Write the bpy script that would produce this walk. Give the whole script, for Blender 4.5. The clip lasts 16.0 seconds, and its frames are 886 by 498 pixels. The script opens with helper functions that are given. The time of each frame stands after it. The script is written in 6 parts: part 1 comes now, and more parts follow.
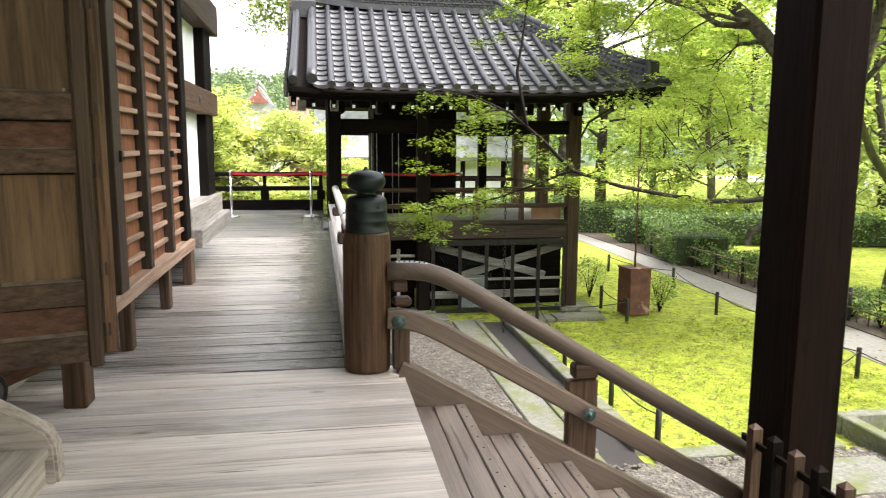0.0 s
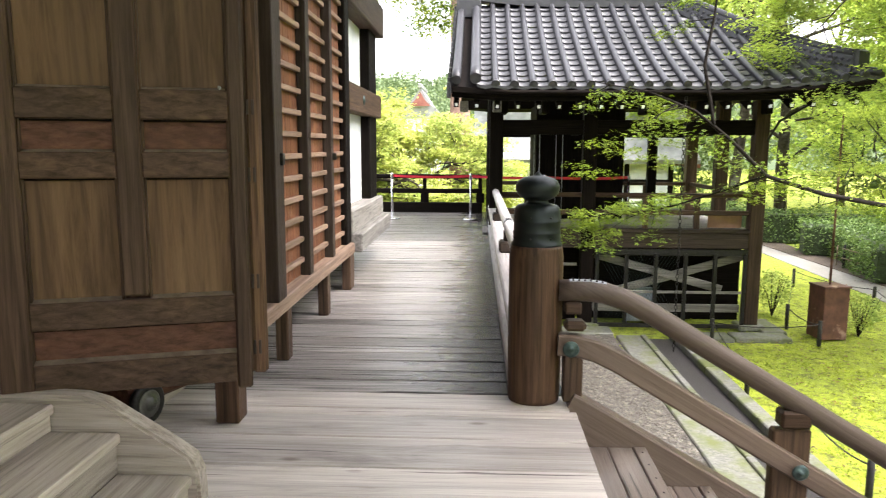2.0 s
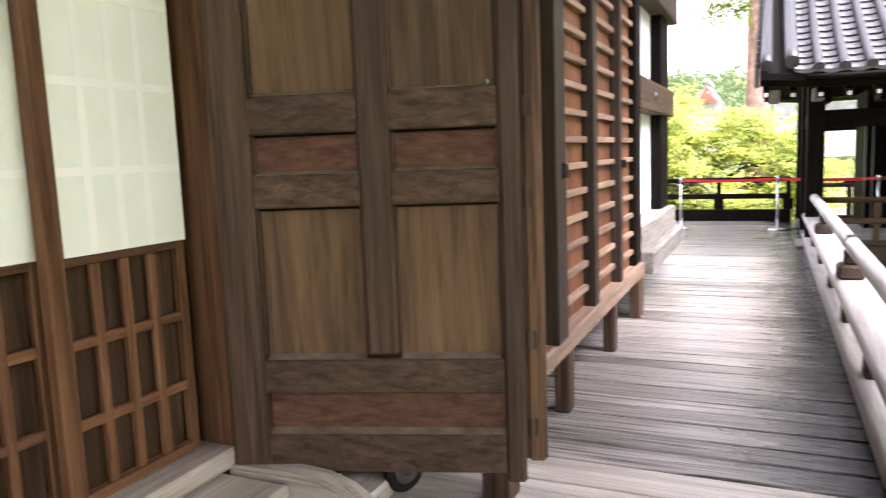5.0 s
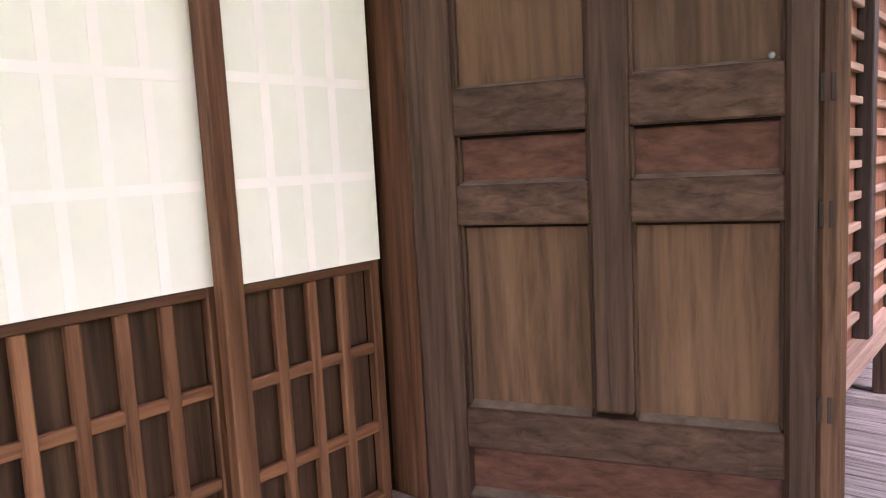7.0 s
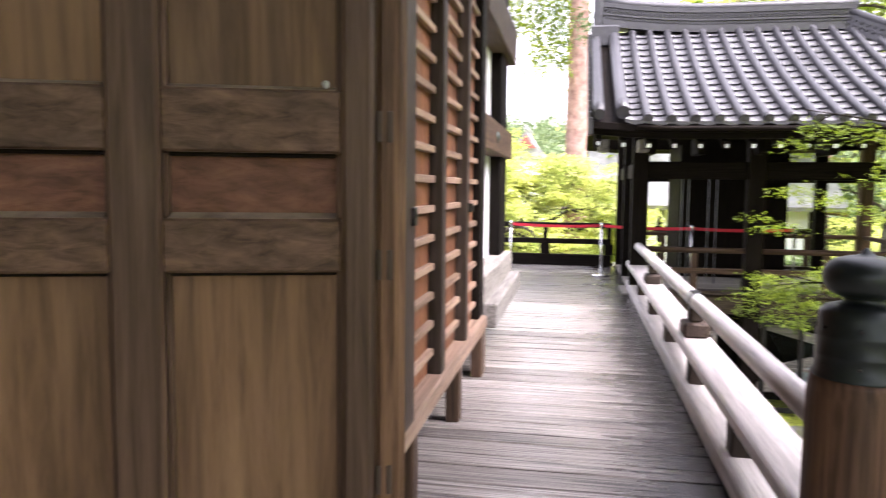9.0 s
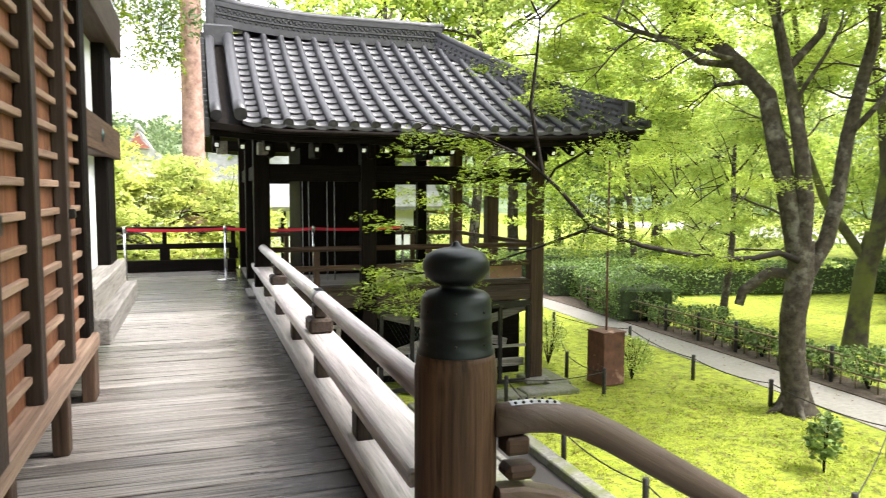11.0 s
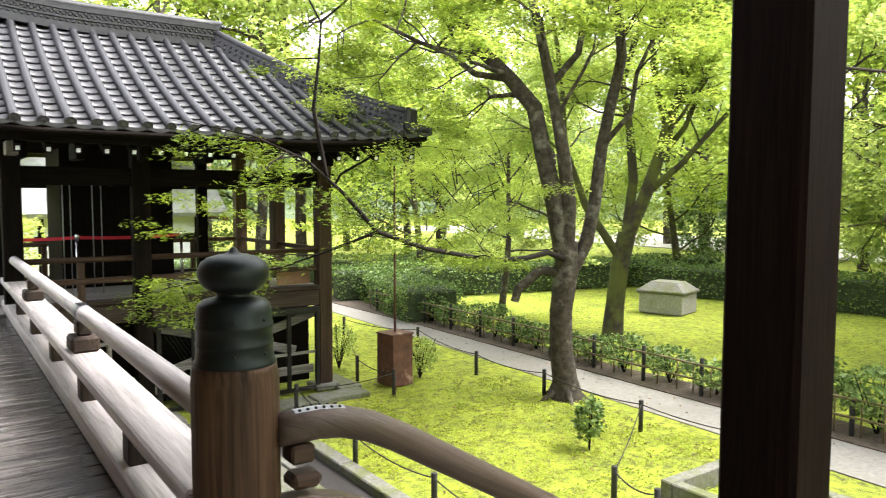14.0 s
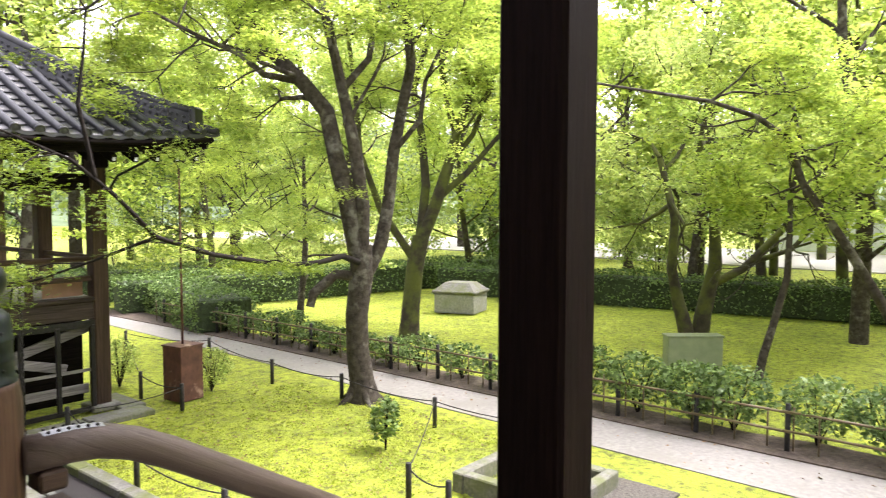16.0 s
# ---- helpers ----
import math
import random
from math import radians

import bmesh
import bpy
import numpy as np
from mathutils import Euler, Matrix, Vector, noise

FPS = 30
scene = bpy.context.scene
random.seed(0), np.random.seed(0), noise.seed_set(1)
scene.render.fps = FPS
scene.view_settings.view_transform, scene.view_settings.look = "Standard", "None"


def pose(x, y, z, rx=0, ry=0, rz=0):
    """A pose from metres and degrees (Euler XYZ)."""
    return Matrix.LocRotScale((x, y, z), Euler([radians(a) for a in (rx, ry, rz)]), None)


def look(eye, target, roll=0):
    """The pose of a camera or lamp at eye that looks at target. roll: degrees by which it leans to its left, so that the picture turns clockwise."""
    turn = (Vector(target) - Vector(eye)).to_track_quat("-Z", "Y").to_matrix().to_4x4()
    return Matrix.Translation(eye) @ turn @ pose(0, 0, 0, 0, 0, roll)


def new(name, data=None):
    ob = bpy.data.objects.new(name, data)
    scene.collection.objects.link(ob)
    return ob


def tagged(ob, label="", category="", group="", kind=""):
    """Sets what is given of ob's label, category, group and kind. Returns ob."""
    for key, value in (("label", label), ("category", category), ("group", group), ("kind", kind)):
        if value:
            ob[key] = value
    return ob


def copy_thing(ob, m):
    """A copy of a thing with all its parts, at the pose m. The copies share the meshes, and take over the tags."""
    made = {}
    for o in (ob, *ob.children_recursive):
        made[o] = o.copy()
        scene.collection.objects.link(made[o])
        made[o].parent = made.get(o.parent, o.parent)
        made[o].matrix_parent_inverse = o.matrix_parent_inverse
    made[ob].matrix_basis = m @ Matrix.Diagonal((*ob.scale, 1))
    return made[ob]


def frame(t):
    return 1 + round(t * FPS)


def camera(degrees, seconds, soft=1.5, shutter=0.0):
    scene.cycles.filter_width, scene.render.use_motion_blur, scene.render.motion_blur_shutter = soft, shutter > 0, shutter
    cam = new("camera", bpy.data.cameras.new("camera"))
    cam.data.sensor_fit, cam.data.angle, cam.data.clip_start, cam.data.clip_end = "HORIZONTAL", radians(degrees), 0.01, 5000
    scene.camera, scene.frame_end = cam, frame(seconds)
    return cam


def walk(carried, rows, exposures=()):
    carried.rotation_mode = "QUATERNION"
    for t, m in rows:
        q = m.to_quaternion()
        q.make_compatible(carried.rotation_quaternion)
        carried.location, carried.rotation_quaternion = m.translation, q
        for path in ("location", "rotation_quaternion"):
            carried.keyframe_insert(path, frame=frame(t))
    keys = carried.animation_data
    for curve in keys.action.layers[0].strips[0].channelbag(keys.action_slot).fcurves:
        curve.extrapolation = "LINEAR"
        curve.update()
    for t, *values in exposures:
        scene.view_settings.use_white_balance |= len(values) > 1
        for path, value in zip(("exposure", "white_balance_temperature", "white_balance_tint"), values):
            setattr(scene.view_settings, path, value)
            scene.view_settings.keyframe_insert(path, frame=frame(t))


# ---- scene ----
cam = camera(62.9, 16.0, soft=1.1, shutter=0.4)
PATH = [
    (0, (0.28, 0.142, 1.494), (0.612, 2.094, 1.207), 0.3),
    (0.5, (0.243, 0.263, 1.493), (0.503, 2.223, 1.197), 0.3),
    (1, (0.208, 0.397, 1.489), (0.384, 2.366, 1.189), 0.1),
    (1.5, (0.223, 0.547, 1.491), (0.264, 2.526, 1.207), 0.4),
    (2, (0.226, 0.681, 1.492), (0.134, 2.659, 1.209), 0.2),
    (2.5, (0.185, 0.82, 1.491), (0.02, 2.792, 1.202), -1.1),
    (3, (0.114, 0.967, 1.505), (-0.105, 2.935, 1.227), -1.4),
    (3.5, (0.113, 1.121, 1.494), (-0.25, 3.07, 1.229), -1.1),
    (4, (0.117, 1.282, 1.503), (-0.392, 3.198, 1.235), -1.2),
    (4.5, (0.054, 1.425, 1.49), (-0.583, 3.302, 1.223), -1.9),
    (5, (-0.05, 1.567, 1.507), (-0.867, 3.374, 1.25), -2.2),
    (5.2, (-0.086, 1.622, 1.51), (-1.002, 3.382, 1.257), -2.2),
    (7.3, (-0.369, 2.001, 1.526), (-1.661, 3.51, 1.29), -3.0),
    (7.5, (-0.375, 2.036, 1.52), (-1.578, 3.62, 1.303), -2.2),
    (8, (-0.351, 2.157, 1.526), (-1.309, 3.902, 1.328), 0.2),
    (8.5, (-0.33, 2.254, 1.525), (-1.01, 4.126, 1.344), 1.0),
    (9, (-0.355, 2.322, 1.528), (-0.714, 4.282, 1.358), 0.6),
    (9.5, (-0.362, 2.331, 1.534), (-0.354, 4.324, 1.368), 0.3),
    (10, (-0.379, 2.447, 1.523), (-0.058, 4.414, 1.361), 0.6),
    (10.2, (-0.336, 2.373, 1.53), (0.063, 4.326, 1.369), 0.4),
    (12.3, (-0.349, 2.303, 1.529), (0.562, 4.077, 1.381), 0.8),
    (12.5, (-0.331, 2.339, 1.526), (0.614, 4.095, 1.379), 0.8),
    (13, (-0.32, 2.333, 1.525), (0.695, 4.051, 1.379), 0.6),
    (13.5, (-0.315, 2.319, 1.528), (0.764, 3.997, 1.383), 0.4),
    (14, (-0.308, 2.311, 1.525), (0.843, 3.94, 1.383), 0.1),
    (14.5, (-0.289, 2.288, 1.529), (0.951, 3.851, 1.389), 0.1),
    (15, (-0.308, 2.317, 1.523), (1.045, 3.784, 1.387), 0.0),
    (15.5, (-0.3, 2.318, 1.519), (1.164, 3.674, 1.388), 0.1),
    (16, (-0.236, 2.245, 1.506), (1.313, 3.503, 1.379), 0.1),
]
walk(cam, [(t, look(eye, target, roll)) for t, eye, target, roll in PATH],
     [(0, 2.66, 6450, 14), (3.5, 2.9, 6350, 18), (5, 3.1, 6250, 25), (7.5, 3.34, 6150, 48), (8.5, 3.38, 6200, 42), (9, 3.04, 6250, 28), (10, 2.84, 6450, 14), (12.5, 2.53, 6500, 12), (14.5, 2.68, 6450, 14), (16, 2.72, 6350, 22)])

# ---- light ----
world = bpy.data.worlds.new("overcast_sky")
scene.world = world
world.use_nodes = True
wn = world.node_tree
sky = wn.nodes.new("ShaderNodeTexSky")
sky.sky_type, sky.sun_disc = "NISHITA", False
sky.sun_elevation, sky.sun_rotation = radians(58), radians(120)
sky.dust_density, sky.air_density = 4.0, 1.0
pale = wn.nodes.new("ShaderNodeHueSaturation")
pale.inputs["Saturation"].default_value = 0.15
wn.links.new(sky.outputs[0], pale.inputs["Color"])
wn.links.new(pale.outputs[0], wn.nodes["Background"].inputs[0])
wn.nodes["Background"].inputs[1].default_value = 0.15
sun = new("sun", bpy.data.lights.new("sun", "SUN"))
sun.data.energy, sun.data.angle, sun.data.color = 0.8, radians(25), (1.0, 0.96, 0.9)
sun.matrix_world = look((30 * math.sin(radians(120)), 30 * math.cos(radians(120)), 48), (0, 0, 0))

G = -1.67  # garden level under the deck, whose boards lie at zero


# ---- materials ----
def nodes_of(name, rough=0.6, metal=0.0):
    m = bpy.data.materials.new(name)
    m.use_nodes = True
    nt = m.node_tree
    p = nt.nodes["Principled BSDF"]
    p.inputs["Roughness"].default_value = rough
    p.inputs["Metallic"].default_value = metal
    return m, nt, p


def ramp(nt, fac, stops):
    r = nt.nodes.new("ShaderNodeValToRGB")
    e = r.color_ramp.elements
    e[0].position, e[0].color = stops[0][0], (*stops[0][1], 1)
    e[1].position, e[1].color = stops[-1][0], (*stops[-1][1], 1)
    for pos, c in stops[1:-1]:
        k = e.new(pos)
        k.color = (*c, 1)
    nt.links.new(fac, r.inputs[0])
    return r.outputs[0]


def coords(nt, scale, spread=True, turn=0.0):
    tc = nt.nodes.new("ShaderNodeTexCoord")
    mp = nt.nodes.new("ShaderNodeMapping")
    mp.inputs["Scale"].default_value = scale
    if turn:
        ro = nt.nodes.new("ShaderNodeMapping")
        ro.inputs["Rotation"].default_value = (0, radians(turn), 0)
        nt.links.new(tc.outputs["Object"], ro.inputs["Vector"])
        nt.links.new(ro.outputs[0], mp.inputs["Vector"])
    else:
        nt.links.new(tc.outputs["Object"], mp.inputs["Vector"])
    if spread:
        oi = nt.nodes.new("ShaderNodeObjectInfo")
        mul = nt.nodes.new("ShaderNodeMath")
        mul.operation = "MULTIPLY"
        mul.inputs[1].default_value = 37.0
        nt.links.new(oi.outputs["Random"], mul.inputs[0])
        cb = nt.nodes.new("ShaderNodeCombineXYZ")
        for i in range(3):
            nt.links.new(mul.outputs[0], cb.inputs[i])
        nt.links.new(cb.outputs[0], mp.inputs["Location"])
    return mp.outputs[0]


def noise_tex(nt, vec, scale, detail=4.0, rough=0.6, dist=0.0):
    n = nt.nodes.new("ShaderNodeTexNoise")
    n.inputs["Scale"].default_value, n.inputs["Detail"].default_value = scale, detail
    n.inputs["Roughness"].default_value, n.inputs["Distortion"].default_value = rough, dist
    nt.links.new(vec, n.inputs["Vector"])
    return n.outputs[0]


def mixc(nt, fac, a, b, mode="MIX"):
    x = nt.nodes.new("ShaderNodeMix")
    x.data_type, x.blend_type = "RGBA", mode
    for sock, v in ((x.inputs[0], fac), (x.inputs[6], a), (x.inputs[7], b)):
        if isinstance(v, (int, float)):
            sock.default_value = v
        elif isinstance(v, tuple):
            sock.default_value = (*v, 1)
        else:
            nt.links.new(v, sock)
    return x.outputs[2]


def bump(nt, p, height, strength, dist=0.01):
    b = nt.nodes.new("ShaderNodeBump")
    b.inputs["Strength"].default_value, b.inputs["Distance"].default_value = strength, dist
    nt.links.new(height, b.inputs["Height"])
    nt.links.new(b.outputs[0], p.inputs["Normal"])


def rough_from(nt, p, fac, lo, hi):
    mr = nt.nodes.new("ShaderNodeMapRange")
    mr.inputs[3].default_value, mr.inputs[4].default_value = lo, hi
    nt.links.new(fac, mr.inputs[0])
    nt.links.new(mr.outputs[0], p.inputs["Roughness"])


WOODS = {}


def wood(kind, axis):
    """Weathered timber with its grain along one axis of the piece."""
    if (kind, axis) in WOODS:
        return WOODS[kind, axis]
    dark, mid, light, lo, hi, knots = {
        "deck": ((0.32, 0.29, 0.262), (0.49, 0.455, 0.42), (0.61, 0.575, 0.54), 0.24, 0.5, 0.6),
        "corridor": ((0.03, 0.0275, 0.0255), (0.17, 0.158, 0.15), (0.34, 0.32, 0.306), 0.17, 0.5, 0.5),
        "stair": ((0.125, 0.10, 0.086), (0.155, 0.127, 0.110), (0.19, 0.16, 0.143), 0.22, 0.38, 0.3),
        "brown": ((0.022, 0.013, 0.008), (0.058, 0.035, 0.022), (0.105, 0.066, 0.042), 0.5, 0.75, 0.5),
        "post": ((0.02, 0.0105, 0.0056), (0.052, 0.0285, 0.0158), (0.086, 0.050, 0.029), 0.45, 0.72, 1.1),
        "rail": ((0.082, 0.060, 0.046), (0.112, 0.084, 0.066), (0.14, 0.108, 0.087), 0.4, 0.6, 0.4),
        "lattice": ((0.062, 0.028, 0.013), (0.145, 0.066, 0.031), (0.22, 0.112, 0.058), 0.5, 0.75, 0.5),
        "stile": ((0.038, 0.017, 0.008), (0.092, 0.043, 0.020), (0.155, 0.080, 0.041), 0.45, 0.7, 0.7),
        "worn": ((0.025, 0.0135, 0.0072), (0.088, 0.048, 0.026), (0.185, 0.112, 0.066), 0.5, 0.8, 0.9),
        "rust": ((0.05, 0.022, 0.013), (0.088, 0.040, 0.025), (0.125, 0.064, 0.042), 0.55, 0.8, 0.6),
        "door": ((0.026, 0.0145, 0.0085), (0.062, 0.0365, 0.0225), (0.104, 0.065, 0.043), 0.5, 0.75, 0.8),
        "panel": ((0.06, 0.035, 0.0175), (0.108, 0.064, 0.034), (0.158, 0.10, 0.057), 0.55, 0.8, 0.9),
        "red": ((0.05, 0.020, 0.010), (0.16, 0.066, 0.033), (0.27, 0.125, 0.065), 0.5, 0.75, 0.6),
        "slat": ((0.12, 0.075, 0.05), (0.25, 0.17, 0.125), (0.36, 0.265, 0.20), 0.45, 0.7, 0.3),
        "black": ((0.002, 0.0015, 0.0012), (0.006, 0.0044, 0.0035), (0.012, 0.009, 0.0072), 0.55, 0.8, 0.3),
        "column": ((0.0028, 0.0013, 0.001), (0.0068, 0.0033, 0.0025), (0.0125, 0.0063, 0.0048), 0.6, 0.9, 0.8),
        "step": ((0.19, 0.165, 0.14), (0.31, 0.275, 0.24), (0.42, 0.38, 0.335), 0.35, 0.65, 0.7),
        "beam": ((0.014, 0.0095, 0.007), (0.034, 0.024, 0.0185), (0.06, 0.044, 0.035), 0.5, 0.75, 0.6),
        "grey": ((0.10, 0.095, 0.09), (0.22, 0.21, 0.195), (0.36, 0.345, 0.325), 0.5, 0.75, 0.5),
        "pale": ((0.24, 0.225, 0.222), (0.44, 0.42, 0.42), (0.62, 0.60, 0.605), 0.35, 0.6, 0.8),
    }[kind]
    m, nt, p = nodes_of("wood_" + kind + "_" + axis)
    long, across = (0.8, 9.0) if kind == "panel" else (0.55, 30.0) if kind in ("deck", "corridor", "stair") else (0.8, 20.0)
    sc = {"x": (long, across, across), "y": (across, long, across), "z": (across, across, long), "s": (long, across, across)}[axis]
    turn = -31.0 if axis == "s" else 0.0
    v = coords(nt, sc, True, turn)
    fine = noise_tex(nt, v, 2.2, 7.0, 0.65, 0.5)
    v2 = coords(nt, tuple(0.12 * q for q in sc), True, turn)
    broad = noise_tex(nt, v2, 2.0, 3.0, 0.55, knots * 2)
    boards = kind in ("deck", "corridor", "stair")
    col = ramp(nt, fine, [(0.39, dark), (0.46, mid), (0.62, light)] if kind == "corridor" else [(0.26, dark), (0.47, mid), (0.74, light)] if boards else [(0.32, dark), (0.48, mid), (0.72, light)])
    if kind in ("door", "panel", "post", "stile", "worn", "rust"):
        # growth rings: bands bent by the broad noise
        wv = nt.nodes.new("ShaderNodeTexWave")
        wv.wave_type, wv.bands_direction = "BANDS", "DIAGONAL"
        wv.inputs["Scale"].default_value, wv.inputs["Distortion"].default_value = 0.9, 7.0
        wv.inputs["Detail"].default_value, wv.inputs["Detail Scale"].default_value = 2.0, 0.7
        nt.links.new(coords(nt, tuple((0.55 if q < 1 else 11.0) for q in sc)), wv.inputs["Vector"])
        ring = ramp(nt, wv.outputs[1], [(0.0, (0.72, 0.70, 0.68)), (0.35, (0.98, 0.98, 0.98)), (1.0, (1.07, 1.06, 1.06))])
        col = mixc(nt, 0.5, col, ring, "MULTIPLY")
    if boards:
        # worn and weather-stained patches that run across several boards' widths
        patch = noise_tex(nt, coords(nt, tuple((0.9 if q < 1 else 5.0) for q in sc)), 1.0, 5.0, 0.65, 1.2)
        col = mixc(nt, 1.0, col, ramp(nt, patch, [(0.30, (0.58, 0.55, 0.53)), (0.46, (0.95, 0.94, 0.93)), (0.70, (1.13, 1.13, 1.13))]), "MULTIPLY")
    tint = ramp(nt, broad, [(0.32, (0.72, 0.70, 0.69)), (0.66, (1.14, 1.13, 1.11))])
    col = mixc(nt, 1.0, col, tint, "MULTIPLY")
    oi = nt.nodes.new("ShaderNodeObjectInfo")
    each = ramp(nt, oi.outputs["Random"], [(0.0, (0.62, 0.61, 0.60)), (1.0, (1.2, 1.2, 1.2))] if kind == "corridor" else [(0.0, (0.84, 0.84, 0.84)), (1.0, (1.12, 1.11, 1.1))] if boards else [(0.0, (0.8, 0.8, 0.8)), (1.0, (1.14, 1.12, 1.1))])
    col = mixc(nt, 1.0, col, each, "MULTIPLY")
    if boards:
        # hairline cracks along the grain, and a few knots
        v3 = coords(nt, tuple((1.1 if q < 1 else 34.0) for q in sc))
        crack = noise_tex(nt, v3, 1.0, 2.0, 0.5, 0.3)
        col = mixc(nt, 1.0, col, ramp(nt, crack, [(0.285, (0.20, 0.18, 0.17)), (0.325, (1, 1, 1))]), "MULTIPLY")
    if kind in ("deck", "column", "door", "post"):
        vo = nt.nodes.new("ShaderNodeTexVoronoi")
        vo.inputs["Scale"].default_value = 1.0
        nt.links.new(coords(nt, tuple((1.5 if q < 1 else 3.6) for q in sc)), vo.inputs["Vector"])
        col = mixc(nt, 1.0, col, ramp(nt, vo.outputs["Distance"], [(0.035, (0.45, 0.4, 0.36)), (0.10, (1, 1, 1))]), "MULTIPLY")
    gloss = broad
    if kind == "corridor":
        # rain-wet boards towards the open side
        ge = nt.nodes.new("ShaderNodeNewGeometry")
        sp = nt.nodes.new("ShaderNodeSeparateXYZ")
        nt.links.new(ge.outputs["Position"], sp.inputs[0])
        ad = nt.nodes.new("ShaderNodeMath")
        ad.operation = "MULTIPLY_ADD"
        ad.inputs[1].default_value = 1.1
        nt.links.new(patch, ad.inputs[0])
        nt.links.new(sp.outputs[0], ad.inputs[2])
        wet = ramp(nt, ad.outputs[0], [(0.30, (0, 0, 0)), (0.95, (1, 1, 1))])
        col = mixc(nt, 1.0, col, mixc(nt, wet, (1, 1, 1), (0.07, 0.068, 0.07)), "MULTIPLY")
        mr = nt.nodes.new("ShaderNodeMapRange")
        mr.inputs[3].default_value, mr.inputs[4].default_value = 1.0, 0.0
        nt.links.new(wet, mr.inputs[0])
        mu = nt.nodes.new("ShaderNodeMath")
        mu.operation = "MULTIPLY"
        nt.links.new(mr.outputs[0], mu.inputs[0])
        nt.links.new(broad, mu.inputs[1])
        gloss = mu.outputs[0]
    nt.links.new(col, p.inputs["Base Color"])
    rough_from(nt, p, gloss, lo, hi)
    bump(nt, p, fine, 0.7, 0.004 if kind in ("deck", "corridor", "stair") else 0.006)
    if kind in ("black", "column"):
        p.inputs["Specular IOR Level"].default_value = 0.06
    if kind == "corridor":
        p.inputs["Specular IOR Level"].default_value = 0.34
    elif kind not in ("deck", "stair", "black", "column", "pale"):
        p.inputs["Specular IOR Level"].default_value = 0.22
    WOODS[kind, axis] = m
    return m


def surface(name, stops, scale, rough=0.7, metal=0.0, detail=5.0, relief=0.3, rlo=None, rhi=None, second=None, dist=0.01):
    m, nt, p = nodes_of(name, rough, metal)
    v = coords(nt, (1, 1, 1))
    n1 = noise_tex(nt, v, scale, detail)
    col = ramp(nt, n1, stops)
    if second:
        n2 = noise_tex(nt, v, second[0], 4.0)
        col = mixc(nt, ramp(nt, n2, [(second[1], (0, 0, 0)), (second[2], (1, 1, 1))]), col, second[3])
    nt.links.new(col, p.inputs["Base Color"])
    if rlo is not None:
        rough_from(nt, p, n1, rlo, rhi)
    if relief:
        bump(nt, p, n1, relief, dist)
    return m


def leaf_material(name, c_dark, c_light, glow=0.45):
    m, nt, p = nodes_of(name, 0.5)
    g = nt.nodes.new("ShaderNodeNewGeometry")
    n = noise_tex(nt, coords(nt, (1, 1, 1)), 0.9, 3.0)
    col = ramp(nt, g.outputs["Random Per Island"], [(0.0, c_dark), (1.0, c_light)])
    tone = ramp(nt, n, [(0.35, (0.75, 0.8, 0.7)), (0.65, (1.2, 1.12, 0.9))])
    col = mixc(nt, 1.0, col, tone, "MULTIPLY")
    nt.links.new(col, p.inputs["Base Color"])
    t = nt.nodes.new("ShaderNodeBsdfTranslucent")
    nt.links.new(col, t.inputs[0])
    mx = nt.nodes.new("ShaderNodeMixShader")
    mx.inputs[0].default_value = glow
    nt.links.new(p.outputs[0], mx.inputs[1])
    nt.links.new(t.outputs[0], mx.inputs[2])
    nt.links.new(mx.outputs[0], nt.nodes["Material Output"].inputs[0])
    return m


bronze = surface("dark_bronze", [(0.3, (0.005, 0.008, 0.008)), (0.7, (0.014, 0.021, 0.021))], 9, 0.42, 0.55, relief=0.15, rlo=0.32, rhi=0.6,
                 second=(3.0, 0.55, 0.75, (0.02, 0.027, 0.025)))
verdigris = surface("verdigris_bronze", [(0.3, (0.02, 0.035, 0.033)), (0.7, (0.07, 0.11, 0.10))], 40, 0.5, 0.5)
iron = surface("black_iron", [(0.3, (0.008, 0.008, 0.008)), (0.7, (0.03, 0.027, 0.025))], 30, 0.5, 0.6)
lead = surface("grey_lead", [(0.3, (0.14, 0.15, 0.16)), (0.7, (0.33, 0.34, 0.355))], 18, 0.4, 0.3)
steel = surface("brushed_steel", [(0.3, (0.55, 0.55, 0.55)), (0.7, (0.75, 0.75, 0.75))], 40, 0.25, 1.0, relief=0)
belt_red = surface("red_webbing", [(0.3, (0.42, 0.006, 0.022)), (0.7, (0.62, 0.02, 0.05))], 60, 0.7)
plaster = surface("white_plaster", [(0.3, (0.66, 0.68, 0.70)), (0.7, (0.82, 0.83, 0.84))], 3, 0.85, relief=0.08, second=(0.8, 0.5, 0.8, (0.70, 0.71, 0.72)))
paper = surface("shoji_paper", [(0.3, (0.68, 0.70, 0.60)), (0.7, (0.76, 0.77, 0.68))], 4, 0.8, relief=0.03)
# lighter tint that paints the lattice bars showing through the paper
paper_seam = surface("paper_over_bar_tint", [(0.3, (0.75, 0.74, 0.67)), (0.7, (0.82, 0.80, 0.74))], 4, 0.8, relief=0.03)
tile_mat = surface("smoked_roof_tile", [(0.3, (0.018, 0.0185, 0.021)), (0.7, (0.048, 0.048, 0.053))], 7, 0.3, relief=0.12, rlo=0.28, rhi=0.46,
                   second=(2.0, 0.5, 0.8, (0.04, 0.0395, 0.041)))
ridge_mat = surface("ridge_tile", [(0.3, (0.011, 0.0115, 0.013)), (0.7, (0.032, 0.032, 0.036))], 8, 0.45, relief=0.25, rlo=0.32, rhi=0.6)
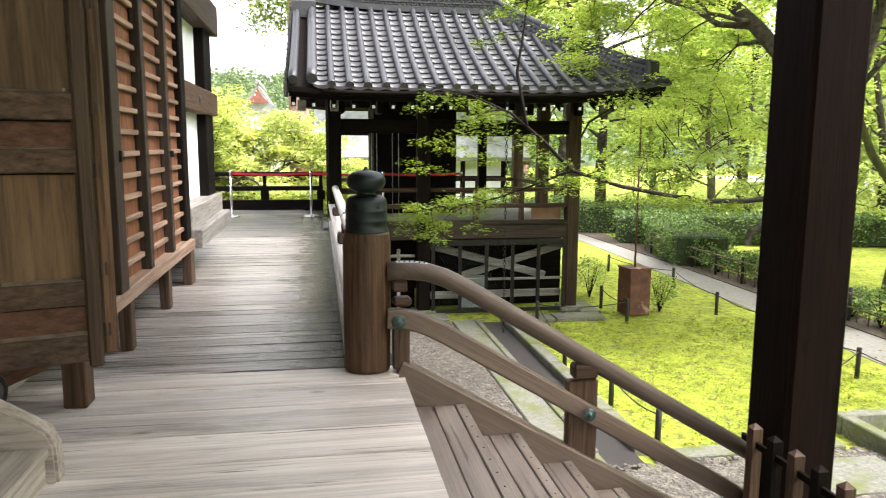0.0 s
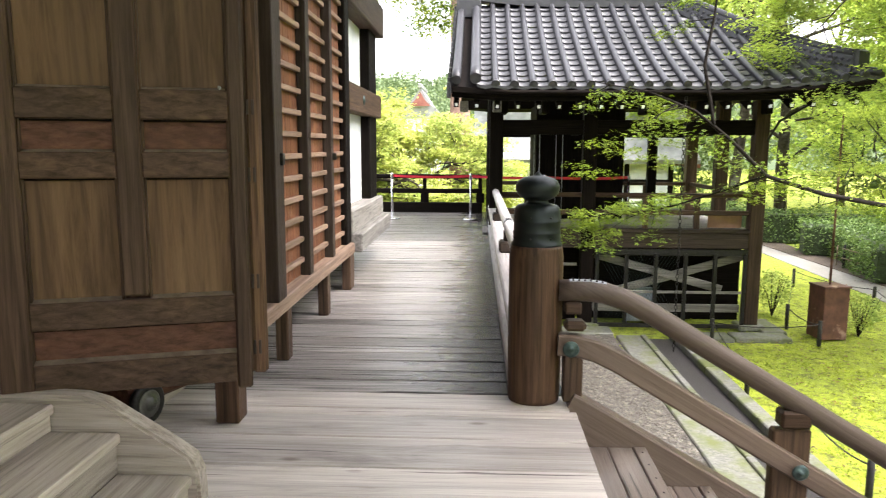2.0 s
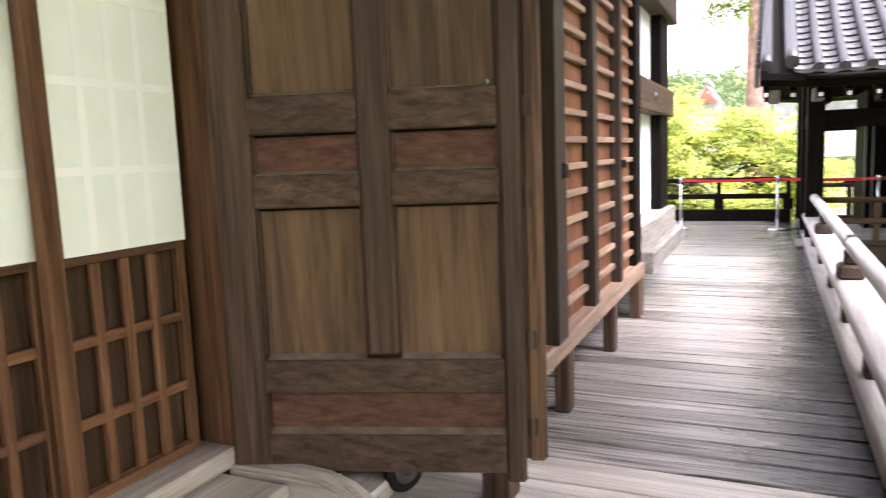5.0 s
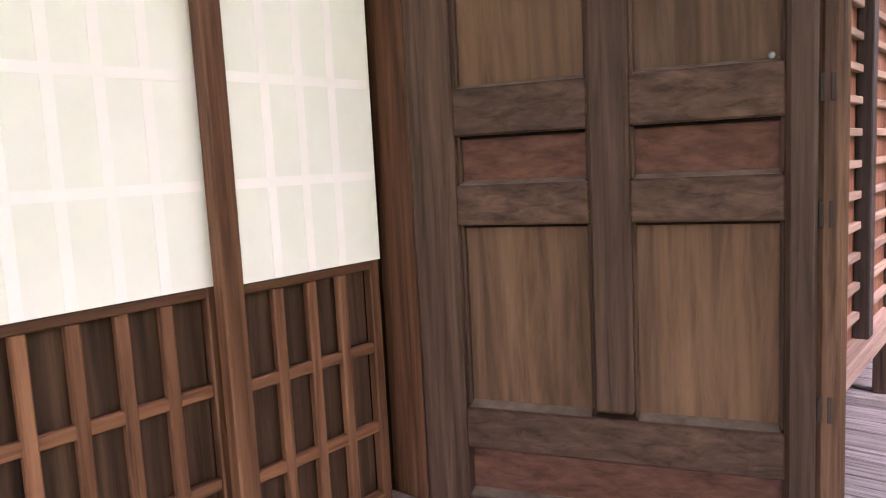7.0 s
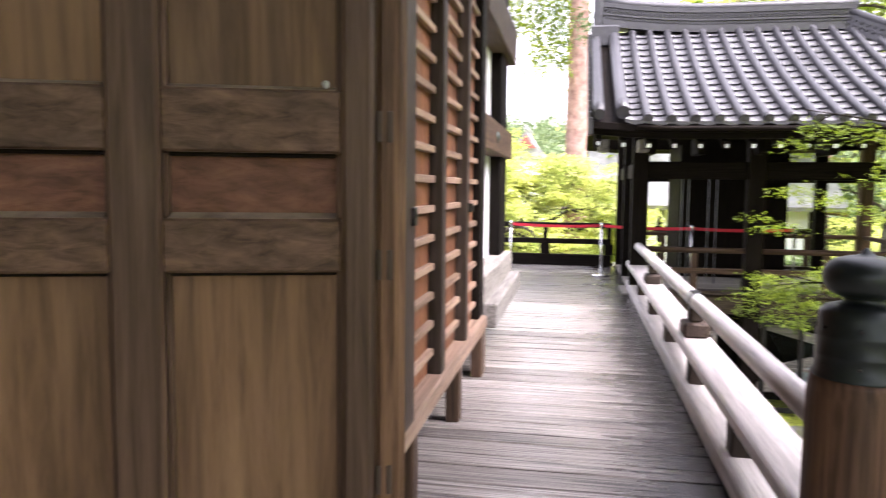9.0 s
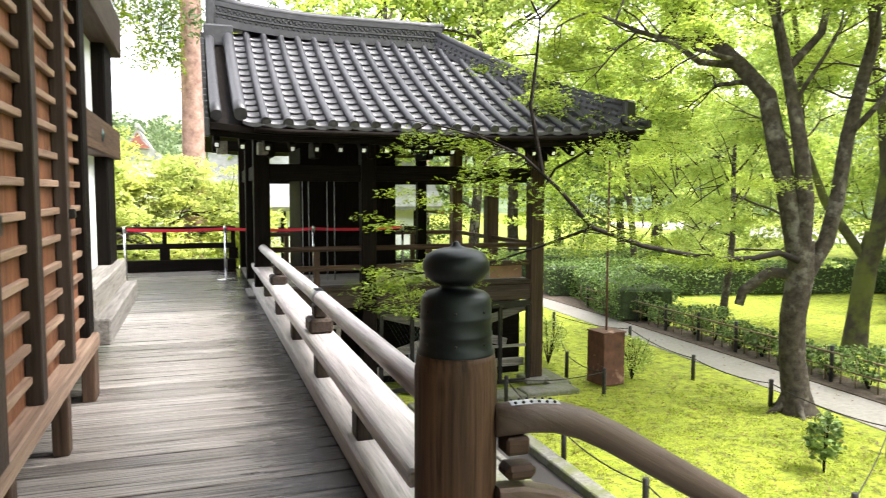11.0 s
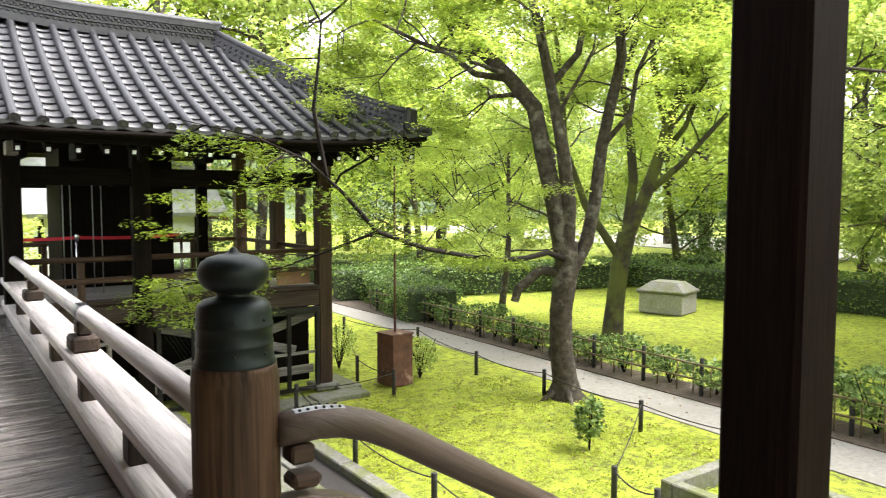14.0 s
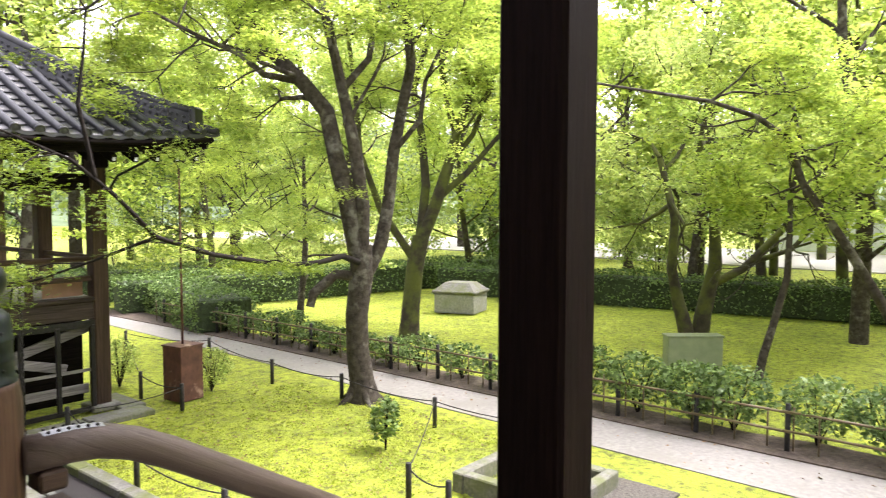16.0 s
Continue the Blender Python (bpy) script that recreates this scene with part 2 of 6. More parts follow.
stone = surface("granite", [(0.3, (0.09, 0.09, 0.08)), (0.7, (0.21, 0.205, 0.18))], 25, 0.8, second=(3.0, 0.42, 0.66, (0.10, 0.115, 0.035)))
path_mat = surface("worn_path_stone", [(0.3, (0.17, 0.16, 0.145)), (0.7, (0.255, 0.242, 0.22))], 14, 0.8, relief=0.2, second=(1.2, 0.5, 0.75, (0.185, 0.172, 0.15)))
gravel_mat = surface("grey_gravel", [(0.3, (0.035, 0.031, 0.026)), (0.7, (0.13, 0.117, 0.098))], 28, 0.85, relief=0.9, dist=0.02)
soil = surface("dark_soil", [(0.3, (0.05, 0.038, 0.028)), (0.7, (0.13, 0.10, 0.075))], 10, 0.95, relief=0.6, dist=0.03)
rust = surface("rusted_plate", [(0.3, (0.055, 0.022, 0.014)), (0.7, (0.15, 0.062, 0.04))], 6, 0.7, second=(2.4, 0.60, 0.68, (0.36, 0.24, 0.18)))
board_tan = surface("tan_board", [(0.3, (0.26, 0.14, 0.075)), (0.7, (0.34, 0.19, 0.105))], 6, 0.6)
sign_green = surface("sage_green_cabinet", [(0.3, (0.17, 0.205, 0.11)), (0.7, (0.24, 0.275, 0.16))], 5, 0.5, relief=0.05)
bamboo = surface("dry_bamboo", [(0.3, (0.09, 0.065, 0.03)), (0.7, (0.18, 0.135, 0.068))], 12, 0.5)
stake_mat = surface("charred_stake", [(0.3, (0.012, 0.012, 0.013)), (0.7, (0.04, 0.038, 0.037))], 25, 0.7)
rope_mat = surface("dark_rope", [(0.3, (0.012, 0.011, 0.010)), (0.7, (0.035, 0.03, 0.028))], 90, 0.8)
bark = surface("maple_bark", [(0.3, (0.022, 0.018, 0.014)), (0.7, (0.085, 0.071, 0.056))], 11, 0.9, relief=0.8, dist=0.02, second=(3.5, 0.55, 0.66, (0.15, 0.142, 0.12)))
moss_bark = surface("mossy_bark", [(0.3, (0.016, 0.013, 0.009)), (0.7, (0.05, 0.04, 0.022))], 9, 0.9, relief=0.8, dist=0.02, second=(2.2, 0.42, 0.60, (0.075, 0.085, 0.014)))
cedar_bark = surface("cedar_bark", [(0.3, (0.15, 0.085, 0.066)), (0.7, (0.38, 0.24, 0.20))], 5, 0.9, relief=0.8, dist=0.03)
twig_mat = surface("thin_twig", [(0.3, (0.008, 0.006, 0.005)), (0.7, (0.024, 0.019, 0.016))], 20, 0.85)
leaf_maple = leaf_material("maple_leaf", (0.245, 0.36, 0.055), (0.53, 0.64, 0.155), 0.6)
# darker copy of the maple leaf, with the low bough's shade in its colour
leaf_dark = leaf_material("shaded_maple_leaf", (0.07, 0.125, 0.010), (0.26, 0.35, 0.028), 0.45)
leaf_wood = leaf_material("woodland_leaf", (0.28, 0.39, 0.10), (0.58, 0.67, 0.24), 0.6)
leaf_far = leaf_material("distant_leaf", (0.09, 0.14, 0.065), (0.19, 0.26, 0.13), 0.3)
leaf_gold = leaf_material("yellowing_leaf", (0.33, 0.41, 0.10), (0.56, 0.61, 0.22), 0.5)
leaf_hedge = leaf_material("evergreen_leaf", (0.06, 0.115, 0.028), (0.215, 0.33, 0.10), 0.3)
leaf_cedar = leaf_material("cedar_spray", (0.05, 0.09, 0.035), (0.13, 0.19, 0.08), 0.25)


def sheen(material, level):
    material.node_tree.nodes["Principled BSDF"].inputs["Specular IOR Level"].default_value = level


sheen(tile_mat, 0.5)
sheen(twig_mat, 0.15)
sheen(bark, 0.2)
net_mat = surface("green_wire_net", [(0.3, (0.01, 0.022, 0.02)), (0.7, (0.02, 0.04, 0.036))], 30, 0.5)


def moss_material():
    m, nt, p = nodes_of("moss_lawn", 0.95)
    v = coords(nt, (1, 1, 1), False)
    a, b, c = noise_tex(nt, v, 1.1, 6.0, 0.7), noise_tex(nt, v, 55, 4.0), noise_tex(nt, v, 7.0, 8.0, 0.8)
    col = ramp(nt, a, [(0.28, (0.19, 0.25, 0.026)), (0.48, (0.305, 0.37, 0.029)), (0.72, (0.41, 0.47, 0.043))])
    col = mixc(nt, ramp(nt, c, [(0.47, (0, 0, 0)), (0.62, (1, 1, 1))]), col, (0.095, 0.10, 0.022))
    col = mixc(nt, 1.0, col, ramp(nt, b, [(0.3, (0.6, 0.62, 0.55)), (0.7, (1.25, 1.22, 1.2))]), "MULTIPLY")
    nt.links.new(col, p.inputs["Base Color"])
    bump(nt, p, b, 0.8, 0.03)
    return m


moss = moss_material()
moss_tuft = leaf_material("moss_tuft", (0.225, 0.295, 0.024), (0.36, 0.445, 0.036), 0.25)
litter_mat = leaf_material("fallen_leaf", (0.07, 0.035, 0.015), (0.24, 0.15, 0.06), 0.1)

# ---- building helpers ----
ORIGIN = {}


def thing(name, label, category, base=(0, 0, 0), group="", kind=""):
    ob = new(name)
    ob.empty_display_size = 0.1
    ob.location = base
    ORIGIN[ob.name] = Vector(base)
    return tagged(ob, label, category, group, kind)


def part(name, bm, material, parent, label=""):
    """One mesh under a thing or a part; the bmesh is in world metres."""
    at = ORIGIN[parent.name]
    bm.transform(Matrix.Translation(-at))
    me = bpy.data.meshes.new(name)
    bm.to_mesh(me)
    bm.free()
    me.materials.append(material)
    ob = new(name, me)
    ob.parent = parent
    ORIGIN[ob.name] = at
    return tagged(ob, label)


def solo(name, bm, material, label="", category="", group="", kind="", base=(0, 0, 0)):
    bm.transform(Matrix.Translation(-Vector(base)))
    me = bpy.data.meshes.new(name)
    bm.to_mesh(me)
    bm.free()
    me.materials.append(material)
    ob = new(name, me)
    ob.location = base
    ORIGIN[ob.name] = Vector(base)
    return tagged(ob, label, category, group, kind)


def box(x0, x1, y0, y1, z0, z1, bev=0.006, bm=None, m=None):
    own = bmesh.new()
    bmesh.ops.create_cube(own, size=1, matrix=Matrix.LocRotScale(((x0 + x1) / 2, (y0 + y1) / 2, (z0 + z1) / 2), None, (abs(x1 - x0), abs(y1 - y0), abs(z1 - z0))))
    if bev:
        bmesh.ops.bevel(own, geom=own.edges[:], offset=bev, segments=1, affect="EDGES")
    if m is not None:
        own.transform(m)
    if bm is None:
        return own
    tmp = bpy.data.meshes.new("tmp")
    own.to_mesh(tmp)
    own.free()
    bm.from_mesh(tmp)
    bpy.data.meshes.remove(tmp)
    return bm


def smooth(bm):
    for f in bm.faces:
        f.smooth = True
    return bm


def lathe(profile, centre, seg=32):
    """Turned shape from radius and height pairs."""
    bm = bmesh.new()
    rings = []
    for r, z in profile:
        rings.append([bm.verts.new((centre[0] + r * math.cos(2 * math.pi * i / seg), centre[1] + r * math.sin(2 * math.pi * i / seg), centre[2] + z)) for i in range(seg)])
    for a, b in zip(rings, rings[1:]):
        for i in range(seg):
            f = bm.faces.new((a[i], a[(i + 1) % seg], b[(i + 1) % seg], b[i]))
            f.smooth = True
    bm.faces.new(rings[0][::-1])
    bm.faces.new(rings[-1])
    return bm


def tube(points, radii, seg=10, bm=None, cap=True):
    """Tapered round limb along points."""
    bm = bm or bmesh.new()
    pts = [Vector(q) for q in points]
    rings, up = [], Vector((0.13, 0.31, 0.94))
    for i, q in enumerate(pts):
        d = (pts[min(i + 1, len(pts) - 1)] - pts[max(i - 1, 0)]).normalized()
        a = d.cross(up)
        if a.length < 0.1:
            a = d.cross(Vector((1, 0.2, 0)))
        a.normalize()
        b = d.cross(a)
        rings.append([bm.verts.new(q + float(radii[i]) * (math.cos(2 * math.pi * k / seg) * a + math.sin(2 * math.pi * k / seg) * b)) for k in range(seg)])
    for a, b in zip(rings, rings[1:]):
        for k in range(seg):
            bm.faces.new((a[k], b[k], b[(k + 1) % seg], a[(k + 1) % seg])).smooth = True
    if cap:
        bm.faces.new(rings[0])
        bm.faces.new(rings[-1][::-1])
    return bm


def beam_along(points, w, h, y0):
    """A squared bent beam in the plane y = y0 + w / 2, its centre line through x, z points."""
    bm = bmesh.new()
    rings = []
    for i, (x, z) in enumerate(points):
        a, b = points[max(i - 1, 0)], points[min(i + 1, len(points) - 1)]
        d = Vector((b[0] - a[0], b[1] - a[1])).normalized()
        nx, nz = -d[1] * h / 2, d[0] * h / 2
        c = 0.012
        fx, fz = nx * (1 - 2 * c / h), nz * (1 - 2 * c / h)
        rings.append([bm.verts.new(q) for q in ((x + nx, y0 + c, z + nz), (x + nx, y0 + w - c, z + nz), (x + fx, y0 + w, z + fz), (x - fx, y0 + w, z - fz),
                                                (x - nx, y0 + w - c, z - nz), (x - nx, y0 + c, z - nz), (x - fx, y0, z - fz), (x + fx, y0, z + fz))])
    for a, b in zip(rings, rings[1:]):
        for k in range(8):
            bm.faces.new((a[k], b[k], b[(k + 1) % 8], a[(k + 1) % 8]))
    bm.faces.new(rings[0][::-1])
    bm.faces.new(rings[-1])
    bmesh.ops.recalc_face_normals(bm, faces=bm.faces[:])
    return bm


def quads(name, v, material, uv_smooth=False):
    """A mesh from an array of quads, n x 4 x 3."""
    n = len(v)
    me = bpy.data.meshes.new(name)
    me.vertices.add(n * 4)
    me.vertices.foreach_set("co", np.ascontiguousarray(v, dtype=np.float32).ravel())
    me.loops.add(n * 4)
    me.loops.foreach_set("vertex_index", np.arange(n * 4, dtype=np.int32))
    me.polygons.add(n)
    me.polygons.foreach_set("loop_start", np.arange(0, n * 4, 4, dtype=np.int32))
    me.polygons.foreach_set("loop_total", np.full(n, 4, dtype=np.int32))
    me.update(calc_edges=True)
    me.materials.append(material)
    return me


def leaf_quads(rng, centres, size, flat=0.35, aspect=0.62):
    """Small pointed leaves, mostly lying flat, as bent rhombs."""
    n = len(centres)
    nrm = rng.normal(0, flat, (n, 3))
    nrm[:, 2] += 1
    nrm /= np.linalg.norm(nrm, axis=1)[:, None]
    a = rng.normal(0, 1, (n, 3))
    u = np.cross(nrm, a)
    u /= np.linalg.norm(u, axis=1)[:, None]
    w = np.cross(nrm, u)
    s = size * rng.uniform(0.65, 1.3, (n, 1))
    dip = nrm * s * 0.18
    q = np.stack([centres - u * s * 0.5 - dip, centres - w * s * 0.5 * aspect, centres + u * s * 0.5 - dip, centres + w * s * 0.5 * aspect], axis=1)
    return q


def sprays(rng, tips, count, radius, thick, lean=None):
    """Leaf centres in flat layered sprays round the tips of twigs."""
    tips = np.asarray(tips, float)
    k = np.repeat(np.arange(len(tips)), count)
    ang, rad = rng.uniform(0, 2 * np.pi, len(k)), radius * np.sqrt(rng.uniform(0, 1, len(k))) * rng.uniform(0.6, 1.15, len(tips))[k]
    lobes = 0.75 + 0.3 * np.sin(3 * ang + rng.uniform(0, 6.28, len(tips))[k])
    off = np.stack([np.cos(ang) * rad * lobes, np.sin(ang) * rad * lobes, rng.normal(0, thick, len(k)) - 0.22 * rad ** 2 / max(radius, 0.01)], axis=1)
    return tips[k] + off

# ---- deck ----
floor = thing("floor", "weathered grey plank veranda raised over the garden", "floor", kind="structure")
bm = box(-5.0, 0.70, 11.3, 17.2, -0.30, -0.062, 0)
box(-2.6, 0.70, 4.66, 11.3, -0.30, -0.062, 0, bm)
box(-2.6, 0.74, -5.0, 4.66, -0.30, -0.062, 0, bm)
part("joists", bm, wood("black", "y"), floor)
bm = box(0.70, 0.765, 4.67, 17.2, -0.30, -0.01, 0.01)
part("edge_beam", bm, wood("grey", "y"), floor)
bm = box(0.742, 0.80, -5.0, 4.66, -0.32, -0.058, 0.01)
part("edge_beam", bm, wood("deck", "y"), floor)
for x in (-2.2, 0.45):
    for y in (-2.0, 1.3, 4.5, 8.0, 11.5, 16.8):
        part("deck_post", box(x - 0.1, x + 0.1, y - 0.1, y + 0.1, G, -0.30, 0.01), wood("black", "z"), floor)


def plank_mesh(name, length, width, thick, kind):
    """One board with its long edges eased, grain along x, origin in the middle of its top."""
    bm = bmesh.new()
    sect = [(-width / 2, -0.006), (-width / 2 + 0.006, 0), (width / 2 - 0.006, 0), (width / 2, -0.006), (width / 2, -thick), (-width / 2, -thick)]
    rings = [[bm.verts.new((x, y, z)) for y, z in sect] for x in (-length / 2, length / 2)]
    for k in range(6):
        bm.faces.new((rings[0][k], rings[1][k], rings[1][(k + 1) % 6], rings[0][(k + 1) % 6]))
    bm.faces.new(rings[0][::-1])
    bm.faces.new(rings[1])
    bmesh.ops.recalc_face_normals(bm, faces=bm.faces[:])
    me = bpy.data.meshes.new(name)
    bm.to_mesh(me)
    bm.free()
    me.materials.append(wood(kind, "x"))
    return me


# ---- balustrade along the corridor ----
rail = thing("balustrade", "weathered wooden temple balustrade with round handrail, bleached pale", "railing", (0.55, 9.4, 0))
part("base_beam", box(0.43, 0.67, 5.02, 13.75, 0.0, 0.13, 0.012), wood("pale", "y"), rail)
part("middle_board", box(0.43, 0.67, 5.02, 13.85, 0.345, 0.425, 0.012), wood("pale", "y"), rail)
pts = [(0.55, y, 0.70) for y in np.linspace(5.0, 13.4, 12)] + [(0.55, 13.8, 0.715), (0.55, 14.15, 0.755)]
part("handrail", tube(pts, [0.058] * len(pts), 14), wood("pale", "y"), rail, "round handrail bleached nearly white")
for y in (6.3, 7.75, 9.22, 10.7, 12.2, 13.4):
    part("baluster", box(0.475, 0.625, y - 0.07, y + 0.07, 0.13, 0.345, 0.008), wood("beam", "z"), rail)
for y in (8.0, 11.1, 13.5):
    part("bracket_block", box(0.455, 0.645, y - 0.12, y + 0.12, 0.425, 0.54, 0.02), wood("beam", "y"), rail)
    part("bracket_neck", box(0.50, 0.60, y - 0.075, y + 0.075, 0.54, 0.652, 0.015), wood("beam", "y"), rail)
for y in (8.0,):
    bm = lathe([(0.0605, -0.11), (0.0605, 0.11)], (0, 0, 0), 20)
    bm.transform(pose(0.55, y, 0.70, 90))
    clamp = part("clamp_plate", bm, lead, rail, "grey lead sleeve with iron nails")
    bm = bmesh.new()
    for k in range(5):
        box(0.53 + 0.012 * k - 0.01, 0.53 + 0.012 * k - 0.004, y - 0.08, y + 0.08, 0.755, 0.766, 0.001, bm)
    part("nail_row", bm, iron, clamp)
part("ramp_board", box(0.33, 0.425, 13.0, 13.9, 0.0, 0.03, 0.008, m=None), wood("grey", "y"), rail)

# ---- newel post with onion finial ----
C = (0.575, 4.87, 0.0)
newel = thing("newel_post", "thick round brown newel post with dark bronze onion-shaped cap", "post", C)
part("shaft", lathe([(0.148, 0.0), (0.152, 0.03), (0.157, 0.3), (0.157, 0.86), (0.150, 0.905), (0.148, 0.925)], C, 40), wood("post", "z"), newel)
cap = part("cap", lathe([(0.147, 0.915), (0.147, 0.935), (0.139, 0.945), (0.136, 0.99), (0.138, 0.995), (0.138, 1.005), (0.135, 1.01), (0.135, 1.055), (0.1375, 1.06), (0.1375, 1.07),
                         (0.134, 1.075), (0.133, 1.115), (0.128, 1.14), (0.112, 1.155), (0.088, 1.162), (0.066, 1.166), (0.060, 1.175), (0.060, 1.185), (0.070, 1.192)], C, 48), bronze, newel, "ringed dark bronze cap")
part("onion_finial", lathe([(0.062, 1.183), (0.094, 1.196), (0.116, 1.217), (0.126, 1.243), (0.125, 1.268), (0.113, 1.293), (0.088, 1.31), (0.055, 1.319), (0.028, 1.323), (0.018, 1.33), (0.010, 1.342), (0.002, 1.347)], C, 48), bronze, newel)
for a in (200, 250, 300, 160):
    for z in (0.97, 1.09):
        bm = bmesh.new()
        bmesh.ops.create_uvsphere(bm, u_segments=8, v_segments=6, radius=0.006, matrix=Matrix.Translation((C[0] + 0.136 * math.cos(radians(a)), C[1] + 0.136 * math.sin(radians(a)), z)))
        part("rivet", bm, iron, cap)

# ---- outer stairs ----
stairs = thing("stairs", "broad worn wooden steps going down to the garden", "stairs", (1.9, 0.6, G), kind="structure")
RISE, GO = 0.228, 0.38
for i in range(6):
    z, x = -RISE * (i + 1), 0.80 + GO * i
    part("tread", box(x - 0.02, x + 0.19, -3.4, 4.70, z - 0.05, z, 0.006), wood("stair", "y"), stairs)
    part("tread", box(x + 0.194, x + GO - 0.045, -3.4, 4.70, z - 0.05, z, 0.006), wood("stair", "y"), stairs)
    edge = part("nosing_batten", box(x + GO - 0.041, x + GO + 0.03, -3.4, 4.70, z - 0.055, z + 0.006, 0.006), wood("stair", "y"), stairs)
    part("riser", box(x + GO - 0.03, x + GO - 0.005, -3.4, 4.70, z - RISE, z - 0.056, 0.003), wood("black", "y"), stairs)
    if i < 4:
        bm = bmesh.new()
        for k in range(22):
            bmesh.ops.create_uvsphere(bm, u_segments=6, v_segments=4, radius=0.0055, matrix=Matrix.Translation((x + GO - 0.005, 4.62 - 0.16 * k, z + 0.006)))
        part("nail_row", bm, iron, edge)
stringer = [(0.74, -0.045), (0.79, -0.07), (3.25, -1.505)]
part("stringer", beam_along(stringer, 0.13, 0.27, 4.715), wood("rail", "s"), stairs, "thick side board with its upper edge rounded")
part("stringer", beam_along(stringer, 0.13, 0.27, -3.53), wood("rail", "x"), stairs)
part("landing_stone", box(3.25, 4.35, -3.9, 5.1, G, G + 0.12, 0.02), stone, stairs, "pale granite step")

stair_rail = thing("stair_handrail", "heavy brown wooden handrail curving down beside the steps", "railing", (2.0, 4.78, -0.6))
top = [(0.70, 0.672), (0.86, 0.672), (0.96, 0.66), (1.08, 0.62), (1.22, 0.548)] + [(x, 0.548 - 0.602 * (x - 1.22)) for x in (1.7, 2.2, 2.7, 3.2, 3.42)]
hand = part("handrail", smooth(tube([(x, 4.79, z) for x, z in top], [0.063] * len(top), 16)), wood("rail", "s"), stair_rail)
low = [(0.70, 0.362), (0.80, 0.357), (0.92, 0.325), (1.05, 0.262)] + [(x, 0.262 - 0.595 * (x - 1.05)) for x in (1.7, 2.2, 2.7, 3.2, 3.42)]
part("lower_rail", beam_along(low, 0.10, 0.125, 4.725), wood("rail", "s"), stair_rail)
part("end_block", box(0.735, 0.86, 4.735, 4.845, 0.44, 0.50, 0.02), wood("brown", "x"), stair_rail)
part("end_block", box(0.735, 0.83, 4.74, 4.84, 0.54, 0.61, 0.01), wood("brown", "x"), stair_rail)
part("end_post", box(0.735, 0.845, 4.74, 4.84, 0.02, 0.31, 0.008), wood("brown", "z"), stair_rail)
part("middle_post", box(1.955, 2.175, 4.765, 4.845, -0.72, -0.13, 0.012), wood("brown", "z"), stair_rail)
part("post_head", box(1.985, 2.16, 4.735, 4.845, -0.115, -0.01, 0.015), wood("post", "x"), stair_rail, "dark brown cap block under the handrail")
for x, z in ((0.765, 0.357), (2.08, -0.345)):
    bm = lathe([(0.047, 0.0), (0.047, 0.006), (0.036, 0.012), (0.016, 0.014), (0.014, 0.024), (0.004, 0.028)], (0, 0, 0), 20)
    bm.transform(pose(x, 4.673, z, 90))
    part("bronze_boss", bm, verdigris, stair_rail, "round green bronze boss")
for x0 in (0.76, 2.13):
    bm = bmesh.new()
    zz = lambda x: float(np.interp(x, [q[0] for q in top], [q[1] for q in top]))
    for k in range(8):
        xa, xb = x0 + 0.026 * k, x0 + 0.026 * (k + 1)
        for s, e in ((-0.03, -0.01), (-0.01, 0.01), (0.01, 0.03)):
            bm.faces.new([bm.verts.new((x, 4.79 + y, zz(x) + math.sqrt(0.0655 ** 2 - y * y))) for x, y in ((xa, s), (xb, s), (xb, e), (xa, e))])
    plate = part("joint_plate", bm, lead, hand, "grey metal joint plate with nails")
    # nails of the joint plate
    for k in range(6):
        for s in (-0.02, 0.02):
            x = x0 + 0.02 + 0.033 * k
            bm = bmesh.new()
            bmesh.ops.create_uvsphere(bm, u_segments=6, v_segments=4, radius=0.007, matrix=Matrix.Translation((x, 4.79 + s, zz(x) + 0.063)))
            part("nail", bm, iron, hand)

# ---- porch column and low picket barrier ----
column = thing("porch_column", "massive dark squared column with chamfered corners beside the steps", "column", (3.45, 4.32, G), kind="structure")
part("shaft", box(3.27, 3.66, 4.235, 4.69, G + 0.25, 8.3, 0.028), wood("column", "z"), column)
part("base_stone", box(3.14, 3.79, 4.10, 4.82, G, G + 0.25, 0.03), stone, column)
barrier = thing("picket_barrier", "low dark wooden picket barrier standing on the steps", "barrier", (3.0, 3.0, -1.3))
for k in range(9):
    y = 4.17 - 0.205 * k
    b = box(2.965, 3.035, y - 0.034, y + 0.034, -1.37, -0.29, 0.003)
    f = max(b.faces, key=lambda q: q.calc_center_median().z)
    bmesh.ops.poke(b, faces=[f])
    for q in b.verts:
        if abs(q.co.x - 3.0) < 0.002 and abs(q.co.y - y) < 0.002:
            q.co.z = -0.26
    part("picket", b, wood("black" if k % 2 else "brown", "z"), barrier)
part("crossbar", box(2.988, 3.012, 2.4, 4.3, -0.42, -0.375, 0.003), wood("black", "y"), barrier)
part("crossbar", box(2.988, 3.012, 2.4, 4.3, -1.05, -1.005, 0.003), wood("black", "y"), barrier)

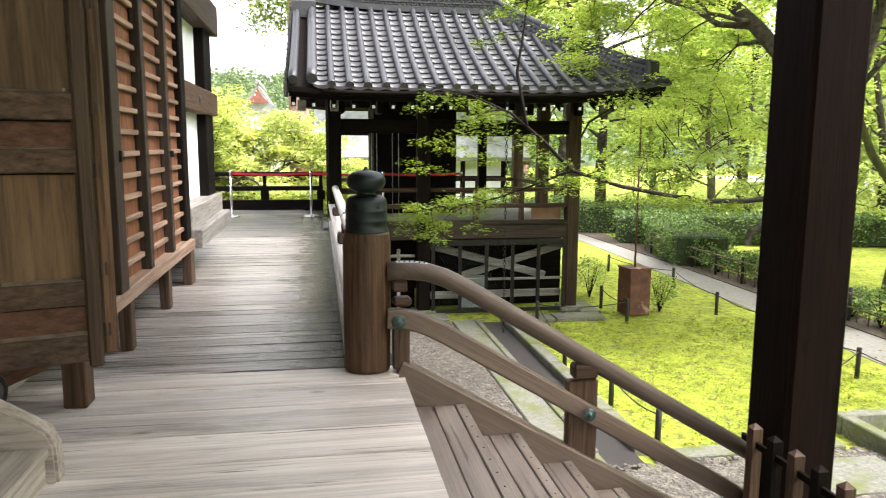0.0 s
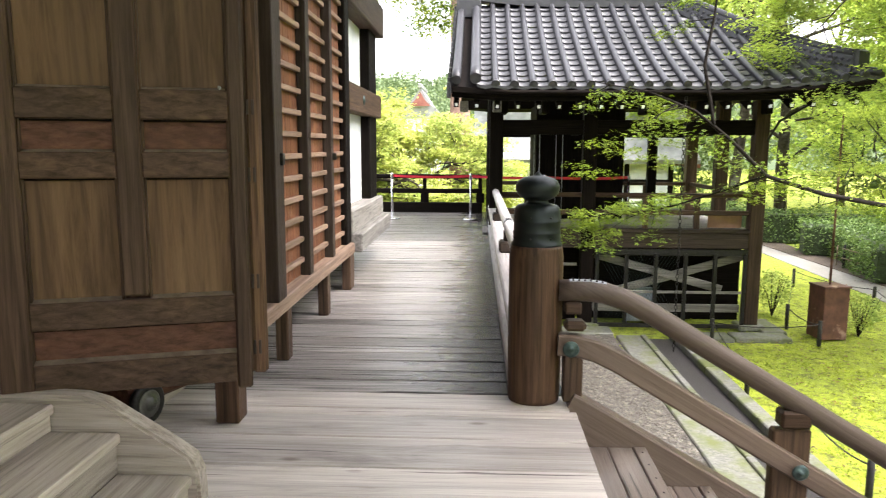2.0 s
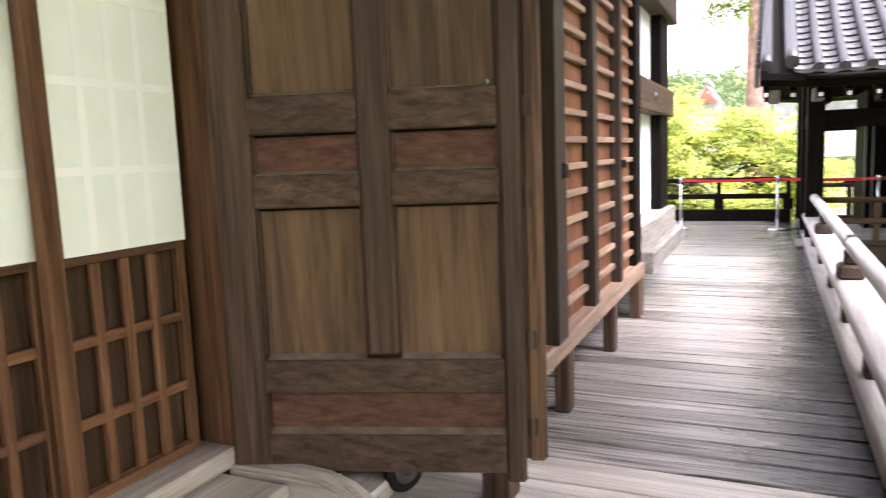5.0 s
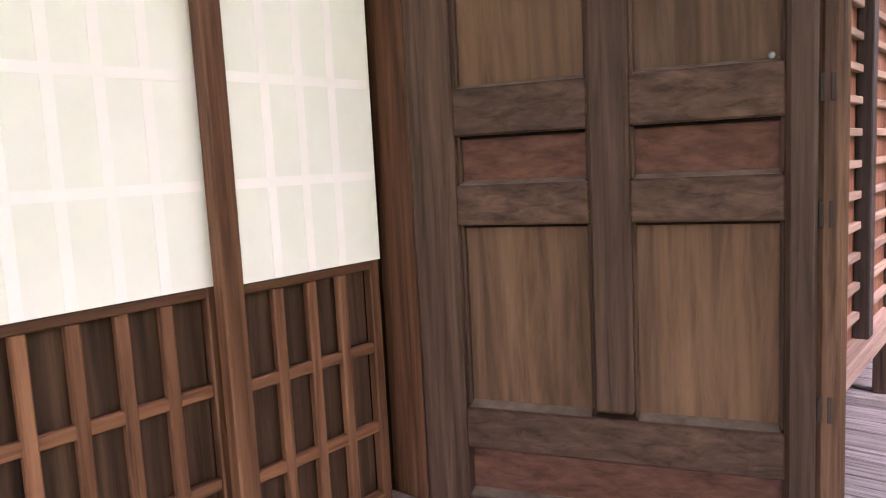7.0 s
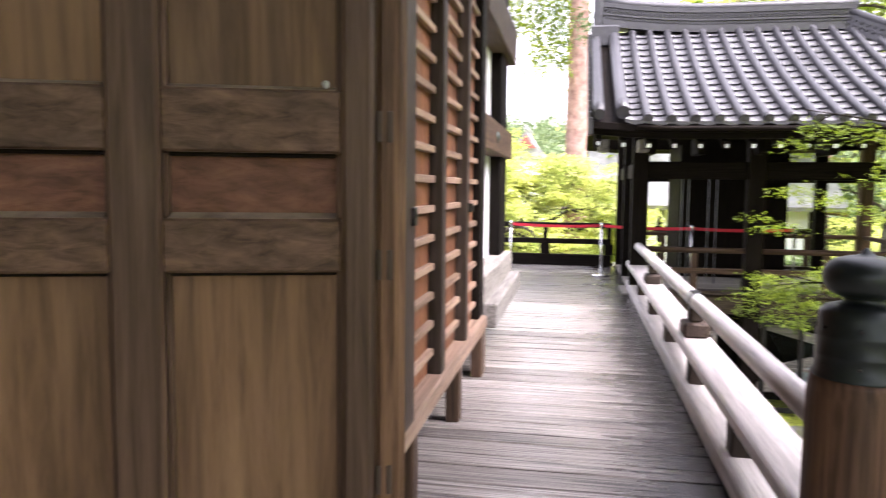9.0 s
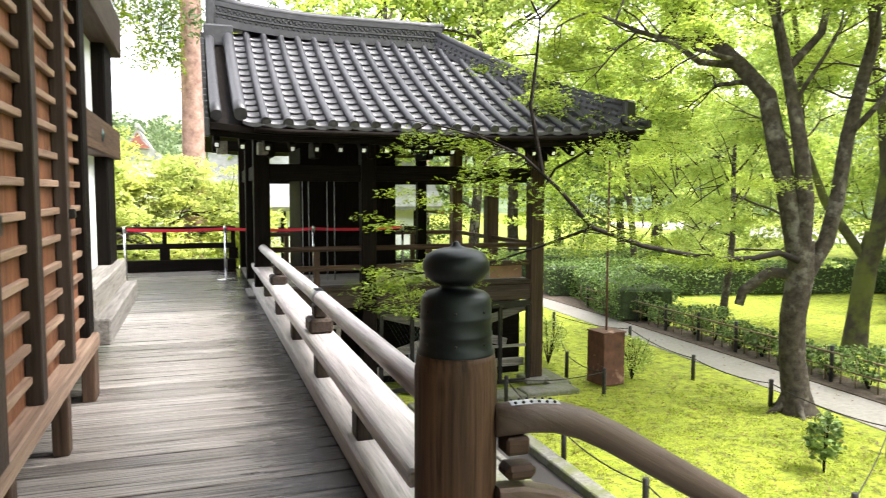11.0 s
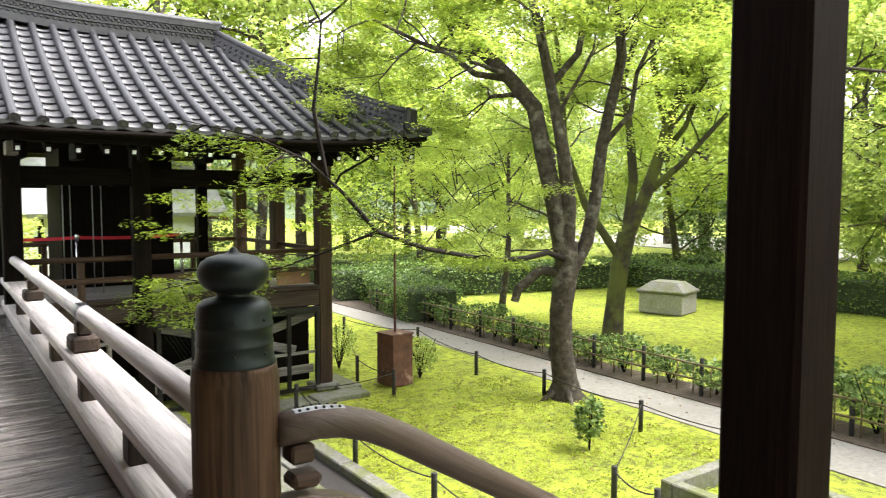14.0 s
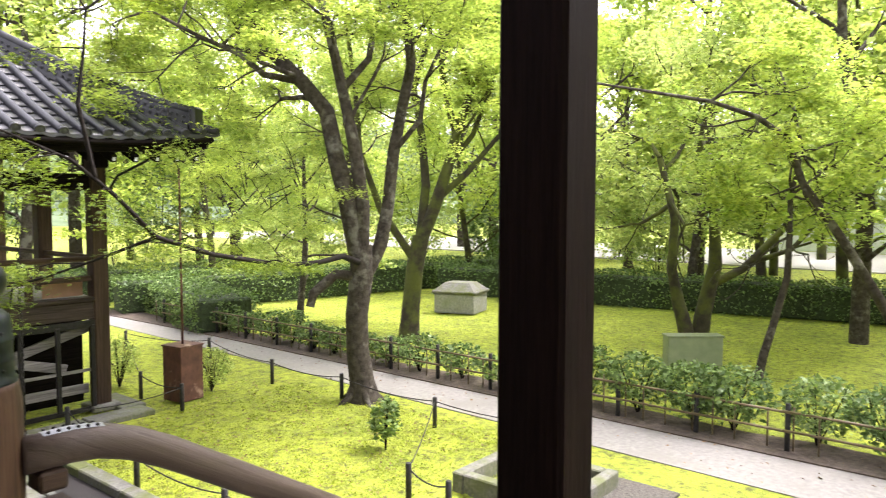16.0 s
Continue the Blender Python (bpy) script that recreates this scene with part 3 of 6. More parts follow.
# ---- hall: shoji front, jamb, steps ----
hall = thing("wall_west", "dark timber front of the temple hall", "wall", (-2.0, 2.0, 0), kind="structure")
part("jamb_post", box(-2.02, -1.78, 3.46, 3.70, 0.0, 4.7, 0.02), wood("stile", "z"), hall)
# black strip painted in for the shaded gap between screen and jamb
part("jamb_fillet", box(-2.02, -1.93, 3.41, 3.46, 0.50, 4.7, 0.004), wood("black", "z"), hall)
part("sill_beam", box(-2.10, -1.768, -3.0, 3.46, 0.468, 0.537, 0.012), wood("step", "y"), hall)
# black sheet stands in for the shade under the raised floor
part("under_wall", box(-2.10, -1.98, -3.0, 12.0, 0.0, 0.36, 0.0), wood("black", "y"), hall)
part("lintel", box(-2.08, -1.80, -5.0, 3.46, 3.0, 3.3, 0.015), wood("brown", "y"), hall)
part("upper_wall", box(-2.06, -1.90, -5.0, 3.46, 3.3, 4.7, 0.0), plaster, hall)
part("post", box(-2.10, -1.80, -3.3, -3.0, 0.0, 4.7, 0.02), wood("door", "z"), hall)


def shoji(y0, y1, x):
    """A screen whose paper is drawn over the frame, with an open lattice below."""
    s = thing("shoji_door", "sliding paper screen with reddish lattice lower panel", "door", (x, (y0 + y1) / 2, 0.5), group="paper screens of the hall front")
    part("stile", box(x - 0.02, x + 0.026, y0, y0 + 0.058, 0.538, 3.0, 0.005), wood("stile", "z"), s, "reddish brown worn stile")
    part("stile", box(x - 0.02, x + 0.012, y1 - 0.035, y1, 0.538, 3.0, 0.004), wood("stile", "z"), s)
    part("paper", box(x + 0.013, x + 0.017, y0 + 0.059, y1, 1.262, 2.95, 0), paper, s, "creamy white paper")
    part("backboard", box(x - 0.030, x - 0.022, y0 + 0.058, y1 - 0.035, 0.545, 1.25, 0), wood("post", "z"), s)
    part("rail", box(x - 0.018, x + 0.016, y0 + 0.058, y1 - 0.035, 1.236, 1.260, 0.003), wood("stile", "y"), s, "orange-brown rail under the paper")
    part("rail", box(x - 0.018, x + 0.018, y0 + 0.058, y1 - 0.035, 0.538, 0.572, 0.003), wood("stile", "y"), s)
    n = max(2, round((y1 - y0 - 0.09) / 0.11))
    for k in range(1, n):
        y = y0 + 0.058 + (y1 - y0 - 0.093) * k / n
        part("lattice_bar", box(x - 0.012, x + 0.013, y - 0.0155, y + 0.0155, 0.572, 1.236, 0.004), wood("lattice", "z"), s)
        if y1 < 4 and y0 > 1:
            part("paper_seam", box(x + 0.0172, x + 0.0182, y - 0.013, y + 0.013, 1.264, 2.94, 0), paper_seam, s, "paler strip for the lattice bar showing through the paper")
    for z in (0.772, 1.008):
        part("lattice_bar", box(x - 0.014, x + 0.009, y0 + 0.058, y1 - 0.035, z - 0.016, z + 0.016, 0.004), wood("lattice", "y"), s)
    for z in (1.50, 1.75, 2.0, 2.25):
        if y1 < 4 and y0 > 1:
            part("paper_seam", box(x + 0.0172, x + 0.0187, y0 + 0.06, y1 - 0.002, z - 0.012, z + 0.012, 0), paper_seam, s, "paler strip for the lattice bar showing through the paper")


shoji(2.885, 3.405, -1.905)
shoji(2.20, 2.915, -1.955)
shoji(1.00, 2.24, -1.905)
shoji(-0.10, 1.04, -1.955)
shoji(-3.0, -0.06, -1.905)

inner = thing("hall_steps", "worn wooden steps rising to the hall with a curved side board", "stairs", (-1.4, 1.5, 0), kind="structure")
for x0, x1, z, low in ((-1.26, -0.95, 0.172, 0.0), (-1.53, -1.235, 0.345, 0.172), (-1.80, -1.50, 0.462, 0.345)):
    part("tread", box(x0, x1, -1.6, 3.395, z - 0.045, z, 0.008), wood("step", "y"), inner)
    part("riser", box(x1 - 0.05, x1 - 0.02, -1.6, 3.395, low, z - 0.046, 0.003), wood("step", "y"), inner)
part("landing", box(-2.1, -1.80, -1.6, 3.395, 0.40, 0.465, 0.008), wood("step", "y"), inner)
side = [(-1.76, 0.485), (-1.52, 0.49), (-1.40, 0.485), (-1.31, 0.46), (-1.046, 0.295), (-0.96, 0.235), (-0.93, 0.165), (-0.925, 0.0)]
bm = bmesh.new()
lo_side = [(-1.76, 0.0), (-1.70, 0.0), (-1.62, 0.0), (-1.5, 0.0), (-1.3, 0.0), (-1.2, 0.0), (-1.10, 0.0), (-1.03, 0.0)]
for ys in ((3.405, 3.505), (-1.71, -1.61)):
    fr = [bm.verts.new((x, ys[0], z)) for x, z in side] + [bm.verts.new((x, ys[0], z)) for x, z in lo_side[::-1]]
    bk = [bm.verts.new((q.co.x, ys[1], q.co.z)) for q in fr]
    bm.faces.new(fr)
    bm.faces.new(bk[::-1])
    for k in range(len(fr)):
        bm.faces.new((fr[k], bk[k], bk[(k + 1) % len(fr)], fr[(k + 1) % len(fr)]))
bmesh.ops.recalc_face_normals(bm, faces=bm.faces[:])
bmesh.ops.bevel(bm, geom=[e for e in bm.edges if abs(e.verts[0].co.y - e.verts[1].co.y) < 0.001 and max(e.verts[0].co.z, e.verts[1].co.z) > 0.02], offset=0.012, segments=2, affect="EDGES")
part("side_board", bm, wood("step", "x"), inner)

# ---- open board door of the hall, two folded leaves ----
HINGE = pose(-1.603, 3.445, 0, 0, 0, 18)
door = thing("panelled_door", "tall open dark brown panelled temple door, dusty and worn", "door", (-1.2, 3.6, 0.45))


def leaf(x0, x1, ya, yb, z0, z1, name, material, bev=0.006, parent=None, label=""):
    return part(name, box(x0, x1, ya, yb, z0, z1, bev, m=HINGE), material, parent or door, label)


WX = {a: wood("door", a) for a in "xyz"}
leaf(-0.10, 0.03, 0.0, 0.06, 0.44, 3.4, "stile", WX["z"], 0.01)
leaf(0.83, 0.895, 0.0, 0.06, 0.43, 3.4, "stile", WX["z"], 0.01)
leaf(0.385, 0.485, 0.004, 0.056, 0.865, 3.4, "middle_stile", WX["z"], 0.008)
for z0, z1 in ((0.462, 0.592), (0.735, 0.85), (1.355, 1.462), (1.592, 1.715), (2.55, 2.67)):
    if z0 < 0.8:
        leaf(0.03, 0.83, 0.003, 0.054, z0, z1, "rail", WX["x"], 0.005)
    else:
        leaf(0.03, 0.385, 0.007, 0.054, z0, z1, "rail", WX["x"], 0.005)
        leaf(0.485, 0.83, 0.007, 0.054, z0, z1, "rail", WX["x"], 0.005)
PZ, PR = wood("panel", "z"), wood("rust", "x")
leaf(0.028, 0.832, 0.050, 0.060, 0.585, 0.74, "panel", wood("rust", "x"), 0)
for z0, z1, m in ((0.846, 1.36, PZ), (1.458, 1.597, PR), (1.71, 2.555, PZ), (2.665, 3.4, PZ)):
    leaf(0.028, 0.388, 0.050, 0.060, z0, z1, "panel", m, 0)
    leaf(0.482, 0.832, 0.050, 0.060, z0, z1, "panel", m, 0)


def ledge(x0, x1, z):
    """Sloping dusty moulding at the foot of a panel."""
    bm = bmesh.new()
    sect = [(0.014, z - 0.002), (0.014, z + 0.001), (0.050, z + 0.011), (0.050, z - 0.002)]
    A, B = [bm.verts.new((x0, y, h)) for y, h in sect], [bm.verts.new((x1, y, h)) for y, h in sect]
    bm.faces.new(A)
    bm.faces.new(B[::-1])
    for i in range(4):
        bm.faces.new((A[i], B[i], B[(i + 1) % 4], A[(i + 1) % 4]))
    bmesh.ops.recalc_face_normals(bm, faces=bm.faces[:])
    bm.transform(HINGE)
    part("ledge", bm, dusty, door, "dusty sloping panel moulding")


dusty = surface("dusty_wood", [(0.3, (0.075, 0.053, 0.036)), (0.7, (0.17, 0.132, 0.095))], 14, 0.9)
for x0, x1 in ((0.03, 0.385), (0.485, 0.83)):
    for z0, z1 in ((0.85, 1.355), (1.462, 1.592), (1.715, 2.55)):
        leaf(x0 - 0.002, x0 + 0.010, 0.030, 0.0505, z0, z1, "bead", WX["z"], 0.003)
        leaf(x1 - 0.010, x1 + 0.002, 0.030, 0.0505, z0, z1, "bead", WX["z"], 0.003)
        # black top strip paints the shadow under the rail; side beads are moulding
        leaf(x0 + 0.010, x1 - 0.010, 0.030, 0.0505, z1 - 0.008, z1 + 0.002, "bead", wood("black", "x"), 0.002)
        ledge(x0 + 0.010, x1 - 0.010, z0)
# painted shadow line under the lower rail
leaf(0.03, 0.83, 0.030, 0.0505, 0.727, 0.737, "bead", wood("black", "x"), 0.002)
ledge(0.03, 0.83, 0.592)
for z in (0.56, 0.86, 1.33, 1.62, 2.1):
    for du in (0.902, 0.925):
        leaf(du, du + 0.012, 0.073, 0.0785, z, z + 0.065, "mortise", wood("beam", "z"), 0.002, label="dark worn slot in the edge stile")
back = leaf(0.02, 0.955, 0.085, 0.145, 0.475, 3.4, "rear_leaf", wood("door", "z"), 0.012, label="second leaf folded behind")
leaf(0.899, 0.966, 0.076, 0.152, 0.47, 3.4, "edge_stile", wood("worn", "z"), 0.014)
leaf(-0.09, 0.05, -0.02, 0.08, 0.40, 0.452, "hinge_shoe", iron, 0.01, label="black iron pivot shoe")
bm = bmesh.new()
bmesh.ops.create_uvsphere(bm, u_segments=10, v_segments=6, radius=0.008, matrix=HINGE @ Matrix.Translation((0.80, -0.002, 1.725)))
part("brass_knob", bm, lead, door)
prop = thing("door_prop", "short squared wooden prop under the open door", "prop", (-1.15, 4.7, 0))
part("block", box(-1.205, -1.075, 4.36, 4.50, 0, 0.36, 0.008), wood("post", "z"), prop)
wheel = thing("cart_wheel", "small grey wheeled trolley pushed under the open door", "trolley", (-1.53, 4.33, 0))
WM = pose(-1.53, 4.33, 0.118, 0, 0, -20) @ pose(0, 0, 0, 0, 90)
bm = lathe([(0.062, -0.018), (0.104, -0.022), (0.114, -0.014), (0.117, 0.0), (0.114, 0.014), (0.104, 0.022), (0.062, 0.018)], (0, 0, 0), 32)
bm.transform(WM)
part("tyre", smooth(bm), iron, wheel, "black rubber tyre")
bm = lathe([(0.076, -0.012), (0.076, 0.019), (0.068, 0.024), (0.040, 0.020), (0.036, 0.04), (0.026, 0.046), (0.012, 0.046), (0.010, 0.062), (0.003, 0.064)], (0, 0, 0), 24)
bm.transform(WM)
part("hub", smooth(bm), surface("dull_zinc", [(0.3, (0.05, 0.048, 0.045)), (0.7, (0.13, 0.125, 0.118))], 20, 0.6, 0.3), wheel, "dull grey metal hub")
m = pose(-1.53, 4.33, 0, 0, 0, -20)
part("bed", box(-0.42, -0.05, -0.06, 0.55, 0.09, 0.25, 0.02, m=m), wood("rust", "y"), wheel, "ribbed reddish trolley bed")
for k in range(4):
    part("rib", box(-0.40 + 0.1 * k, -0.36 + 0.1 * k, -0.07, 0.54, 0.252, 0.275, 0.006, m=m), wood("slat", "y"), wheel)
part("leg", box(-0.40, -0.34, 0.0, 0.06, 0.0, 0.09, 0.005, m=m), iron, wheel)
part("leg", box(-0.30, -0.24, 0.45, 0.51, 0.0, 0.09, 0.005, m=m), iron, wheel)
low_beam = thing("ground_sill", "pale squared timber lying along the foot of the hall", "beam", (-1.66, 7.5, 0))
part("timber", box(-1.74, -1.56, 3.75, 11.0, 0.0, 0.09, 0.012), wood("deck", "y"), low_beam)

# ---- raised board wall with battens ----
bw = thing("wall_batten", "reddish plank wall with pale battens, raised on legs over the deck", "wall", (-1.2, 6.4, 0.4), kind="structure")
part("bottom_beam", box(-1.24, -1.10, 4.36, 8.26, 0.36, 0.47, 0.01), wood("slat", "y"), bw)
for k, y in enumerate((5.58, 6.93, 8.13)):
    w = 0.055 if k < 2 else 0.11
    part("leg", box(-1.20, -1.11, y - w, y + w, 0.0, 0.36, 0.006), wood("brown", "z"), bw)
rp = random.Random(4)
y = 4.36
while y < 8.1:
    w = rp.uniform(0.14, 0.22)
    part("board", box(-1.222, -1.202, y, min(y + w - 0.004, 8.12), 0.47, 3.6, 0.002), wood("red", "z"), bw)
    y += w
for y0, y1, x0, x1 in ((5.25, 5.45, -1.20, -1.09), (6.28, 6.40, -1.20, -1.12), (7.20, 7.30, -1.20, -1.12), (4.40, 4.50, -1.20, -1.11)):
    part("stile", box(x0, x1, y0, y1, 0.47, 3.6, 0.006), wood("beam", "z"), bw)
for k in range(19):
    z = 0.60 + 0.162 * k
    for y0, y1 in ((4.50, 5.22), (5.46, 6.28), (6.40, 7.20), (7.30, 8.02)):
        part("batten", box(-1.2015, -1.165, y0, y1, z - 0.02, z + 0.02, 0.004), wood("slat", "y"), bw)
part("corner_post", box(-1.26, -1.135, 8.02, 8.26, 0.47, 4.7, 0.012), wood("black", "z"), bw)
part("head_beam", box(-1.30, -1.06, 4.36, 8.26, 3.6, 4.7, 0.01), wood("brown", "y"), bw)
part("latch", box(-1.115, -1.07, 5.36, 5.42, 1.36, 1.44, 0.005), iron, bw, "small black iron latch")
part("latch", box(-1.125, -1.085, 7.22, 7.26, 1.36, 1.42, 0.005), iron, bw, "small black iron latch")

cw = thing("wall_corner", "white plaster corner bay framed in dark timber", "wall", (-1.5, 10, 0.4), kind="structure")
part("plaster_panel", box(-1.42, -1.32, 8.26, 10.12, 0.8, 4.7, 0), plaster, cw)
part("end_post", box(-1.46, -1.20, 10.10, 10.72, 0.36, 4.7, 0.015), wood("black", "z"), cw)
tie = part("tie_beam", box(-1.42, -1.15, 8.26, 10.86, 1.86, 2.16, 0.012), wood("brown", "y"), cw)
part("painted_end", box(-1.41, -1.155, 10.86, 10.89, 1.87, 2.15, 0.004), plaster, tie, "white painted beam end")
bm = lathe([(0.06, 0), (0.06, 0.006), (0.02, 0.02), (0.004, 0.024)], (0, 0, 0), 6)
bm.transform(pose(-1.15, 9.3, 2.01, 0, 90))
part("hexagonal_boss", bm, verdigris, tie)
part("head_beam", box(-1.45, -1.12, 8.26, 10.95, 2.95, 3.35, 0.012), wood("brown", "y"), cw)
part("sill_beam", box(-1.45, -1.12, 8.26, 10.75, 0.56, 0.80, 0.012), wood("grey", "y"), cw)
part("sill_step", box(-1.45, -1.02, 8.27, 10.8, 0.36, 0.56, 0.012), wood("grey", "y"), cw)
# same black stand-in for the open dark below the bay
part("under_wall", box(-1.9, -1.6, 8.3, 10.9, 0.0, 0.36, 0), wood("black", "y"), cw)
part("return_wall", box(-6.0, -1.46, 10.45, 10.7, 0.36, 4.7, 0), plaster, cw)

# ---- roof over hall and porch: closes the place above ----
rf = thing("ceiling", "dark board eaves over the veranda", "ceiling", kind="structure")
bm = box(-6.0, 0.45, -7.0, 11.5, 4.7, 4.8, 0)
box(0.45, 4.7, -7.0, 4.9, 5.65, 5.75, 0, bm)
part("eave_boards", bm, wood("brown", "x"), rf)
pb = thing("porch_beam", "heavy dark porch beam carried by the column", "beam", (3.45, 0.0, 8.3), kind="structure")
part("beam", box(3.27, 3.63, -4.5, 4.9, 8.3, 8.75, 0.02), wood("brown", "y"), pb)
part("tie", box(-0.2, 3.27, 4.3, 4.6, 7.8, 8.1, 0.02), wood("brown", "x"), pb)
sw = thing("wall_south", "dark timber wall closing the hall behind", "wall", (-3, -4.6, 0), kind="structure")
part("boards", box(-6.0, -1.9, -7.0, -6.9, G, 4.7, 0), wood("brown", "z"), sw)
part("boards", box(-6.0, -5.9, -6.9, 10.7, G, 4.7, 0), wood("brown", "z"), sw)
part("hall_floor", box(-5.9, -2.1, -6.9, 10.7, 0.36, 0.46, 0), wood("brown", "x"), sw)

for ob, dx in ((inner, 0.04), (hall, 0.06), (bw, 0.037), (cw, 0.037), (prop, 0.035)):
    ob.location.x += dx
for ob in [q for q in scene.objects if q.parent is None and q.name.startswith("shoji_door")]:
    ob.location.x += 0.065

# ---- back railing of the deck, stanchions with red belt ----
br = thing("rear_railing", "low dark timber railing at the end of the deck", "railing", (-2, 17, 0))
part("base_beam", box(-5.0, 0.35, 16.93, 17.07, 0.0, 0.22, 0.01), wood("black", "x"), br)
part("middle_rail", box(-5.0, 0.35, 16.95, 17.05, 0.43, 0.53, 0.01), wood("black", "x"), br)
part("top_rail", box(-5.0, 0.35, 16.94, 17.06, 0.76, 0.85, 0.02), wood("black", "x"), br)
for x in (-4.2, -2.6, -0.95, 0.3):
    part("baluster", box(x - 0.09, x + 0.09, 16.96, 17.04, 0.22, 0.43, 0.005), wood("black", "z"), br)
    part("strut", box(x - 0.04, x + 0.04, 16.96, 17.04, 0.53, 0.76, 0.005), wood("black", "z"), br)


def stanchion(x, y):
    s = thing("stanchion", "chrome belt stanchion standing on the deck", "stanchion", (x, y, 0), group="belt barrier posts")
    part("base", lathe([(0.16, 0.0), (0.16, 0.012), (0.14, 0.022), (0.03, 0.03)], (x, y, 0), 28), steel, s)
    part("pole", lathe([(0.025, 0.028), (0.025, 0.84)], (x, y, 0), 16), steel, s)
    part("belt_head", lathe([(0.034, 0.84), (0.034, 0.92), (0.028, 0.935), (0.012, 0.94)], (x, y, 0), 16), steel, s)


ST = [(-1.50, 15.4), (0.10, 15.33), (1.55, 14.9), (3.2, 15.1)]
for x, y in ST:
    stanchion(x, y)
bm = bmesh.new()
for (xa, ya), (xb, yb) in zip(ST, ST[1:]):
    for k in range(8):
        f, g = k / 8, (k + 1) / 8
        P = [(xa + (xb - xa) * q, ya + (yb - ya) * q, 0.885 - 0.10 * q * (1 - q)) for q in (f, g)]
        bm.faces.new([bm.verts.new((p[0], p[1], p[2] + dz)) for p, dz in ((P[0], -0.025), (P[1], -0.025), (P[1], 0.025), (P[0], 0.025))])
bmesh.ops.remove_doubles(bm, verts=bm.verts[:], dist=0.0005)
bmesh.ops.solidify(bm, geom=bm.faces[:], thickness=0.003)
solo("barrier_belt", bm, belt_red, "red webbing belt stretched between the chrome stanchions", "belt", base=(0, 15.3, 0.88))

# ---- pavilion at the end of the corridor ----
pav = thing("pavilion", "dark timber pavilion with smoked tile roof on a raised floor", "pavilion", (2.75, 15.0, G))
BZ, BX, BY = wood("black", "z"), wood("black", "x"), wood("black", "y")
PX, PY = (0.50, 2.09, 4.94), (13.08, 15.0, 17.0)
for y in PY:
    for x in PX:
        if (x, y) == (2.09, 15.0):
            continue
        part("post", box(x - 0.115, x + 0.115, y - 0.115, y + 0.115, G + 0.10 if x > 1 else -0.2, 2.5, 0.012), wood("black" if x < 4 else "brown", "z"), pav)
        if x > 1:
            part("foot_stone", box(x - 0.22, x + 0.22, y - 0.22, y + 0.22, G, G + 0.10, 0.02), stone, pav)
part("post", box(3.75, 3.93, 15.9, 16.08, 0.05, 2.5, 0.01), BZ, pav)
# added black box: puts the pavilion's dark interior into a solid
part("inner_room", box(1.35, 3.1, 15.2, 16.85, 0.031, 2.3, 0.0), BZ, pav, "black box filling the dark of the interior")
for x0, x1 in ((0.615, 1.975), (2.205, 4.825)):
    for y in (13.08, 17.0):
        part("tie_beam", box(x0, x1, y - 0.07, y + 0.07, 1.68, 1.93, 0.01), BX, pav)
        part("floor_beam", box(x0, x1, y - 0.10, y + 0.10, -0.25, 0.02, 0.01), wood("beam", "x"), pav)
        part("floor_edge", box(x0, x1, y - 0.13, y + 0.10, 0.024, 0.085, 0.008), wood("beam", "x"), pav)
        n = 3 if x1 - x0 > 2 else 2
        bm = tube([(x0, y - 0.02, 0.66), (x1, y - 0.02, 0.66)], [0.042, 0.042], 12)
        part("round_rail", bm, wood("brown", "x"), pav)
        part("low_rail", box(x0, x1, y - 0.045, y + 0.045, 0.32, 0.40, 0.008), wood("brown", "x"), pav)
        for k in range(1, n):
            xx = x0 + (x1 - x0) * k / n
            part("baluster", box(xx - 0.045, xx + 0.045, y - 0.04, y + 0.04, 0.085, 0.62, 0.006), wood("brown", "z"), pav)
for x in PX:
    part("tie_beam", box(x - 0.06, x + 0.06, 13.2, 16.9, 1.70, 1.92, 0.01), BY, pav)
    part("side_rail", box(x - 0.04, x + 0.04, 13.2, 16.9, 0.62, 0.70, 0.01), wood("brown", "y"), pav) if x > 4 else None
part("floor_deck", box(0.40, 5.05, 13.18, 17.1, -0.03, 0.03, 0), wood("grey", "x"), pav)
part("notice_board", box(4.20, 4.78, 13.24, 13.27, 0.09, 0.36, 0.004), board_tan, pav, "tan board leaning inside the railing")
part("wall_plate", box(-0.1, 5.3, 13.0, 13.16, 2.30, 2.5, 0.01), BX, pav)
part("wall_plate", box(-0.1, 5.3, 16.92, 17.08, 2.30, 2.5, 0.01), BX, pav)
for x in (0.62, 1.3, 2.09, 3.0, 4.0, 4.94):
    b = part("bracket", box(x - 0.06, x + 0.06, 12.75, 13.4, 2.02, 2.26, 0.02), BY, pav)
for x in (-0.05, 0.5):
    part("beam_nose", box(x - 0.07, x + 0.07, 12.62, 12.98, 2.05, 2.22, 0.006), wood("grey", "y"), pav)

# roof: concave slope with verge, hipped at its far end
EY, RY, EZ, RZ, VX, HX, TX = 11.50, 15.0, 2.36, 4.16, -0.22, 5.92, 3.80


def slope(f, lift=0.0):
    """Height of the roof at fraction f from eave to ridge; lift raises the hip corner."""
    return EZ + (RZ - EZ) * (0.80 * f + 0.20 * f * f) + lift * (1 - f) ** 2


def hip_x(f):
    return HX + (TX - HX) * (0.86 * f + 0.14 * f * f)


def lift_at(x):
    return 0.16 * max(0.0, (x - 3.6) / 2.4) ** 2 + 0.06 * max(0.0, (0.8 - x)) ** 2


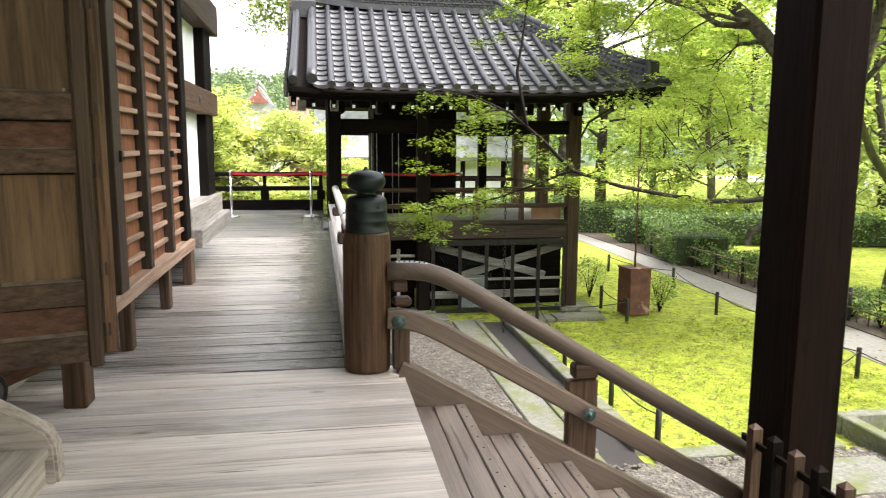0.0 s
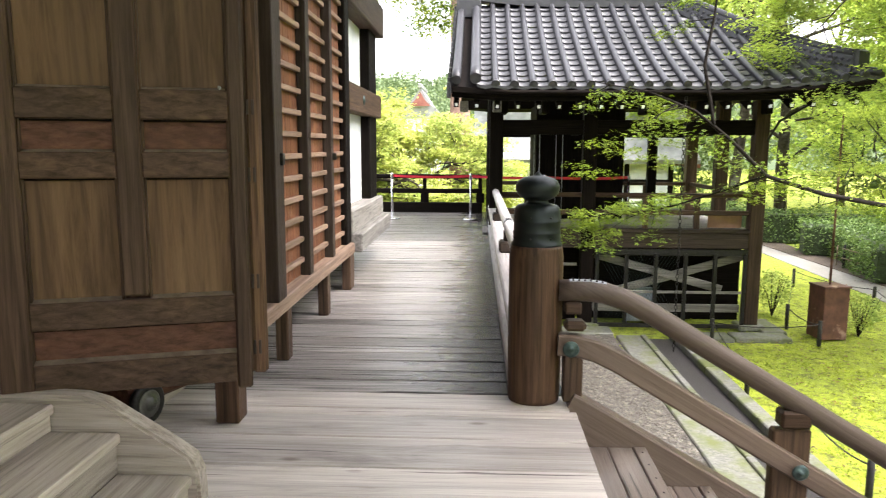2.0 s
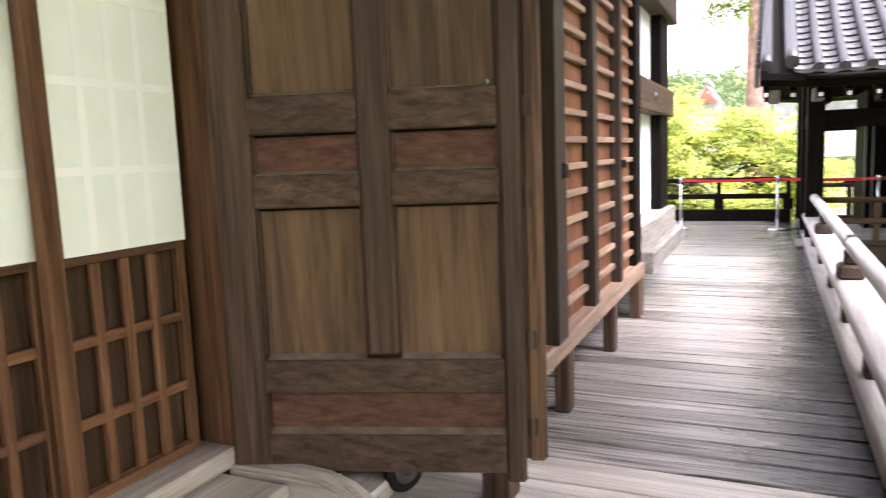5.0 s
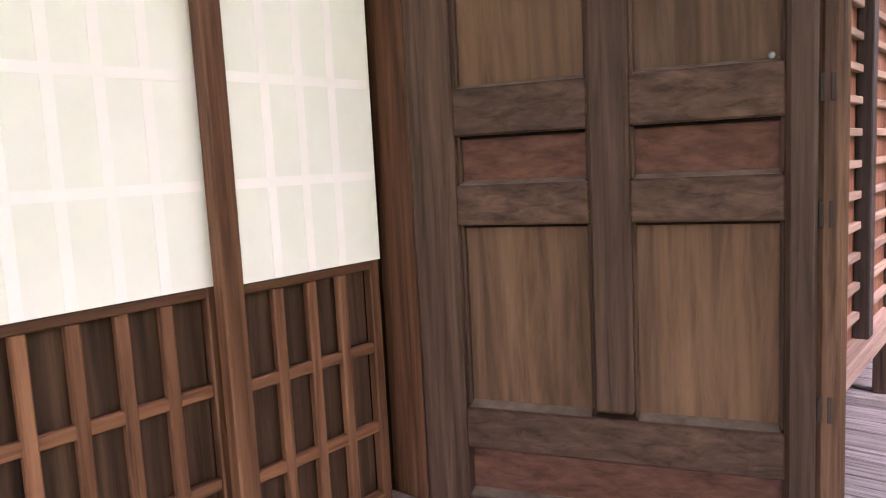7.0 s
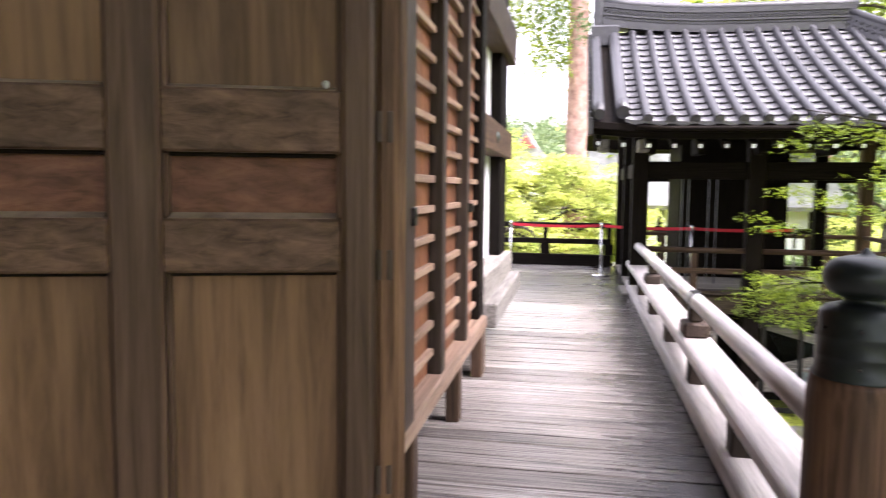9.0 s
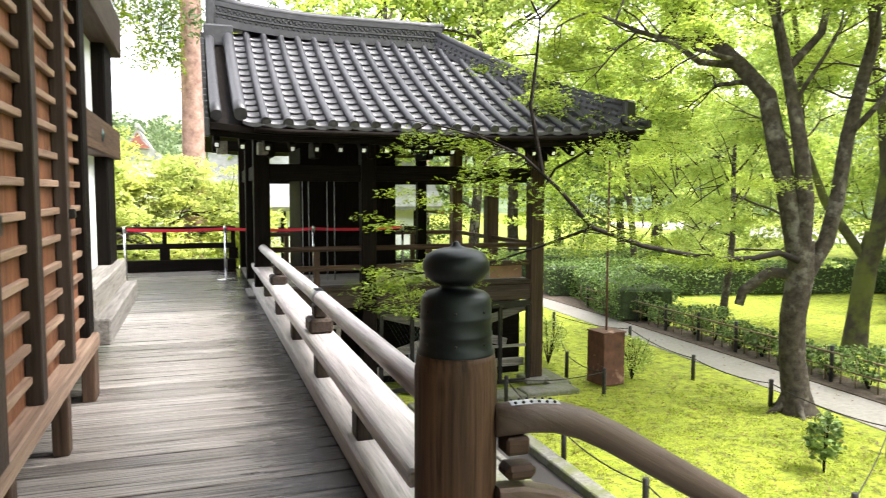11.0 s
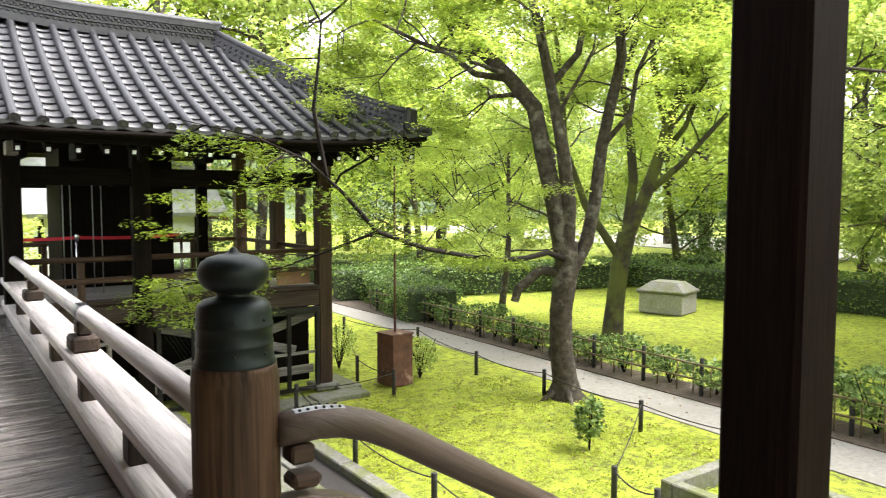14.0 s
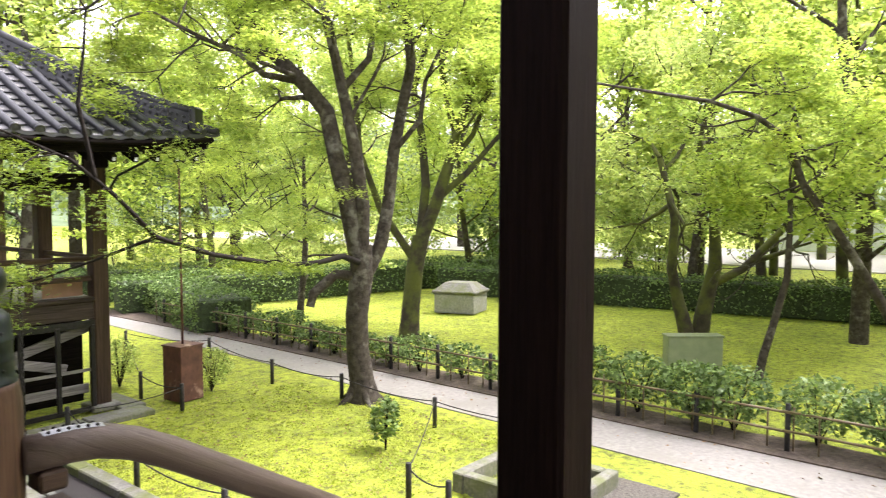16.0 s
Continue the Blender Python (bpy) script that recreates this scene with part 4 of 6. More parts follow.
NF = 14
bm = bmesh.new()
for sgn in (1, -1):
    cols = []
    for i in range(NF + 1):
        f = i / NF
        y = RY - sgn * (RY - EY) * (1 - f)
        cols.append([bm.verts.new((VX + (hip_x(f) - VX) * k / 10, y, slope(f, lift_at(VX + (hip_x(f) - VX) * k / 10)) - 0.06)) for k in range(11)])
    for a, b in zip(cols, cols[1:]):
        for k in range(10):
            bm.faces.new((a[k], a[k + 1], b[k + 1], b[k]))
    hips = [c[-1] for c in cols]
    if sgn == 1:
        first = hips
    else:
        for i in range(NF):
            bm.faces.new((first[i], hips[i], hips[i + 1], first[i + 1]))
bmesh.ops.remove_doubles(bm, verts=bm.verts[:], dist=0.001)
bmesh.ops.recalc_face_normals(bm, faces=bm.faces[:])
roof = part("roof", bm, BY, pav, "hipped roof of smoked grey tiles")
for k in range(20):
    x = -0.15 + 0.31 * k
    m = Matrix.Translation((x, 12.45, 2.455 + lift_at(x) * 0.6)) @ pose(0, 0, 0, 24)
    rafter = part("rafter", box(-0.04, 0.04, -0.93, 0.9, -0.05, 0.05, 0.004, m=m), BY, pav)
    m = Matrix.Translation((x, 11.60, 2.072 + lift_at(x) * 0.6)) @ pose(0, 0, 0, 24)
    part("rafter_cap", box(-0.022, 0.022, -0.008, 0.008, -0.024, 0.024, 0.001, m=m), plaster, rafter, "white painted rafter end")
bm = bmesh.new()
xs = np.linspace(VX, HX + 0.02, 16)
for xa, xb in zip(xs, xs[1:]):
    za, zb = EZ + lift_at(xa), EZ + lift_at(xb)
    for dy0, dy1, z0, z1 in ((0.0, 0.06, -0.13, -0.05), (0.10, 0.2, -0.20, -0.12)):
        P = [(xa, EY + dy0, za + z0), (xb, EY + dy0, zb + z0), (xb, EY + dy0, zb + z1), (xa, EY + dy0, za + z1)]
        Q = [(p[0], EY + dy1, p[2]) for p in P]
        A, B = [bm.verts.new(p) for p in P], [bm.verts.new(p) for p in Q]
        bm.faces.new(A)
        bm.faces.new(B[::-1])
        for i in range(4):
            bm.faces.new((A[i], B[i], B[(i + 1) % 4], A[(i + 1) % 4]))
bmesh.ops.remove_doubles(bm, verts=bm.verts[:], dist=0.0005)
bmesh.ops.recalc_face_normals(bm, faces=bm.faces[:])
part("fascia", bm, BX, pav, "black eave boards")
bm = tube([(x, EY - 0.045, EZ - 0.085 + lift_at(x)) for x in np.linspace(0.3, HX, 14)], [0.035] * 14, 8)
part("rain_gutter", bm, BX, pav, "half-round dark gutter under the tiles")
bm = tube([(5.55, 11.5, 2.3), (5.35, 11.9, 2.22), (5.05, 12.6, 1.9), (5.0, 12.9, 1.6)], [0.02] * 4, 8)
part("drain_pipe", bm, iron, pav)

# ridge: stacked courses with a pattern of pierced tiles
for k, (w, z0, z1) in enumerate(((0.36, 4.10, 4.17), (0.30, 4.17, 4.22), (0.24, 4.222, 4.29), (0.30, 4.29, 4.32), (0.22, 4.322, 4.42), (0.28, 4.42, 4.45), (0.24, 4.452, 4.50))):
    bm = bmesh.new()
    for i in range(8):
        xa, xb = -0.05 + 3.95 * i / 8, -0.05 + 3.95 * (i + 1) / 8
        ca, cb = 0.16 * ((xa - 1.9) / 1.95) ** 2, 0.16 * ((xb - 1.9) / 1.95) ** 2
        ca, cb = ca * (xa < 1.9), cb * (xb < 1.9)
        vs = [bm.verts.new((x, RY + sy * w / 2, z + c)) for x, c in ((xa, ca), (xb, cb)) for sy in (-1, 1) for z in (z0, z1)]
        for q in ((0, 1, 3, 2), (4, 6, 7, 5), (0, 4, 5, 1), (2, 3, 7, 6), (1, 5, 7, 3), (0, 2, 6, 4)):
            bm.faces.new([vs[j] for j in q])
    bmesh.ops.remove_doubles(bm, verts=bm.verts[:], dist=0.0005)
    part("ridge_course", bm, ridge_mat, roof)
bm = bmesh.new()
bmesh.ops.create_cone(bm, cap_ends=True, segments=8, radius1=0.027, radius2=0.02, depth=0.05, matrix=pose(0, 0, 0, 90))
roundel = bpy.data.meshes.new("ridge_roundel")
bm.to_mesh(roundel)
bm.free()
roundel.materials.append(ridge_mat)
for row, z in enumerate((4.256, 4.355, 4.39)):
    for k in range(44):
        x = 0.0 + 0.088 * k + 0.044 * (row % 2)
        c = 0.16 * ((x - 1.9) / 1.95) ** 2 * (x < 1.9)
        ob = new("ridge_roundel", roundel)
        ob.parent = roof
        ob.location = Vector((x, RY - (0.125, 0.115, 0.115)[row], z + c)) - ORIGIN[roof.name]
part("ridge_top", smooth(tube([(x, RY, 4.53 + 0.16 * ((x - 1.9) / 1.95) ** 2 * (x < 1.9)) for x in np.linspace(-0.15, 3.95, 10)], [0.075] * 10, 12)), ridge_mat, roof)
bm = box(-0.20, -0.05, RY - 0.2, RY + 0.2, 4.15, 4.86, 0.04)
part("ridge_end_tile", bm, ridge_mat, roof)
part("verge_block", box(-0.24, 0.22, RY - 0.42, RY + 0.42, 3.86, 4.22, 0.03), ridge_mat, roof)
# hip ridge towards the corner
for w, up, r in ((0.30, 0.03, 0.06), (0.20, 0.12, 0.055), (0.14, 0.20, 0.05)):
    pts = [(hip_x(f) - 0.03, RY - (RY - EY) * (1 - f), slope(f, lift_at(hip_x(f))) + up) for f in np.linspace(0.07, 1.0, 12)]
    bm = bmesh.new()
    rings = []
    for q in pts:
        n = Vector((1.0, 0.6, 0)).normalized()
        rings.append([bm.verts.new(Vector(q) + n * s * w / 2 + Vector((0, 0, h))) for s, h in ((-1, -0.05), (-0.8, 0.045), (0.8, 0.045), (1, -0.05))])
    for a, b in zip(rings, rings[1:]):
        for i in range(4):
            bm.faces.new((a[i], b[i], b[(i + 1) % 4], a[(i + 1) % 4]))
    bm.faces.new(rings[0])
    bm.faces.new(rings[-1][::-1])
    bmesh.ops.recalc_face_normals(bm, faces=bm.faces[:])
    part("hip_course", bm, ridge_mat, roof)
for f in np.linspace(0.09, 0.97, 34):
    q = Vector((hip_x(f) - 0.03, RY - (RY - EY) * (1 - f), slope(f, lift_at(hip_x(f)))))
    for up, w in ((0.085, 0.125), (0.165, 0.085)):
        ob = new("hip_roundel", roundel)
        ob.parent = roof
        ob.matrix_local = Matrix.Translation(q + Vector((-0.857, -0.514, 0)) * w + Vector((0, 0, up)) - ORIGIN[roof.name]) @ pose(0, 0, 0, 0, 0, -31)
bm = tube([(hip_x(f) - 0.03, RY - (RY - EY) * (1 - f), slope(f, lift_at(hip_x(f))) + 0.27) for f in np.linspace(0.05, 1.0, 12)], [0.065] * 12, 10)
part("hip_top", bm, ridge_mat, roof)
hx, hy, hz = hip_x(0.05), EY + 0.05 * (RY - EY), slope(0.05, lift_at(HX))
part("hip_end_tile", box(-0.15, 0.15, -0.05, 0.05, -0.02, 0.34, 0.03, m=Matrix.Translation((hx - 0.04, hy, hz)) @ pose(0, 0, 0, 0, 0, 30)), ridge_mat, roof)
bm = tube([(hip_x(f) + 0.0, RY - (RY - EY) * (1 - f), slope(f, lift_at(hip_x(f))) + 0.06) for f in (-0.03, 0.0, 0.05, 0.1)], [0.05, 0.06, 0.07, 0.07], 10)
part("corner_tile", bm, ridge_mat, roof)
# descending verge ridge
bm = tube([(0.14, RY - (RY - EY) * (1 - f), slope(f, lift_at(0.1)) + 0.09) for f in np.linspace(0.0, 1.0, 10)], [0.085] * 10, 12)
part("verge_ridge", bm, tile_mat, roof)
bm = tube([(-0.15, RY - (RY - EY) * (1 - f), slope(f, lift_at(-0.1)) + 0.05) for f in np.linspace(0.0, 1.0, 10)], [0.07] * 10, 12)
part("verge_ridge", bm, ridge_mat, roof)
bm = bmesh.new()
for k in range(16):
    f = (k + 0.5) / 16
    box(VX - 0.07, VX - 0.01, RY - (RY - EY) * (1 - f) - 0.12, RY - (RY - EY) * (1 - f) + 0.12, slope(f) - 0.20, slope(f) + 0.02, 0.01, bm)
part("verge_tiles", bm, ridge_mat, roof)

# tiles of the near slope
COL = 0.28
rows_n = 15
for me_name in ("pan_tile",):
    bm = bmesh.new()
    W, L = COL * 0.98, (RY - EY) / rows_n * 1.32 / math.cos(radians(27))
    prev = None
    for j in range(7):
        s = -W / 2 + W * j / 6
        dip = -0.030 * (1 - (2 * s / W) ** 2)
        ring = [bm.verts.new((s, -0.0, dip + 0.016)), bm.verts.new((s, 0.0, dip - 0.004)), bm.verts.new((s, L, dip - 0.004))]
        if prev:
            bm.faces.new((prev[0], ring[0], ring[2], prev[2])).smooth = True
            bm.faces.new((prev[1], ring[1], ring[0], prev[0]))
        prev = ring
    bmesh.ops.recalc_face_normals(bm, faces=bm.faces[:])
    if sum(f.normal.z for f in bm.faces) < 0:
        bmesh.ops.reverse_faces(bm, faces=bm.faces[:])
    pan_me = bpy.data.meshes.new(me_name)
    bm.to_mesh(pan_me)
    bm.free()
    pan_me.materials.append(tile_mat)
base_at = ORIGIN[roof.name]
for c in range(22):
    x = 0.30 + COL * c
    for r in range(rows_n):
        f = r / rows_n
        if x + COL * 0.3 > hip_x(f):
            break
        ang = math.degrees(math.atan2(slope(f + 1 / rows_n, lift_at(x)) - slope(f, lift_at(x)), (RY - EY) / rows_n))
        m = Matrix.Translation(Vector((x, EY - 0.03 + (RY - EY) * f, slope(f, lift_at(x)) + 0.014)) - base_at) @ pose(0, 0, 0, ang - 1.5)
        ob = new("pan_tile", pan_me)
        ob.parent = roof
        ob.matrix_local = m
for c in range(23):
    x = 0.16 + COL * c + 0.0
    if c == 0:
        continue
    fs = [f for f in np.linspace(0.0, 1.0, rows_n * 2 + 1) if x < hip_x(f) + 0.02]
    if len(fs) < 3:
        continue
    pts = [(x, EY - 0.04 + (RY - EY) * f, slope(f, lift_at(x)) + 0.030) for f in fs]
    roll = part("roll_tile", smooth(tube(pts, [0.054] * len(pts), 10)), tile_mat, roof)
    bm = lathe([(0.066, -0.02), (0.066, 0.012), (0.056, 0.02), (0.050, 0.012), (0.03, 0.02), (0.005, 0.022)], (0, 0, 0), 16)
    bm.transform(Matrix.Translation(pts[0]) @ pose(0, 0, 0, 90 + 24))
    part("eave_disc", bm, tile_mat, roof)
for c in range(21):
    bm = bmesh.new()
    x = 0.16 + COL * c
    z = EZ + lift_at(x + 0.14)
    prev = None
    for j in range(9):
        s = x + COL * j / 8
        d = 0.035 * math.sin(math.pi * j / 8)
        ring = [bm.verts.new((s, EY - 0.045, z + 0.03 - d)), bm.verts.new((s, EY - 0.045, z - 0.015 - d))]
        if prev:
            bm.faces.new((prev[0], prev[1], ring[1], ring[0]))
        prev = ring
    part("eave_lip", bm, tile_mat, roof)

# lattice screen under the floor and what stands behind it
scr = thing("lattice_screen", "dark metal grille screen with green wire net under the pavilion floor", "screen", (3.5, 12.95, G))
part("top_bar", box(2.22, 4.82, 12.95, 13.0, -0.37, -0.26, 0.004), iron, scr)
part("bottom_bar", box(2.24, 4.80, 12.95, 13.0, G + 0.03, G + 0.10, 0.004), iron, scr)
part("cross_bar", box(2.24, 4.80, 12.955, 12.985, -1.03, -0.985, 0.003), wood("grey", "x"), scr)
for k in range(6):
    x = 2.265 + 0.502 * k
    part("upright", box(x - 0.03, x + 0.03, 12.93, 12.985, G + 0.08, -0.33, 0.004), iron, scr)
bm = bmesh.new()
for k in range(60):
    for s in (1, -1):
        x = 2.0 + 0.06 * k
        a, b = (x, 13.01, G + 0.1), (x + s * 0.75, 13.01, -0.35)
        if 2.24 < min(a[0], b[0]) and max(a[0], b[0]) < 3.75:
            tube([a, b], [0.0022, 0.0022], 3, bm, False)
part("wire_net", bm, net_mat, scr)
brace = thing("timber_bracing", "grey weathered cross braces and planks beneath the pavilion", "bracing", (3.5, 13.6, G))
GX = wood("grey", "x")
for xa, za, xb, zb, yy in ((2.25, -0.38, 4.45, -0.98, 13.12), (2.55, -1.06, 4.82, -0.40, 13.20)):
    m = Matrix.Translation(((xa + xb) / 2, yy, (za + zb) / 2)) @ pose(0, 0, 0, 0, math.degrees(math.atan2(za - zb, xb - xa)))
    half = math.hypot(xb - xa, zb - za) / 2
    part("brace", box(-half, half, -0.022, 0.022, -0.07, 0.07, 0.006, m=m), GX, brace)
part("plank", box(2.24, 4.8, 13.16, 13.20, -1.40, -1.26, 0.006), GX, brace)
part("plank", box(3.6, 4.8, 13.9, 13.96, -1.15, -1.0, 0.006, m=None), GX, brace)
part("stored_panel", box(2.85, 3.35, 13.45, 13.49, G + 0.02, -1.02, 0.004), surface("pale_blue_board", [(0.3, (0.25, 0.30, 0.34)), (0.7, (0.36, 0.41, 0.45))], 5, 0.7), brace)
for k, (x, y) in enumerate(((2.5, 14.4), (4.2, 14.6), (3.5, 15.4), (4.6, 15.2))):
    part("prop", box(x - 0.06, x + 0.06, y - 0.06, y + 0.06, G, -0.1, 0.01), GX if k % 2 else BZ, brace)
for k in range(4):
    m = Matrix.Translation((4.1 + 0.2 * k, 14.2 + 0.3 * k, -0.95)) @ pose(0, 0, 0, 0, 38 - 25 * k)
    part("strut", box(-0.6, 0.6, -0.03, 0.03, -0.045, 0.045, 0.004, m=m), BX if k % 2 else GX, brace)
# added black sheets in place of the deep shade under the floor
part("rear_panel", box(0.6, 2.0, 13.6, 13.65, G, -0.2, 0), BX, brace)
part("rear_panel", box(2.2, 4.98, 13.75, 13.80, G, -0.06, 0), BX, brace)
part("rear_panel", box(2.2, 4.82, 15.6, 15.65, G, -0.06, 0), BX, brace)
lad = thing("hose_rack", "dark post with rails in the shade under the floor", "rack", (1.7, 13.3, G))
part("upright", box(1.62, 1.68, 13.2, 13.26, G, -0.45, 0.004), wood("grey", "z"), lad)
part("rail", box(1.5, 1.95, 13.2, 13.25, -0.60, -0.55, 0.004), wood("grey", "x"), lad)
part("upright", box(1.40, 1.44, 13.25, 13.3, G, -0.3, 0.004), lead, lad)

chain = thing("rain_chain", "dark iron rain chain hanging from the eave", "chain", (3.2, 11.45, G))
bm = bmesh.new()
hoop = []
for j in range(8):
    q = 2 * math.pi * j / 8
    hoop.append([bm.verts.new(((0.022 + a) * math.cos(q), b, (0.038 + a) * math.sin(q))) for a, b in ((0.0055, 0), (0, 0.0055), (-0.0055, 0), (0, -0.0055))])
for a, b in zip(hoop, hoop[1:] + hoop[:1]):
    for i in range(4):
        bm.faces.new((a[i], b[i], b[(i + 1) % 4], a[(i + 1) % 4]))
link_me = bpy.data.meshes.new("link")
bm.to_mesh(link_me)
bm.free()
link_me.materials.append(iron)
for k in range(64):
    ob = new("link", link_me)
    ob.parent = chain
    ob.matrix_basis = pose(0.02, -0.01, 3.85 - 0.06 * k, 0, 0, 90 * (k % 2))

hang = thing("hanging_cords", "pale thin cords hanging inside the pavilion", "cord", (1.4, 14.0, 0.1))
for x in (1.22, 1.32, 1.62, 1.74):
    part("cord", tube([(x, 14.0, 0.06), (x, 14.0, 1.9)], [0.007, 0.007], 6), lead, hang)

# the pavilion group is set a little to the north-east of its drawing
for ob in (pav, scr, brace, lad, chain, hang):
    ob.location.x += 0.05
    ob.location.y += 0.20

before_garden = set(scene.objects)
rp = random.Random(9)

# ---- garden ground ----
bm = bmesh.new()
gx = np.concatenate([np.linspace(-220, -30, 8), np.linspace(-20, 40, 41), np.linspace(50, 240, 9)])
gy = np.concatenate([np.linspace(-220, -30, 8), np.linspace(-20, 50, 47), np.linspace(60, 320, 10)])
grid = [[bm.verts.new((x, y, G - 0.02 + (0.035 * noise.noise((x * 0.7, y * 0.7, 0)) if 9.7 < x < 30 or 3.7 < x < 7.7 else 0) + (0.0 if x < 24 else 0.05 * min(x - 24, 8)))) for x in gx] for y in gy]
for a, b in zip(grid, grid[1:]):
    for i in range(len(gx) - 1):
        bm.faces.new((a[i], a[i + 1], b[i + 1], b[i])).smooth = True
solo("ground", bm, moss, "bright yellow-green moss lawn with bare brown patches", "ground", kind="structure")


def strip(name, left, right, z, material, label, cat, thick=0.03):
    bm = bmesh.new()
    L = [bm.verts.new((x, y, z)) for x, y in left]
    R = [bm.verts.new((x, y, z)) for x, y in right]
    for i in range(len(L) - 1):
        bm.faces.new((L[i], R[i], R[i + 1], L[i + 1]))
    bmesh.ops.recalc_face_normals(bm, faces=bm.faces[:])
    if bm.faces[0].normal.z < 0:
        bmesh.ops.reverse_faces(bm, faces=bm.faces[:])
    bmesh.ops.solidify(bm, geom=bm.faces[:], thickness=thick)
    return solo(name, bm, material, label, cat, kind="structure")


def near_x(y):
    return 8.05 + 0.045 * (y - 4) + 0.012 * max(0, y - 15) ** 1.3 * -1


def far_x(y):
    return 9.38 + 0.02 * (y - 8) - 0.02 * max(0, y - 17) ** 1.3


ys = list(np.linspace(-14, 26, 41))
strip("soil_bed", [(far_x(y) - 0.05, y) for y in ys], [(far_x(y) + 0.75 + 0.08 * math.sin(y * 2.1), y) for y in ys], G + 0.012, soil, "dark leaf-strewn soil under the shrubs", "soil")
strip("garden_path", [(near_x(y) + 0.02, y) for y in ys], [(far_x(y) - 0.02, y) for y in ys], G - 0.006, path_mat, "smooth worn grey-beige garden path", "path")
strip("gravel_strip", [(0.75, y) for y in np.linspace(5, 12.6, 9)], [(2.45 + 0.05 * math.sin(y), y) for y in np.linspace(5, 12.6, 9)], G + 0.02, gravel_mat, "grey gravel beside the raised deck", "gravel")
strip("far_gravel", [(33.0, y) for y in np.linspace(-30, 60, 12)], [(45.0, y) for y in np.linspace(-30, 60, 12)], G + 0.43, surface("pale_gravel_court", [(0.3, (0.28, 0.27, 0.24)), (0.7, (0.4, 0.385, 0.355))], 12, 0.9), "pale gravel approach beyond the hedges", "gravel", 0.4)
strip("near_gravel", [(2.5, y) for y in (4.9, 6.2)], [(7.3, y) for y in (4.9, 6.25)], G + 0.022, gravel_mat, "grey gravel at the foot of the steps", "gravel")
bm = box(2.47, 2.95, 5.0, 12.35, G - 0.02, G + 0.05, 0.015)
solo("flagstones", bm, stone, "mossy granite flags beside the gutter", "paving", kind="structure")
# shallow bed; its near-black colour stands for the gutter's shaded depth
bm = box(2.95, 3.33, 6.3, 12.2, G - 0.02, G + 0.028, 0.0)
solo("gutter_bed", bm, rope_mat, "rain gutter with its bed near black for the dark recess", "gutter", kind="structure")
for k in range(6):
    y = 6.6 + 0.95 * k
    solo("kerb_stone", box(3.33, 3.52, y, y + 0.935, G - 0.05, G + 0.13, 0.015), stone, "mossy granite kerb of the rain gutter", "kerb", group="gutter kerbs", base=(3.42, y, G), kind="structure")
    solo("kerb_stone", box(2.86, 2.95, y, y + 0.935, G - 0.05, G + 0.08, 0.012), stone, "mossy granite kerb of the rain gutter", "kerb", group="gutter kerbs", base=(2.9, y, G), kind="structure")
for k, (x0, x1, y0, y1) in enumerate(((3.5, 5.6, 6.36, 6.58), (4.36, 5.7, 5.4, 6.1), (1.6, 2.45, 12.4, 12.9), (3.4, 4.35, 12.15, 12.6), (4.38, 5.3, 12.2, 12.62), (5.0, 5.4, 12.65, 13.6))):
    solo("paving_slab", box(x0, x1, y0, y1, G - 0.03, G + 0.06, 0.015), stone, "flat pale granite slab set in the moss", "slab", group="granite slabs", base=(x0, y0, G), kind="structure")
tree_kerb = thing("kerb_square", "square of mossy granite kerbs in the lawn", "kerb", (6.5, 6.3, G))
for x0, x1, y0, y1 in ((5.85, 7.05, 6.78, 6.93), (5.85, 6.0, 5.65, 6.775), (6.9, 7.05, 5.65, 6.775), (5.85, 7.05, 5.5, 5.645)):
    part("kerb", box(x0, x1, y0, y1, G - 0.05, G + 0.2, 0.015), stone, tree_kerb)

# loose gravel stones near the steps
rng = np.random.default_rng(5)
def pebbles(name, n, x0, x1, y0, y1, size, label):
    c = np.stack([rng.uniform(x0, x1, n), rng.uniform(y0, y1, n), np.full(n, G + 0.022)], 1)
    s = rng.uniform(0.5, 1.2, (n, 1, 1)) * size
    unit = np.array([[[-1, -1, 0], [1, -1, 0], [0.6, -0.6, 0.8], [-0.6, -0.6, 0.8]], [[1, -1, 0], [1, 1, 0], [0.6, 0.6, 0.8], [0.6, -0.6, 0.8]],
                     [[1, 1, 0], [-1, 1, 0], [-0.6, 0.6, 0.8], [0.6, 0.6, 0.8]], [[-1, 1, 0], [-1, -1, 0], [-0.6, -0.6, 0.8], [-0.6, 0.6, 0.8]],
                     [[-0.6, -0.6, 0.8], [0.6, -0.6, 0.8], [0.6, 0.6, 0.8], [-0.6, 0.6, 0.8]]], float) * 0.5
    a = rng.uniform(0, 6.28, n)
    ca, sa = np.cos(a), np.sin(a)
    R = np.zeros((n, 3, 3))
    R[:, 0, 0], R[:, 0, 1], R[:, 1, 0], R[:, 1, 1], R[:, 2, 2] = ca, -sa, sa, ca, 0.7
    q = np.einsum("nij,fkj->nfki", R, unit) * s[:, :, :, None] + c[:, None, None, :]
    m = pebble_mat
    ob = new(name, quads(name, q.reshape(-1, 4, 3), m))
    tagged(ob, label, "gravel", kind="stuff")


pebble_mat = surface("river_pebble", [(0.3, (0.045, 0.039, 0.032)), (0.7, (0.20, 0.178, 0.148))], 9, 0.8, relief=0)
pebbles("gravel", 9000, 0.9, 2.45, 5.0, 12.5, 0.034, "loose grey pebbles beside the deck")
